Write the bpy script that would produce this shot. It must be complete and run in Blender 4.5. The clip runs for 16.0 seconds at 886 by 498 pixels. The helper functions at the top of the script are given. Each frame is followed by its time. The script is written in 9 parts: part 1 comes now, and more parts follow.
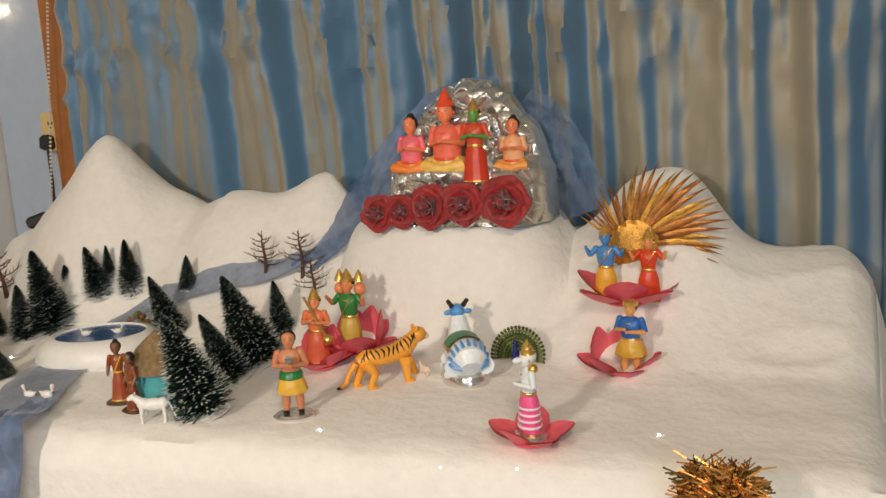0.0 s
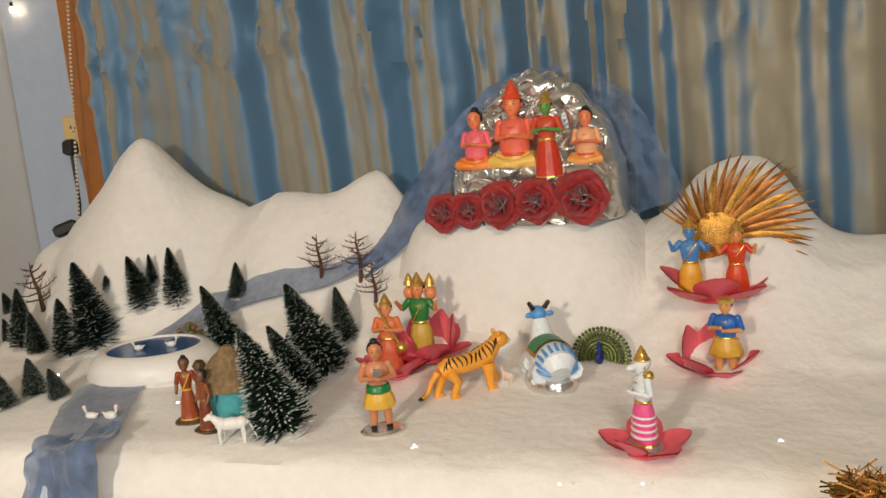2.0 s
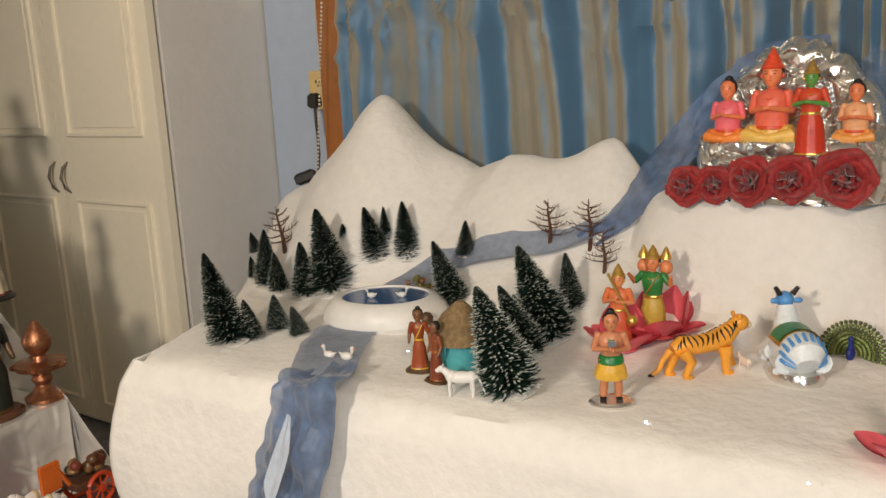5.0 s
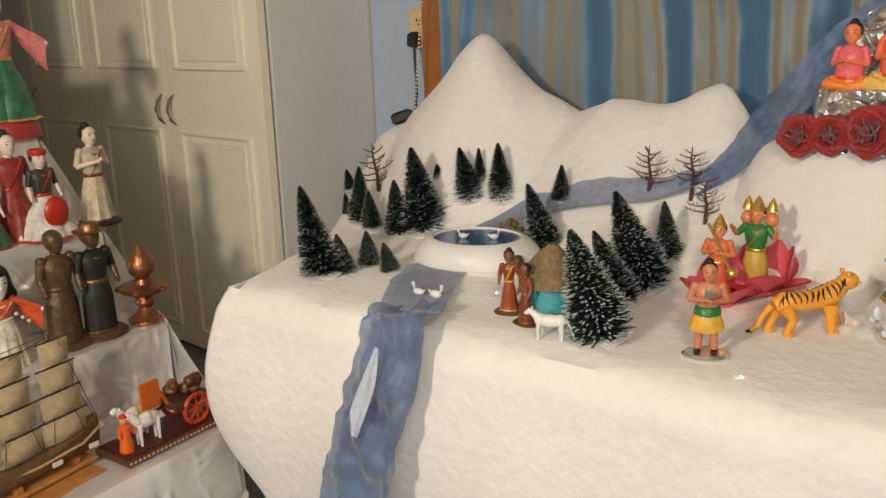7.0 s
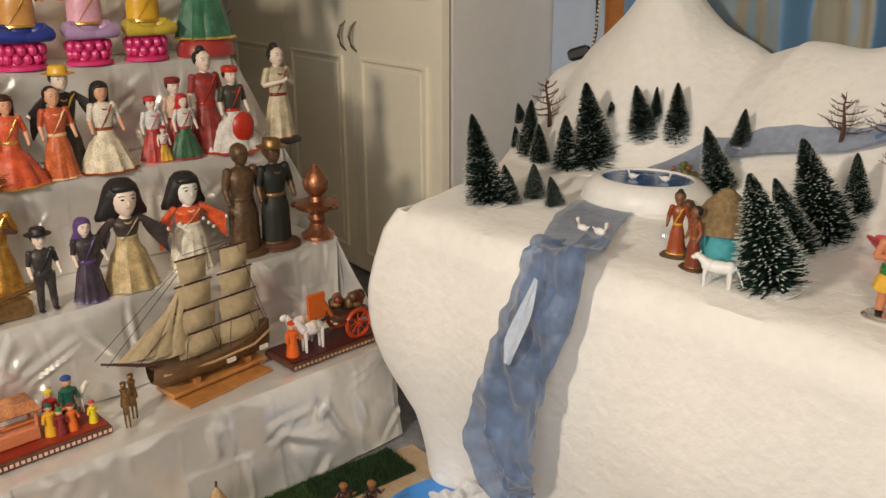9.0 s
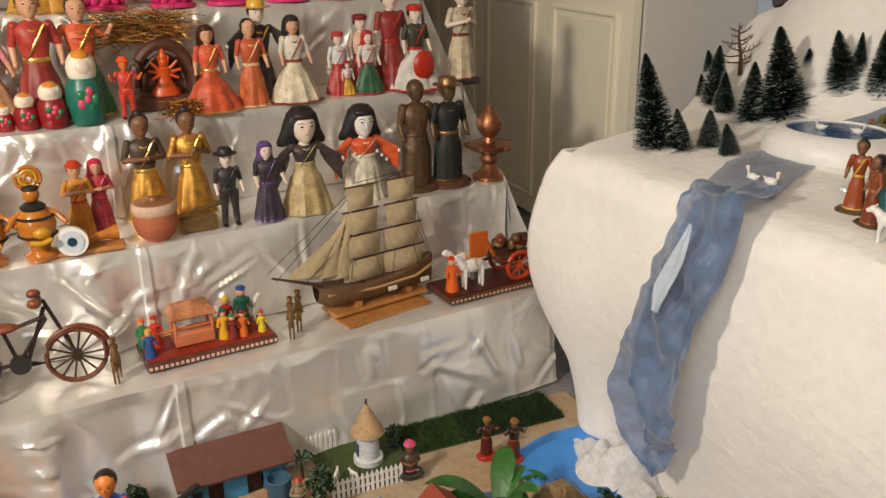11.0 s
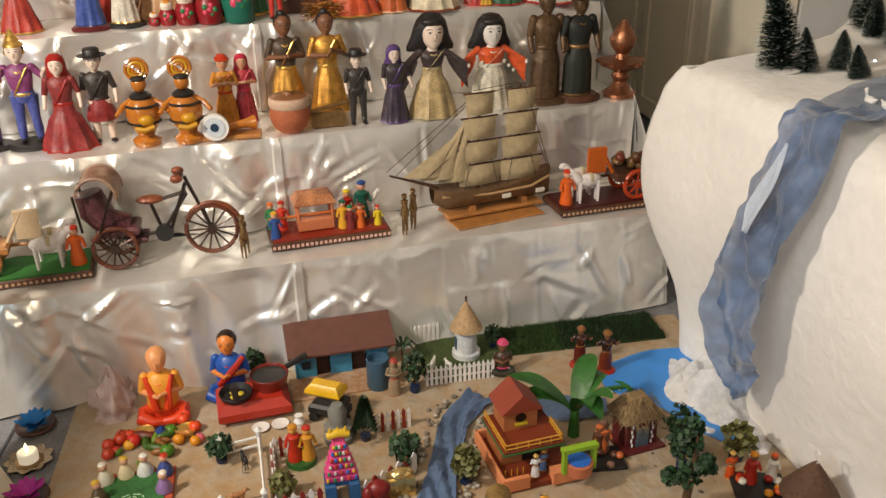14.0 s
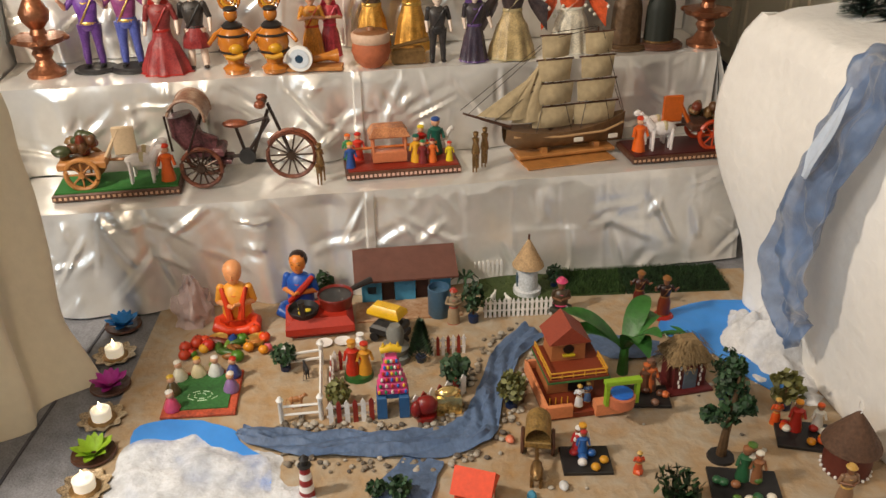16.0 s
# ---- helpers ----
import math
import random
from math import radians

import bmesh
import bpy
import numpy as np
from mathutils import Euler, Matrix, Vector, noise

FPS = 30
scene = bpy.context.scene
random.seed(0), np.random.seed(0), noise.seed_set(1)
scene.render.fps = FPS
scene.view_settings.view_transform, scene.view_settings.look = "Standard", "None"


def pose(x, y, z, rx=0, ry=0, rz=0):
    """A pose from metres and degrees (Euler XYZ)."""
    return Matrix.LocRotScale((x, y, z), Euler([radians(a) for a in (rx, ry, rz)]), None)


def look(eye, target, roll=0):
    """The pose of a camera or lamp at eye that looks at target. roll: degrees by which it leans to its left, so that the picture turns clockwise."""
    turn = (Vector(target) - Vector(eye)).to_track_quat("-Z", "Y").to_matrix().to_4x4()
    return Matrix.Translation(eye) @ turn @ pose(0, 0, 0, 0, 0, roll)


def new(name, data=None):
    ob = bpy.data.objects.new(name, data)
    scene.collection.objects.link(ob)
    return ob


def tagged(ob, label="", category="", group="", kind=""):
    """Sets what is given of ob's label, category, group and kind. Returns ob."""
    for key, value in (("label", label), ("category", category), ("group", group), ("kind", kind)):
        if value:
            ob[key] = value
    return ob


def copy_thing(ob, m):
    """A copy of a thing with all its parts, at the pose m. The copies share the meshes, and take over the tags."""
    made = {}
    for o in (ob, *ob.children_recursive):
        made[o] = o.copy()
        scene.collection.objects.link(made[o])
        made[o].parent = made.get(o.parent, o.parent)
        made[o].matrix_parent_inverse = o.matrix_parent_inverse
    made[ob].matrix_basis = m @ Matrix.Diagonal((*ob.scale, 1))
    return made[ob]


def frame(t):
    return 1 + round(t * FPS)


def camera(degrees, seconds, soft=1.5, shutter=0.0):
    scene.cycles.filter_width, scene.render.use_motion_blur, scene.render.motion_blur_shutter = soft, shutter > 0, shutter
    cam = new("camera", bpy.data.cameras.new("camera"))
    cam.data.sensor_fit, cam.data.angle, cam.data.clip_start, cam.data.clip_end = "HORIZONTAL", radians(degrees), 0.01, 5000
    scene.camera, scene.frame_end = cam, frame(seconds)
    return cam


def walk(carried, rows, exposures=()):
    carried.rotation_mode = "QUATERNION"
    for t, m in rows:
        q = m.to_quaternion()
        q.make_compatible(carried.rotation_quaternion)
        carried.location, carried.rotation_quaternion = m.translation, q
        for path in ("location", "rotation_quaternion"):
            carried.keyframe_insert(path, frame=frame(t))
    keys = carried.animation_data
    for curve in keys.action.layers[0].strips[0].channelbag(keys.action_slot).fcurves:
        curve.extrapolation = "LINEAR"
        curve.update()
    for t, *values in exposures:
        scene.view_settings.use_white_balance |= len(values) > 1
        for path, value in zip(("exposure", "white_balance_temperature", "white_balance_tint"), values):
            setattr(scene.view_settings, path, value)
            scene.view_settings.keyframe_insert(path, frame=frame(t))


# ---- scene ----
cam = camera(54.8, 16.0)
PATH = [
    (0, (0.556, 1.137, 1.223), (-0.193, 2.961, 0.885), -3.3),
    (0.5, (0.503, 1.150, 1.225), (-0.170, 2.997, 0.856), -3.7),
    (1, (0.435, 1.152, 1.233), (-0.202, 3.010, 0.860), -4.3),
    (1.5, (0.393, 1.160, 1.236), (-0.271, 3.008, 0.854), -4.6),
    (2, (0.361, 1.149, 1.243), (-0.356, 2.981, 0.880), -4.9),
    (2.5, (0.337, 1.138, 1.244), (-0.423, 2.953, 0.884), -4.7),
    (3, (0.320, 1.116, 1.250), (-0.521, 2.897, 0.903), -4.2),
    (3.5, (0.306, 1.100, 1.245), (-0.597, 2.852, 0.910), -4.4),
    (4, (0.292, 1.095, 1.240), (-0.687, 2.801, 0.879), -4.1),
    (4.5, (0.287, 1.108, 1.236), (-0.772, 2.761, 0.852), -3),
    (4.7, (0.289, 1.118, 1.239), (-0.797, 2.752, 0.849), -2.9),
    (6.8, (0.279, 1.147, 1.222), (-0.981, 2.613, 0.711), -2.1),
    (7, (0.277, 1.138, 1.217), (-0.999, 2.590, 0.706), -1.7),
    (7.5, (0.276, 1.135, 1.214), (-1.060, 2.522, 0.675), -1.4),
    (8, (0.279, 1.133, 1.211), (-1.110, 2.455, 0.640), -1.1),
    (8.5, (0.277, 1.127, 1.203), (-1.170, 2.374, 0.610), -0.5),
    (9, (0.277, 1.125, 1.195), (-1.228, 2.280, 0.563), -0.2),
    (9.5, (0.276, 1.123, 1.186), (-1.273, 2.187, 0.504), -0.1),
    (10, (0.283, 1.124, 1.175), (-1.321, 2.093, 0.476), -0.2),
    (10.2, (0.295, 1.144, 1.155), (-1.338, 2.065, 0.458), -0.2),
    (12.3, (0.391, 1.248, 1.127), (-1.397, 1.749, 0.385), -1.9),
    (12.5, (0.400, 1.264, 1.121), (-1.392, 1.740, 0.373), -2),
    (13, (0.428, 1.271, 1.118), (-1.355, 1.684, 0.312), -2.6),
    (13.5, (0.447, 1.296, 1.115), (-1.337, 1.657, 0.286), -2.7),
    (14, (0.469, 1.331, 1.115), (-1.311, 1.648, 0.260), -0.9),
    (14.5, (0.496, 1.351, 1.105), (-1.291, 1.598, 0.242), -0.9),
    (15, (0.527, 1.377, 1.096), (-1.260, 1.570, 0.218), -0.8),
    (15.5, (0.545, 1.394, 1.092), (-1.232, 1.517, 0.182), -0.8),
    (16, (0.561, 1.398, 1.082), (-1.208, 1.481, 0.152), -0.7),
]
walk(cam, [(t, look(eye, target, roll)) for t, eye, target, roll in PATH])

# ---- light: unseen area lamps, added: a warm key and two fills ----
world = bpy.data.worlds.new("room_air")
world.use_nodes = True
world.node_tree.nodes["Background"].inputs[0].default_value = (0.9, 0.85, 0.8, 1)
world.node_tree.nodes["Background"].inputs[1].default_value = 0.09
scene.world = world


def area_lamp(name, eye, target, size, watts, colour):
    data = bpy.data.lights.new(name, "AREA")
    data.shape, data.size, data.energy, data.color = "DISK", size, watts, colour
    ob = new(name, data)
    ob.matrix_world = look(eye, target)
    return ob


# warm key, placed by the shadows on the closet and the satin
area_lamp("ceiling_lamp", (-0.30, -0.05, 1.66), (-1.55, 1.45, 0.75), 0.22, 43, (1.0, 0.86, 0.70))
# warm fill added to brighten the front of the snow table
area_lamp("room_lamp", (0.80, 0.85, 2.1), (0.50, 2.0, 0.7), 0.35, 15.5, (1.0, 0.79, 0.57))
# cool fill added for the bluish tone of the hanging sheet
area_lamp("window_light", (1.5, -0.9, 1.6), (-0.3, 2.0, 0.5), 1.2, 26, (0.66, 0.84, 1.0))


# ---- materials ----
MATS = {}


def mat(name, colour, rough=0.6, metal=0.0, grain=60.0, vary=0.18, bump=0.15, second=None, coat=0.0, emit=0.0, alpha=1.0, sheen=0.0, island=0.0, lit=None):
    """A procedural surface: two scales of mottling, fine relief, roughness that varies with it."""
    if name in MATS:
        return MATS[name]
    m = bpy.data.materials.new(name)
    m.use_nodes = True
    nt, n, l = m.node_tree, m.node_tree.nodes, m.node_tree.links
    p = n["Principled BSDF"]
    p.inputs["Roughness"].default_value, p.inputs["Metallic"].default_value = rough, metal
    p.inputs["Coat Weight"].default_value = coat
    p.inputs["Coat Roughness"].default_value = 0.15
    p.inputs["Alpha"].default_value = alpha
    p.inputs["Sheen Weight"].default_value = sheen
    tc = n.new("ShaderNodeTexCoord")
    big, fine = n.new("ShaderNodeTexNoise"), n.new("ShaderNodeTexNoise")
    big.inputs["Scale"].default_value, fine.inputs["Scale"].default_value = grain * 0.12, grain
    big.inputs["Detail"].default_value, fine.inputs["Detail"].default_value = 3, 5
    l.new(tc.outputs["Object"], big.inputs["Vector"])
    l.new(tc.outputs["Object"], fine.inputs["Vector"])
    add = n.new("ShaderNodeMath")
    add.operation = "MULTIPLY_ADD"
    add.inputs[1].default_value = 0.5
    half = n.new("ShaderNodeMath")
    half.operation = "MULTIPLY"
    half.inputs[1].default_value = 0.5
    l.new(big.outputs["Fac"], half.inputs[0])
    l.new(fine.outputs["Fac"], add.inputs[0])
    l.new(half.outputs[0], add.inputs[2])
    ramp = n.new("ShaderNodeValToRGB")
    ramp.color_ramp.elements[0].position, ramp.color_ramp.elements[1].position = 0.32, 0.68
    other = second or tuple(min(1.0, c * (1 + vary)) for c in colour)
    ramp.color_ramp.elements[0].color = (*[c * (1 - vary) for c in colour], 1)
    ramp.color_ramp.elements[1].color = (*other, 1)
    l.new(add.outputs[0], ramp.inputs[0])
    out = ramp.outputs[0]
    if island:
        geo = n.new("ShaderNodeNewGeometry")
        hsv = n.new("ShaderNodeHueSaturation")
        span = n.new("ShaderNodeMapRange")
        span.inputs[3].default_value, span.inputs[4].default_value = 1 - island, 1 + island
        l.new(geo.outputs["Random Per Island"], span.inputs[0])
        l.new(span.outputs[0], hsv.inputs["Value"])
        l.new(out, hsv.inputs["Color"])
        out = hsv.outputs[0]
    l.new(out, p.inputs["Base Color"])
    if bump:
        b = n.new("ShaderNodeBump")
        b.inputs["Strength"].default_value, b.inputs["Distance"].default_value = bump, 0.6 / grain
        l.new(fine.outputs["Fac"], b.inputs["Height"])
        l.new(b.outputs[0], p.inputs["Normal"])
    if emit:
        p.inputs["Emission Color"].default_value = (*(lit or colour), 1)
        p.inputs["Emission Strength"].default_value = emit
    MATS[name] = m
    return m


def paint(hexcode, gloss=0.35, metal=0.0):
    """Toy and clay paint of one colour, slightly worn."""
    v = [int(hexcode[i:i + 2], 16) / 255 for i in (0, 2, 4)]
    v = [c / 12.92 if c < 0.04 else ((c + 0.055) / 1.055) ** 2.4 for c in v]
    return mat("paint_%s_%d_%d" % (hexcode, gloss * 100, metal * 100), tuple(v), gloss, metal, 140, 0.14, 0.12)


def brocade(m):
    """The same dye as costume cloth: woven flecks, lighter thread and darker ground."""
    if not m.name.startswith("paint_"):
        return m
    c = m.node_tree.nodes["Color Ramp"].color_ramp.elements[0].color
    base_ = tuple(v * 1.05 for v in c[:3])
    thread = tuple(min(1.0, 1.3 * v + 0.06 * w) for v, w in zip(base_, (0.62, 0.46, 0.26)))
    b = mat(m.name.replace("paint_", "brocade_"), base_, 0.45, 0.0, 300, 0.30, 0.35, second=thread, sheen=0.2)
    b.node_tree.nodes["Color Ramp"].color_ramp.elements[0].position = 0.40
    b.node_tree.nodes["Color Ramp"].color_ramp.elements[1].position = 0.62
    return b


COTTON = mat("cotton_batting", (0.84, 0.815, 0.775), 1.0, 0, 46, 0.05, 0.35, sheen=0.3)
FLUFF = mat("cotton_fluff", (0.82, 0.83, 0.86), 1.0, 0, 30, 0.06, 0.9, sheen=0.4)
SATIN = mat("cream_satin", (0.87, 0.85, 0.81), 0.31, 0.60, 55, 0.04, 0.03, sheen=0.2)


def wrinkle(m, scale, depth):
    """Soft crumples of thin cloth, on top of the folds of the mesh."""
    n, l = m.node_tree.nodes, m.node_tree.links
    p = n["Principled BSDF"]
    old = p.inputs["Normal"].links[0].from_socket if p.inputs["Normal"].links else None
    tc, mp, tex, bp = n.new("ShaderNodeTexCoord"), n.new("ShaderNodeMapping"), n.new("ShaderNodeTexNoise"), n.new("ShaderNodeBump")
    mp.inputs["Scale"].default_value = (1.0, 1.0, 0.62)
    mp.inputs["Rotation"].default_value = (0.0, 0.45, 0.0)
    tex.inputs["Scale"].default_value, tex.inputs["Detail"].default_value = scale, 2.2
    tex.inputs["Distortion"].default_value = 0.9
    bp.inputs["Strength"].default_value, bp.inputs["Distance"].default_value = 0.85, depth
    l.new(tc.outputs["Object"], mp.inputs["Vector"])
    l.new(mp.outputs["Vector"], tex.inputs["Vector"])
    l.new(tex.outputs["Fac"], bp.inputs["Height"])
    if old:
        l.new(old, bp.inputs["Normal"])
    l.new(bp.outputs["Normal"], p.inputs["Normal"])


wrinkle(SATIN, 9.0, 0.006)
def wispy(m, lo, hi, scale):
    """Cotton pulled thin: the fibres let the ground show through in places."""
    n, l = m.node_tree.nodes, m.node_tree.links
    tc, tex, span = n.new("ShaderNodeTexCoord"), n.new("ShaderNodeTexNoise"), n.new("ShaderNodeMapRange")
    tex.inputs["Scale"].default_value, tex.inputs["Detail"].default_value, tex.inputs["Roughness"].default_value = scale, 5, 0.62
    span.inputs[1].default_value, span.inputs[2].default_value = 0.34, 0.62
    span.inputs[3].default_value, span.inputs[4].default_value = lo, hi
    l.new(tc.outputs["Object"], tex.inputs["Vector"])
    l.new(tex.outputs["Fac"], span.inputs[0])
    l.new(span.outputs[0], n["Principled BSDF"].inputs["Alpha"])
    return m


wispy(FLUFF, 0.55, 1.0, 14)
SCARF = mat("blue_chiffon", (0.085, 0.15, 0.29), 0.5, 0, 40, 0.45, 0.4, alpha=0.80, sheen=0.4)
STREAM = mat("grey_blue_chiffon", (0.30, 0.35, 0.46), 0.6, 0, 70, 0.25, 0.4, alpha=0.8)
GOLD = mat("gold_paint", (0.80, 0.52, 0.14), 0.28, 0.85, 160, 0.2, 0.15)
SILVER = mat("silver_paint", (0.78, 0.76, 0.72), 0.2, 0.9, 120, 0.12, 0.12)
BRASS = mat("dark_brass", (0.28, 0.17, 0.07), 0.4, 0.8, 120, 0.35, 0.3)
COPPER = mat("old_copper", (0.34, 0.14, 0.07), 0.35, 0.8, 120, 0.35, 0.3)
BRONZE = mat("brown_bronze", (0.12, 0.07, 0.035), 0.42, 0.4, 90, 0.4, 0.4)
WOODY = mat("orange_wood", (0.42, 0.18, 0.05), 0.45, 0, 40, 0.3, 0.2)
DARKWOOD = mat("dark_wood", (0.09, 0.035, 0.018), 0.45, 0, 60, 0.35, 0.25)
PLANK = mat("ship_wood", (0.16, 0.085, 0.035), 0.5, 0, 70, 0.35, 0.3)
SAIL = mat("tan_sailcloth", (0.40, 0.31, 0.18), 0.85, 0, 90, 0.22, 0.3)
PINK = mat("coral_petal", (0.80, 0.13, 0.17), 0.55, 0, 70, 0.14, 0.2)
ROSE = mat("red_velvet_petal", (0.30, 0.012, 0.014), 0.6, 0, 90, 0.4, 0.3, sheen=0.4)
NEEDLE = mat("green_bristle", (0.012, 0.045, 0.03), 0.7, 0, 80, 0.4, 0.0, island=0.5)
FROST = mat("frosted_tip", (0.62, 0.68, 0.66), 0.8, 0, 80, 0.15, 0.0)
WHITE = mat("white_plastic", (0.80, 0.79, 0.76), 0.4, 0, 90, 0.05, 0.1)
DOORPAINT = mat("cream_door_paint", (0.88, 0.81, 0.66), 0.42, 0, 25, 0.03, 0.06)
PANEL = mat("grey_white_panel", (0.70, 0.68, 0.65), 0.6, 0, 22, 0.04, 0.08)
BLUEWALL = mat("pale_blue_wall", (0.45, 0.53, 0.66), 0.7, 0, 22, 0.05, 0.1)
PLASTER = mat("room_plaster", (0.62, 0.58, 0.50), 0.9, 0, 20, 0.05, 0.1)
CARPET = mat("grey_carpet", (0.21, 0.21, 0.225), 1.0, 0, 240, 0.3, 0.8)
SAND = mat("sandy_paper", (0.44, 0.27, 0.12), 0.95, 0, 30, 0.12, 0.4, second=(0.42, 0.375, 0.30))
LAWN = mat("turf_green", (0.035, 0.075, 0.016), 0.9, 0, 200, 0.4, 0.8, island=0.5)
LAWN2 = mat("dark_turf", (0.018, 0.045, 0.012), 0.9, 0, 200, 0.4, 0.8, island=0.5)
LEAF = mat("toy_leaf", (0.02, 0.055, 0.018), 0.6, 0, 120, 0.4, 0.2, island=0.55)
LEAFY = mat("yellow_leaf", (0.12, 0.12, 0.03), 0.6, 0, 120, 0.4, 0.2, island=0.5)
FROND = mat("palm_green", (0.03, 0.13, 0.02), 0.45, 0, 60, 0.4, 0.2)
WATER = mat("blue_pond_card", (0.05, 0.28, 0.80), 0.35, 0, 20, 0.12, 0.1)
RINK = mat("blue_mirror_water", (0.05, 0.12, 0.30), 0.12, 0, 20, 0.15, 0.05)
ROCK = mat("river_pebble", (0.30, 0.25, 0.19), 0.7, 0, 120, 0.3, 0.4, island=0.6)
THATCH = mat("straw_thatch", (0.24, 0.16, 0.075), 0.9, 0, 160, 0.4, 0.9)
TERRA = mat("terracotta", (0.42, 0.12, 0.05), 0.7, 0, 90, 0.2, 0.3)
BLACK = mat("black_rubber", (0.015, 0.014, 0.014), 0.5, 0, 90, 0.3, 0.1)
TINSEL = mat("copper_tinsel", (0.74, 0.37, 0.11), 0.26, 0.85, 90, 0.4, 0.0, island=0.5)
GLITTER = mat("gold_glitter", (0.72, 0.34, 0.07), 0.36, 0.75, 380, 0.6, 0.9)
SKIN = mat("doll_skin", (0.62, 0.33, 0.20), 0.4, 0, 90, 0.08, 0.05)
PALE = mat("pale_doll_skin", (0.74, 0.60, 0.50), 0.4, 0, 90, 0.06, 0.05)
BROWNSKIN = mat("brown_doll_skin", (0.20, 0.085, 0.04), 0.45, 0, 90, 0.15, 0.05)
HAIR = mat("black_doll_hair", (0.012, 0.010, 0.010), 0.5, 0, 120, 0.4, 0.4)
LED = mat("led_glow", (0.8, 0.88, 1.0), 0.4, emit=14.0)
WARMLED = mat("warm_bulb", (1.0, 0.8, 0.5), 0.4, emit=40.0, lit=(1.0, 0.72, 0.4))
FLAME = mat("flame_tip", (1.0, 0.85, 0.5), 0.4, emit=6.0, lit=(1.0, 0.8, 0.45))


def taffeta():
    """Shot silk: blue warp, gold weft; the sheen is painted by how folds face."""
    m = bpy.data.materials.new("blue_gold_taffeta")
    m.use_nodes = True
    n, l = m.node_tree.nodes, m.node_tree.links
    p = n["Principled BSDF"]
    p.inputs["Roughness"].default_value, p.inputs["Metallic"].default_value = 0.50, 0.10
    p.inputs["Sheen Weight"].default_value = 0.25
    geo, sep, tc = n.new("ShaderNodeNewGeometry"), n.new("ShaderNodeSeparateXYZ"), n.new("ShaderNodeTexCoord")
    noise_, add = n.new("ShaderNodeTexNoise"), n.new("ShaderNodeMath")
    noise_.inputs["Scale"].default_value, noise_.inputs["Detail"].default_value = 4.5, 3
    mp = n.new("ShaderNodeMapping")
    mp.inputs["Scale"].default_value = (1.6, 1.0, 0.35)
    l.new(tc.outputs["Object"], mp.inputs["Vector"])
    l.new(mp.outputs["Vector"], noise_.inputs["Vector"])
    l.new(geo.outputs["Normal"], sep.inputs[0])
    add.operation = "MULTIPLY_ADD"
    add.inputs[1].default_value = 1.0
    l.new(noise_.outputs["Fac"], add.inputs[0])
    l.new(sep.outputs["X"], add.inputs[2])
    # normal x picks gold or blue, in place of a real shimmer
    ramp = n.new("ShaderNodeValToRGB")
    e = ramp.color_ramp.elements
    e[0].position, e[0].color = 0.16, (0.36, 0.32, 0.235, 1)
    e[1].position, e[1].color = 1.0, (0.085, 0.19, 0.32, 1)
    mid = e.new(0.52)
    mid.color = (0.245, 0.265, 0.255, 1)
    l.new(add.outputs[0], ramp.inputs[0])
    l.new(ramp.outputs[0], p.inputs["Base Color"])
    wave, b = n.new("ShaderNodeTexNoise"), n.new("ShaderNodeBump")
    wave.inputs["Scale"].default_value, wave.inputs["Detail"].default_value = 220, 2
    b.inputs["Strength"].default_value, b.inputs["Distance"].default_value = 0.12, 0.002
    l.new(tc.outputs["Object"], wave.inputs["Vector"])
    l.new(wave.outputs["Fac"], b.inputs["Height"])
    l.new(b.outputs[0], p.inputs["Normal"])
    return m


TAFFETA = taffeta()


# ---- mesh tools ----
def lathe(bm, prof, c=(0, 0, 0), mi=0, seg=14, sx=1.0, sy=1.0):
    """A turned form: profile of (radius, height) pairs round a vertical axis at c."""
    rings = []
    for r, z in prof:
        rings.append([bm.verts.new((c[0] + sx * r * math.cos(math.tau * k / seg), c[1] + sy * r * math.sin(math.tau * k / seg), c[2] + z)) for k in range(seg)])
    for a, b in zip(rings, rings[1:]):
        for k in range(seg):
            bm.faces.new((a[k], a[(k + 1) % seg], b[(k + 1) % seg], b[k])).material_index = mi
    bm.faces.new(rings[0][::-1]).material_index = mi
    bm.faces.new(rings[-1]).material_index = mi


def ball(bm, c, r, mi=0, seg=12, rings=7, lump=0.0):
    r = (r, r, r) if isinstance(r, (int, float)) else r
    rows = []
    for i in range(1, rings):
        a = math.pi * i / rings
        row = []
        for k in range(seg):
            q = math.tau * k / seg
            f = 1 + (random.uniform(-lump, lump) if lump else 0)
            row.append(bm.verts.new((c[0] + f * r[0] * math.sin(a) * math.cos(q), c[1] + f * r[1] * math.sin(a) * math.sin(q), c[2] - f * r[2] * math.cos(a))))
        rows.append(row)
    lo, hi = bm.verts.new((c[0], c[1], c[2] - r[2])), bm.verts.new((c[0], c[1], c[2] + r[2]))
    for a, b in zip(rows, rows[1:]):
        for k in range(seg):
            bm.faces.new((a[k], a[(k + 1) % seg], b[(k + 1) % seg], b[k])).material_index = mi
    for k in range(seg):
        bm.faces.new((lo, rows[0][(k + 1) % seg], rows[0][k])).material_index = mi
        bm.faces.new((hi, rows[-1][k], rows[-1][(k + 1) % seg])).material_index = mi


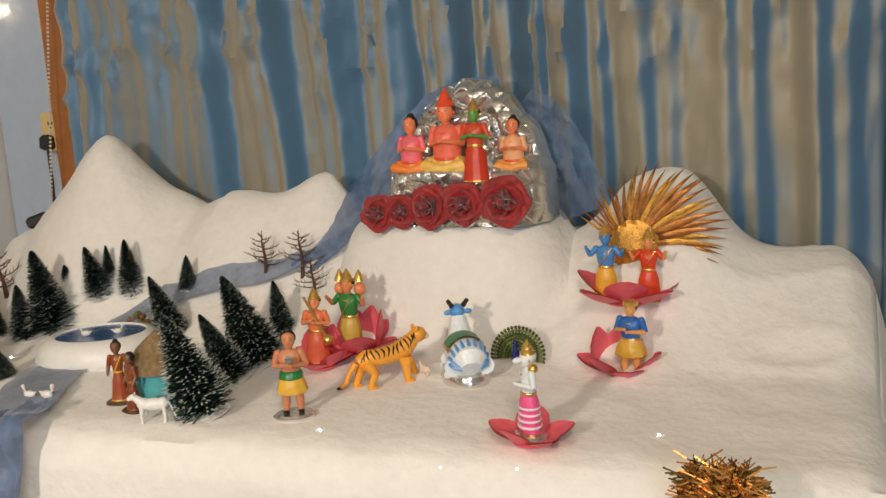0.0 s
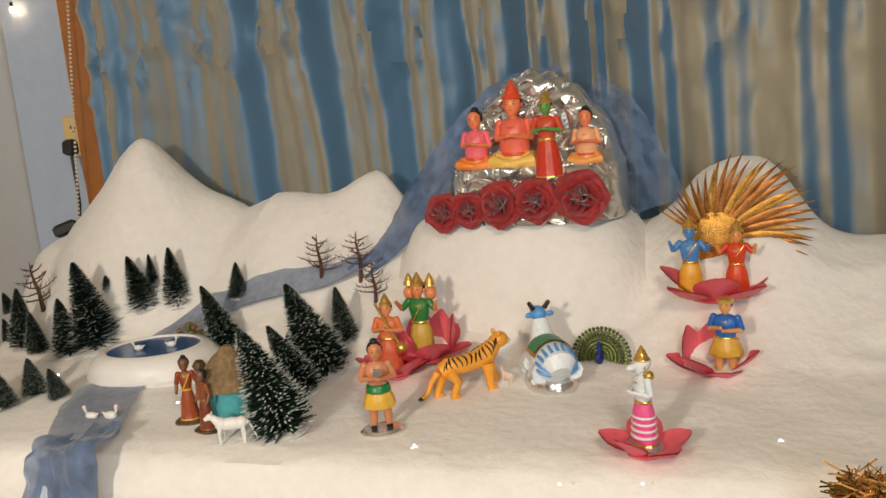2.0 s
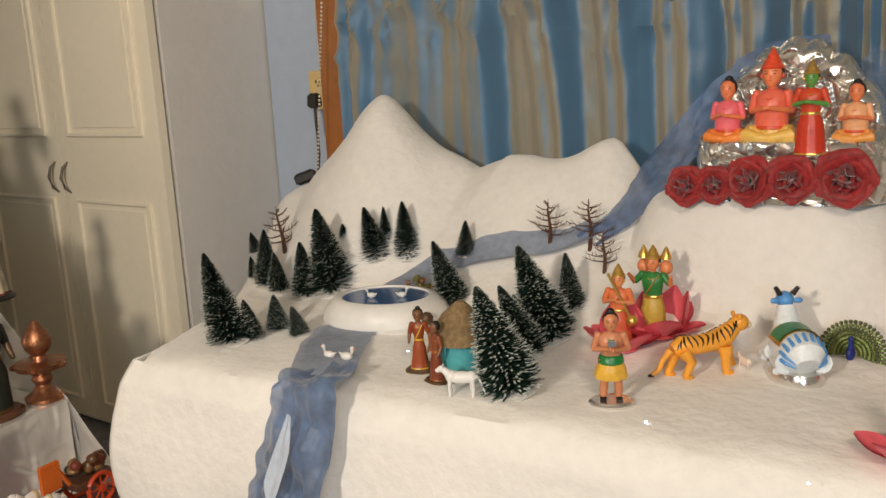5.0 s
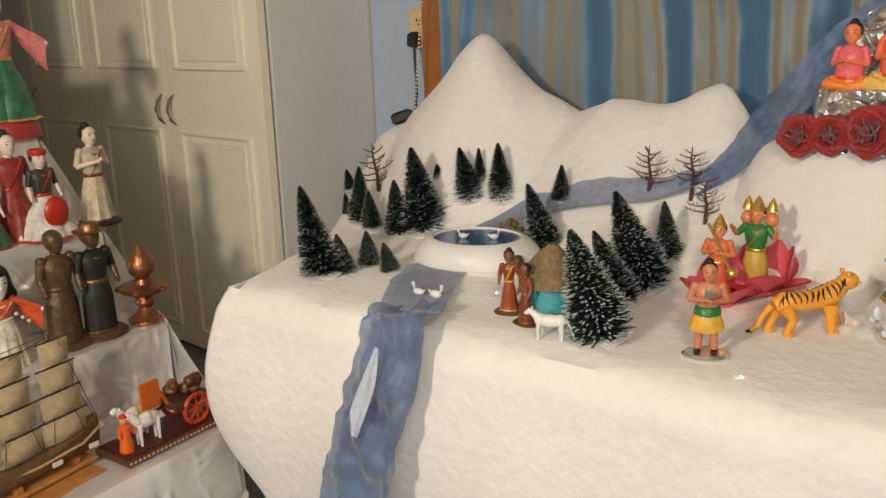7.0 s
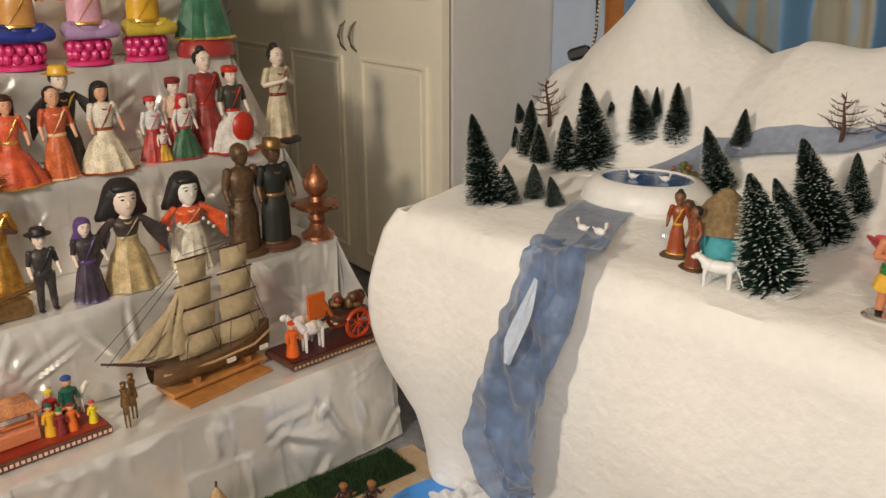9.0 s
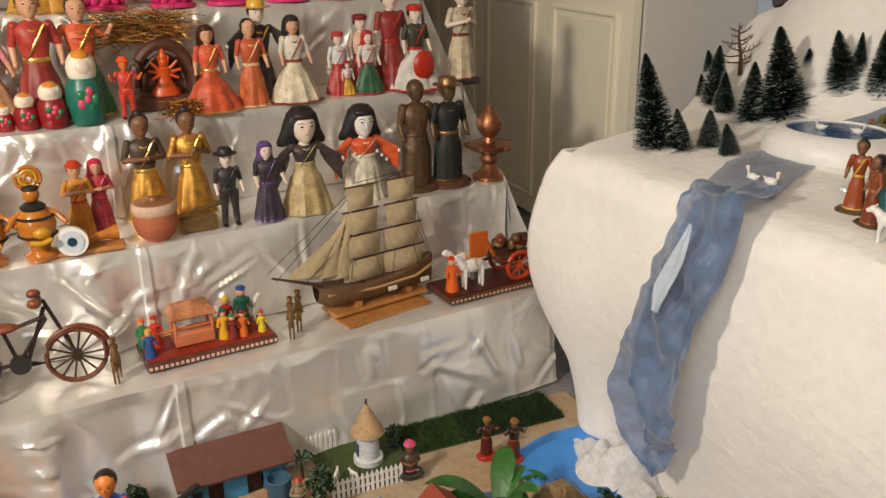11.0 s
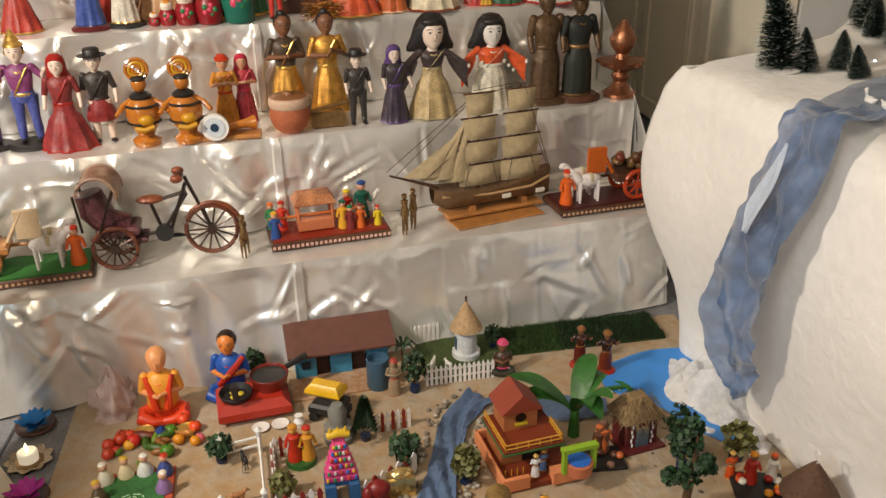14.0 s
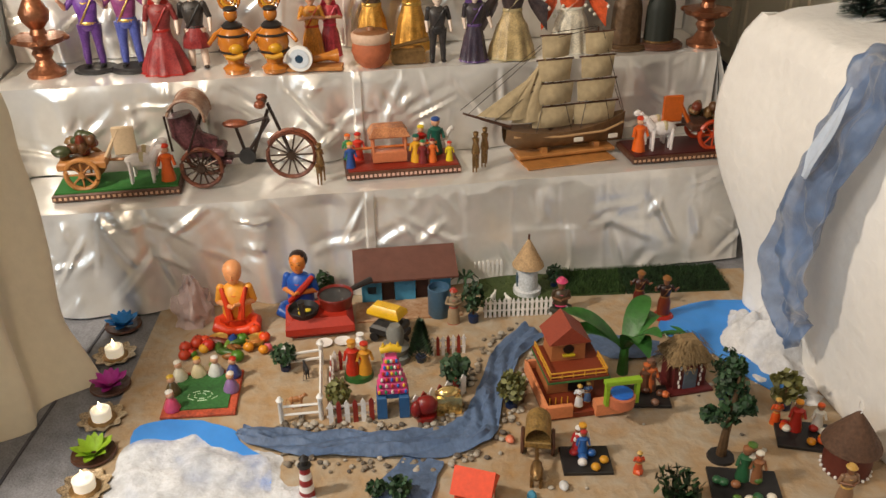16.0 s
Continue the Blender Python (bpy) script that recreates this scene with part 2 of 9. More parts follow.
def tube(bm, pts, r, mi=0, seg=7):
    """A round bar along points; r is one radius or one for each point."""
    pts = [Vector(p) for p in pts]
    rr = r if isinstance(r, (list, tuple)) else [r] * len(pts)
    rings = []
    for i, p in enumerate(pts):
        d = (pts[min(i + 1, len(pts) - 1)] - pts[max(i - 1, 0)]).normalized()
        u = d.orthogonal().normalized() if abs(d.z) > 0.9 else d.cross(Vector((0, 0, 1))).normalized()
        v = d.cross(u)
        rings.append([bm.verts.new(p + rr[i] * (u * math.cos(math.tau * k / seg) + v * math.sin(math.tau * k / seg))) for k in range(seg)])
    for a, b in zip(rings, rings[1:]):
        for k in range(seg):
            bm.faces.new((a[k], a[(k + 1) % seg], b[(k + 1) % seg], b[k])).material_index = mi
    bm.faces.new(rings[0][::-1]).material_index = mi
    bm.faces.new(rings[-1]).material_index = mi


def box(bm, c, s, mi=0, rz=0.0, bev=0.0, taper=1.0):
    """A block of size s centred at c, edges chamfered by bev, top narrowed by taper."""
    q = min(bev, min(s) * 0.45)
    hx, hy, hz = s[0] / 2, s[1] / 2, s[2] / 2
    cr, sr = math.cos(radians(rz)), math.sin(radians(rz))
    layers = [(-hz, q), (-hz + q, 0), (hz - q, 0), (hz, q)] if q else [(-hz, 0), (hz, 0)]
    rings = []
    for z, inset in layers:
        f = 1 + (taper - 1) * (z + hz) / (2 * hz)
        x, y = (hx - inset) * f, (hy - inset) * f
        rings.append([bm.verts.new((c[0] + cr * a - sr * b, c[1] + sr * a + cr * b, c[2] + z)) for a, b in ((-x, -y), (x, -y), (x, y), (-x, y))])
    for a, b in zip(rings, rings[1:]):
        for k in range(4):
            bm.faces.new((a[k], a[(k + 1) % 4], b[(k + 1) % 4], b[k])).material_index = mi
    bm.faces.new(rings[0][::-1]).material_index = mi
    bm.faces.new(rings[-1]).material_index = mi


def sheet(bm, rows, mi=0, thick=0.0):
    """A cloth-like grid from rows of points; thick folds a back layer behind it."""
    vs = [[bm.verts.new(p) for p in row] for row in rows]
    for a, b in zip(vs, vs[1:]):
        for k in range(len(a) - 1):
            bm.faces.new((a[k], a[k + 1], b[k + 1], b[k])).material_index = mi
    return vs


def petal(bm, base, out, up, length, width, mi=0, thick=0.002):
    """A pointed, cupped petal with a front and a back."""
    base, out, up = Vector(base), Vector(out).normalized(), Vector(up).normalized()
    side = out.cross(up)
    for sgn in (1, -1):
        rows = []
        for i in range(6):
            f = i / 5
            w = width * math.sin(math.pi * (0.12 + 0.86 * f)) ** 0.8 / 2
            mid = base + out * length * f + up * (length * 0.16 * f * f) + up * sgn * thick / 2
            rows.append([mid - side * w + up * 0.25 * w, mid - up * 0.06 * w, mid + side * w + up * 0.25 * w])
        vs = [[bm.verts.new(p) for p in row] for row in rows]
        for a, b in zip(vs, vs[1:]):
            for k in range(2):
                q = (a[k], a[k + 1], b[k + 1], b[k])
                bm.faces.new(q if sgn > 0 else q[::-1]).material_index = mi


def put(name, bm, mats, parent=None, smooth=True, label="", m=None):
    me = bpy.data.meshes.new(name)
    bmesh.ops.recalc_face_normals(bm, faces=bm.faces)
    bm.to_mesh(me)
    bm.free()
    for x in (mats if isinstance(mats, (list, tuple)) else [mats]):
        me.materials.append(x)
    if smooth:
        me.shade_smooth()
        me.set_sharp_from_angle(angle=radians(42))
    ob = new(name, me)
    if parent is not None:
        ob.parent = parent
    if m is not None:
        ob.matrix_basis = m
    if label:
        tagged(ob, label)
    return ob


def part(name, bm, material, parent, label="", smooth=True):
    return put(name, bm, material, parent, smooth, label)


def thing(name, m, label, category, group="", kind=""):
    ob = new(name)
    ob.empty_display_size = 0.02
    ob.matrix_basis = m
    return tagged(ob, label, category, group, kind)


def solid(name, bm, mats, m, label, category, group="", kind="", smooth=True):
    return tagged(put(name, bm, mats, None, smooth, "", m), label, category, group, kind)


# ---- room ----
def slab(name, lo, hi, material, kind="structure", label="", category="wall"):
    bm = bmesh.new()
    c = [(a + b) / 2 for a, b in zip(lo, hi)]
    box(bm, (0, 0, 0), [b - a for a, b in zip(lo, hi)])
    return solid(name, bm, material, pose(*c), label or name.replace("_", " "), category, "", kind, False)


slab("floor", (-4.2, -2.6, -0.12), (2.6, 3.52, -0.006), CARPET, label="grey carpeted room floor", category="floor")
slab("ceiling", (-4.2, -2.6, 2.45), (2.6, 3.52, 2.55), PLASTER, label="plain plastered ceiling", category="ceiling")
slab("wall_north", (-1.95, 3.326, -0.006), (2.6, 3.52, 2.45), BLUEWALL, label="pale blue painted wall behind the curtain")
slab("wall_east", (2.4, -2.6, -0.006), (2.6, 3.326, 2.45), PLASTER, label="plain plastered side wall")
slab("wall_south", (-4.2, -2.6, -0.006), (2.4, -2.4, 2.45), PLASTER, label="plain plastered wall")
slab("wall_west", (-4.2, -2.4, -0.006), (-4.0, 3.52, 2.45), PLASTER, label="plain plastered side wall")


def closet():
    root = thing("built_in_closet", pose(-1.937, 2.865, 0), "cream built-in closet with panelled double doors, shut", "closet", kind="structure")
    bm = bmesh.new()
    box(bm, (-1.03, 0.31, 1.22), (2.02, 0.58, 2.44), bev=0.004)
    part("body", bm, PANEL, root, "grey-white closet side", False)
    bm = bmesh.new()
    box(bm, (-0.0425, -0.008, 1.22), (0.035, 0.03, 2.44), bev=0.004)
    part("corner_trim", bm, DOORPAINT, root, "", False)
    for k in range(3):
        x = -0.34 - 0.545 * k
        bm = bmesh.new()
        box(bm, (x, 0.008, 1.2), (0.536, 0.022, 2.36), bev=0.003)
        for zc, zh in ((0.42, 0.76), (1.60, 1.14)):
            # a moulded frame round each sunk field
            w = 0.40
            for dx in (-1, 1):
                box(bm, (x + dx * w / 2, -0.008, zc + 0.06), (0.016, 0.012, zh + 0.016), bev=0.005)
            for dz in (-1, 1):
                box(bm, (x, -0.008, zc + 0.06 + dz * zh / 2), (w - 0.017, 0.012, 0.016), bev=0.005)
            box(bm, (x, -0.0055, zc + 0.06), (w - 0.06, 0.007, zh - 0.045), bev=0.003)
        door = part("door", bm, DOORPAINT, root, "cream panelled closet door", False)
        hx = x + (0.235 if k % 2 else -0.235)
        bm = bmesh.new()
        tube(bm, [(hx, -0.004, 0.885), (hx - 0.006, -0.022, 0.905), (hx - 0.01, -0.03, 0.94), (hx - 0.006, -0.022, 0.975), (hx, -0.004, 0.995)], [0.003, 0.005, 0.006, 0.005, 0.003], seg=8)
        part("handle", bm, mat("pewter", (0.25, 0.22, 0.18), 0.35, 0.9), door, "curved pewter handle")


closet()

# All that stands by the curtain wall is laid out about the first standpoint and
# then set out to its true distance, on the one floor.
STAND, REACH = Vector((0.277, 1.125, 1.195)), 1.12
FLOOR = STAND.z * (1 - 1 / REACH) + 0.002            # the floor's height before it is set out
GROW = Matrix.Translation(STAND) @ Matrix.Scale(REACH, 4) @ Matrix.Translation(-STAND)
ROOM = set(bpy.data.objects)

# wood post, conduit, outlet, plug, cord
bm = bmesh.new()
box(bm, (0, 0, 1.215), (0.085, 0.045, 2.16), bev=0.004)
solid("wood_post", bm, mat("varnished_pine", (0.36, 0.13, 0.03), 0.4, 0, 18, 0.3, 0.1), pose(-1.412, 3.066, 0), "orange varnished wooden post beside the curtain", "post", kind="structure")
bm = bmesh.new()
tube(bm, [(-1.476, 3.075, 1.275), (-1.476, 3.075, 2.28)], 0.009, seg=10)
solid("wall_conduit", bm, mat("cream_conduit", (0.6, 0.55, 0.48), 0.5), pose(0, 0, 0), "painted metal conduit running up the wall", "conduit")
plate = thing("wall_outlet", pose(-1.475, 3.09, 1.20), "yellowed double wall outlet with a black plug", "outlet")
bm = bmesh.new()
box(bm, (0, -0.02, 0), (0.07, 0.038, 0.114), bev=0.005)
part("cover_plate", bm, mat("ivory_plastic", (0.72, 0.52, 0.22), 0.4, vary=0.05), plate, "", False)
for dz in (0.025, -0.025):
    bm = bmesh.new()
    for dx in (-0.007, 0.007):
        box(bm, (dx, -0.0395, dz), (0.003, 0.003, 0.010))
    ball(bm, (0, -0.0395, dz - 0.012), (0.003, 0.002, 0.003), 0, 8, 5)
    part("socket", bm, BLACK, plate)
plug = thing("plugged_cable", pose(-1.475, 3.05, 1.17), "black plug and cord hanging from the outlet", "cord")
bm = bmesh.new()
box(bm, (-0.008, -0.012, 0), (0.036, 0.028, 0.045), bev=0.008, taper=0.85)
part("plug", bm, BLACK, plug)
bm = bmesh.new()
tube(bm, [(-0.006, -0.014, -0.015), (0.0, -0.02, -0.06), (0.012, -0.03, -0.11), (0.02, -0.04, -0.16), (0.03, -0.06, -0.2)], 0.0045)
part("cord", bm, BLACK, plug)
bm = bmesh.new()
box(bm, (0, 0, 0), (0.06, 0.03, 0.035), rz=8, bev=0.008)
solid("power_adapter", bm, BLACK, pose(-1.45, 2.94, 0.955, 0, -18, 20), "black power adapter on the snow sheet", "adapter")
bm = bmesh.new()
for k in range(60):
    f = k / 59
    ball(bm, (-1.385 - 0.035 * f, 3.02 - 0.06 * f, 1.62 - 0.66 * f), 0.0042, 0, 6, 4)
solid("bead_string", bm, mat("clear_bead", (0.7, 0.62, 0.5), 0.2), pose(0, 0, 0), "string of small clear beads hanging by the post", "string")


def crumple(x, z):
    """Sharp star-like creases where the cloth was folded and pinned."""
    band = 0.25 + math.exp(-((z - 1.40) / 0.13) ** 2)
    a = (1 - abs(noise.noise((x * 6 + z * 7, z * 6 - x * 3, 8)))) ** 9
    b = (1 - abs(noise.noise((x * 8 - z * 8, z * 5 + x * 4, 21)))) ** 9
    return band * (0.018 * a + 0.016 * b)


def curtain():
    root = thing("curtain", pose(0, 0, 0), "blue and gold shot-silk curtain hanging in uneven folds", "curtain", kind="structure")
    bm = bmesh.new()
    rows, nx, nz = [], 520, 90
    for j in range(nz + 1):
        z = FLOOR + 0.01 + 2.15 * j / nz
        row = []
        for i in range(nx + 1):
            x = -1.335 + 2.85 * i / nx
            u = x + 0.05 * noise.noise((x * 2.2, z * 0.9, 5)) + 0.012 * noise.noise((x * 9, z * 2.4, 9))
            ph = math.tau * (u / 0.165) + 1.9 * math.sin(4.1 * x + 0.3)
            w = math.sin(ph) + 0.38 * math.sin(2.0 * ph + 1.3 + 2 * math.sin(3 * x)) + 0.25 * math.sin(3.1 * ph + x * 5)
            amp = 0.022 + 0.010 * math.sin(9 * x + 2) + 0.006 * math.sin(2.3 * z + 4 * x)
            y = 2.985 + amp * w
            y += 0.020 * noise.noise((x * 4.5, z * 2.2, 3)) - crumple(x, z)
            row.append((x, min(3.07, y), z))
        rows.append(row)
    sheet(bm, rows)
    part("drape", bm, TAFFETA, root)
    bm = bmesh.new()
    rows = []
    for j in range(40):
        z = FLOOR + 0.01 + 2.15 * j / 39
        rows.append([(0.70 + 0.9 * i / 160, 2.90 + 0.032 * math.sin(i * 0.30 + 0.8 * math.sin(i * 0.07 + 1.3 * z)) + 0.012 * math.sin(i * 0.71 + z) + 0.012 * noise.noise((i * 0.15, z * 3, 1)) + 0.05 * (1 - i / 160), z) for i in range(161)])
    sheet(bm, rows)
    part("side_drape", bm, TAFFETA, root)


curtain()
def smooth(a, b, v):
    v = min(1.0, max(0.0, (v - a) / (b - a)))
    return v * v * (3 - 2 * v)


def snow_height(x, y):
    """Height of the cotton sheet over the table top."""
    back = smooth(2.46 + 0.08 * smooth(-0.35, 0.0, x), 2.82, y)
    z = 0.74 + 0.165 * back * smooth(0.86, 0.60, x)
    z += 0.012 * math.sin(7 * x + 1) * math.sin(9 * y) * smooth(2.2, 2.5, y)
    wide = 0.25 if x < -1.035 else 0.225
    d = math.sqrt(((x + 1.035) / wide) ** 2 + ((y - 2.81) / 0.28) ** 2 + 0.02) - 0.06               # steep peak
    d += 0.05 * noise.noise((x * 7, y * 7, 2))
    if d < 1:
        z += 0.285 * max(0.0, 1 - max(d, 0.0)) ** 1.12
    for px, py, sx, sy, h in ((-0.63, 2.80, 0.17, 0.13, 0.135), (-0.44, 2.84, 0.09, 0.09, 0.13), (-0.82, 2.87, 0.10, 0.10, 0.055), (-1.27, 2.85, 0.17, 0.13, 0.055)):
        z += h * math.exp(-(((x - px) / sx) ** 2) - ((y - py) / sy) ** 2)
    sx = 0.155 if x < 0.32 else 0.105                                           # hill beside the rock, steeper at its far side
    z += 0.165 * math.exp(-((abs(x - 0.32) / sx) ** 2.3) - ((y - 2.85) / 0.20) ** 2)
    q = abs((x + 0.115) / 0.265) ** 3 + abs((y - 2.80) / 0.185) ** 3            # broad mound under the silver rock
    z = max(z, 0.74 + 0.25 * smooth(1.5, 0.35, q))
    # the batting falls in a few soft folds between the hills and towards the table
    fold = (1 - abs(noise.noise((x * 3.1 + 0.8 * y, y * 6.5 - 1.5 * x, 11.0)))) ** 7
    z += 0.013 * fold * smooth(2.36, 2.56, y) * smooth(0.95, 0.6, x)
    z += 0.010 * math.exp(-((y - 2.585 - 0.05 * math.sin(3.2 * x + 0.4)) / 0.022) ** 2) * smooth(-0.45, -0.25, x) * smooth(0.30, 0.1, x)
    return z


# ---- the snow table ----
FRONT_L, FRONT_R = Vector((-1.098, 2.063)), Vector((0.655, 2.215))


def snow_sheet():
    """One sheet of batting: over the table, then hanging down the front and both ends."""
    bm = bmesh.new()
    nu, rows = 190, []

    def edge(u, v):
        left = FRONT_L + v * Vector((-0.37, 0.88))
        right = FRONT_R + v * Vector((0.02, 0.72))
        return left.lerp(right, u)

    def rim(u):
        # the corners are rounded and bulge outwards
        return 0.05 * math.exp(-((u / 0.05) ** 2)) + 0.03 * math.exp(-(((1 - u) / 0.05) ** 2))

    for j in range(70, 0, -1):                       # top, from the back to the front
        v = j / 70
        row = []
        for i in range(nu + 1):
            u = i / nu
            p = edge(u, v)
            z = snow_height(p.x, p.y) + 0.0045 * noise.noise((p.x * 11, p.y * 11, 0)) + 0.0012 * noise.noise((p.x * 45, p.y * 45, 4))
            dx = min(u, 1 - u) * 1.75
            z -= 0.03 * max(0, 1 - dx / 0.05) ** 2
            z -= 0.012 * max(0, 1 - v / 0.06) ** 2
            row.append((p.x, p.y, z))
        rows.append(row)
    nd = 44

    def hang(u, f):
        """A point of the hanging front, f from the table's edge down to the floor."""
        d = (0.728 - FLOOR) * f
        p = edge(u, 0)
        out = 0.024 * math.sin(min(1.0, d / 0.035) * math.pi / 2) + 0.010 * smooth(0.03, 0.3, f) - 0.065 * smooth(0.35, 1.0, f)
        fold = 0.020 * f * math.sin(26 * u + 2 * math.sin(9 * u)) + 0.02 * f * noise.noise((p.x * 5, d * 3, 2))
        bul = math.exp(-(u / 0.045) ** 2) * (0.058 * math.sin(math.pi * min(1, f * 1.35)) - 0.05 * max(0, f - 0.62))
        x = p.x - bul + 0.03 * f * (1 - 2 * u)
        z = 0.728 - d - 0.01 * math.sin(min(1.0, d / 0.03) * math.pi / 2) + 0.004 * noise.noise((p.x * 20, d * 20, 7))
        return Vector((x, p.y - out - fold - 0.25 * bul, max(FLOOR, z)))

    for j in range(nd + 1):
        rows.append([hang(i / nu, j / nd) for i in range(nu + 1)])
    sheet(bm, rows)
    for u, sg in ((0.0, -1), (1.0, 1)):              # the hanging ends
        def end(v, f):
            p = edge(u, v)
            z0 = snow_height(p.x, p.y) - 0.03
            return Vector((p.x + sg * (0.05 * math.sin(math.pi * min(1, f * 1.2)) + 0.02 * f * math.sin(12 * v)), p.y, FLOOR + (z0 - FLOOR) * (1 - f)))
        side = []
        for j in range(nd + 1):
            f = j / nd
            shift = hang(u, f) - end(0, f)
            side.append([end(i / 29, f) + shift * max(0.0, 1 - i / 9) ** 2 for i in range(30)])
        sheet(bm, side)
    ob = solid("snow_sheet", bm, COTTON, pose(0, 0, 0), "white cotton batting sheet draped over a table as snow hills", "snow sheet", kind="structure")
    md = ob.modifiers.new("thickness", "SOLIDIFY")
    md.thickness, md.offset = 0.004, -1


snow_sheet()


def ribbon(bm, path, widths, wav=0.006, n=60, across=9, normal=None, seed=0, lift=None):
    """A crumpled strip of cloth along a path."""
    pts = [Vector(p) for p in path]
    rows = []
    for i in range(n + 1):
        f = i / n * (len(pts) - 1)
        k = min(int(f), len(pts) - 2)
        t = f - k
        a, b, c, d = pts[max(k - 1, 0)], pts[k], pts[k + 1], pts[min(k + 2, len(pts) - 1)]
        p = 0.5 * (2 * b + (c - a) * t + (2 * a - 5 * b + 4 * c - d) * t * t + (3 * b - a - 3 * c + d) * t ** 3)
        tg = ((c - a) * (1 - t) + (d - b) * t).normalized()
        nn = Vector(normal(p) if normal else (0, 0, 1))
        s = tg.cross(nn).normalized()
        nn = s.cross(tg).normalized()
        w = widths[k] * (1 - t) + widths[k + 1] * t
        row = []
        for j in range(across):
            e = j / (across - 1) - 0.5
            q = p + s * e * w * (1 + 0.12 * noise.noise((i * 0.2, seed, 5))) + nn * wav * (1.7 * noise.noise((e * 3.2 + seed + i * 0.02, i * 0.075, 1)) + 0.7 * noise.noise((e * 9 + seed, i * 0.13, 4)) + 0.2 * math.sin(e * 9 + i * 0.06 + seed))
            if lift:
                q.z = max(q.z, lift(q.x, q.y) + 0.004 + wav * (0.4 + 0.4 * math.sin(e * 13 + i * 0.3)))
            row.append(q)
        rows.append(row)
    sheet(bm, rows)


bm = bmesh.new()
ribbon(bm, [(-0.02, 2.83, 1.225), (-0.10, 2.80, 1.215), (-0.17, 2.755, 1.175), (-0.235, 2.735, 1.11), (-0.30, 2.72, 1.03), (-0.35, 2.71, 0.965), (-0.40, 2.70, 0.915), (-0.45, 2.675, 0.882)],
       [0.09, 0.10, 0.085, 0.07, 0.07, 0.055, 0.045, 0.04], 0.006, 100, 13, lambda p: (0.25, -1, 0.35))
solid("scarf_stream", bm, SCARF, pose(0, 0, 0), "sheer blue chiffon scarf falling from the silver rock", "scarf")
bm = bmesh.new()
ribbon(bm, [(0.02, 2.83, 1.21), (0.085, 2.83, 1.15), (0.125, 2.83, 1.07), (0.15, 2.82, 0.985)], [0.09, 0.09, 0.09, 0.11], 0.008, 50, 11, lambda p: (-0.2, -1, 0.25), 12)
solid("scarf_end", bm, mat("thin_blue_chiffon", (0.10, 0.17, 0.30), 0.5, 0, 40, 0.45, 0.4, alpha=0.6), pose(0, 0, 0), "thin end of the blue scarf behind the silver rock", "scarf")
bm = bmesh.new()
ribbon(bm, [(-0.43, 2.685, 0.9), (-0.50, 2.655, 0.87), (-0.60, 2.64, 0.85), (-0.70, 2.63, 0.83), (-0.80, 2.605, 0.80), (-0.83, 2.55, 0.78), (-0.80, 2.50, 0.76)],
       [0.05, 0.06, 0.065, 0.06, 0.07, 0.09, 0.08], 0.003, 60, 9, None, 3, snow_height)
solid("chiffon_river", bm, STREAM, pose(0, 0, 0), "grey-blue chiffon strip lying on the snow as a river", "river cloth")
bm = bmesh.new()
ribbon(bm, [(-0.80, 2.36, 0.75), (-0.77, 2.28, 0.75), (-0.72, 2.20, 0.75), (-0.665, 2.12, 0.75)], [0.13, 0.13, 0.12, 0.11], 0.003, 30, 9, None, 6, snow_height)
solid("chiffon_pool", bm, STREAM, pose(0, 0, 0), "thin blue chiffon laid as a pool on the snow", "river cloth")
bm = bmesh.new()
ribbon(bm, [(-0.665, 2.15, 0.757), (-0.650, 2.075, 0.755), (-0.648, 2.040, 0.70), (-0.667, 2.028, 0.60), (-0.692, 2.018, 0.50), (-0.716, 2.016, 0.41), (-0.727, 2.022, 0.34), (-0.722, 2.034, 0.28), (-0.706, 2.046, 0.225)],
       [0.10, 0.135, 0.145, 0.16, 0.18, 0.19, 0.175, 0.12, 0.03], 0.014, 130, 27, lambda p: (0, -1, 0.5), 2)
solid("waterfall_scarf", bm, SCARF, pose(0, 0, 0), "crumpled blue chiffon scarf hanging down as a waterfall", "scarf")
bm = bmesh.new()
ribbon(bm, [(-0.652, 2.026, 0.715), (-0.664, 2.016, 0.66), (-0.680, 2.002, 0.60), (-0.688, 1.998, 0.56)], [0.012, 0.030, 0.032, 0.012], 0.004, 30, 7, lambda p: (0, -1, 0.2), 9)
solid("tulle_strip", bm, mat("white_tulle", (0.6, 0.68, 0.8), 0.5, alpha=0.75), pose(0, 0, 0), "pale tulle strip caught in the waterfall scarf", "tulle")


def clump(bm, c, r, n, mi=0, squash=0.6):
    for _ in range(n):
        a, q = random.uniform(0, math.tau), random.random() ** 0.6
        s = random.uniform(0.25, 0.5)
        ball(bm, (c[0] + r[0] * q * math.cos(a), c[1] + r[1] * q * math.sin(a), c[2] + r[2] * s * 0.55), (r[0] * s, r[1] * s, r[2] * s), mi, 14, 9, 0.05)


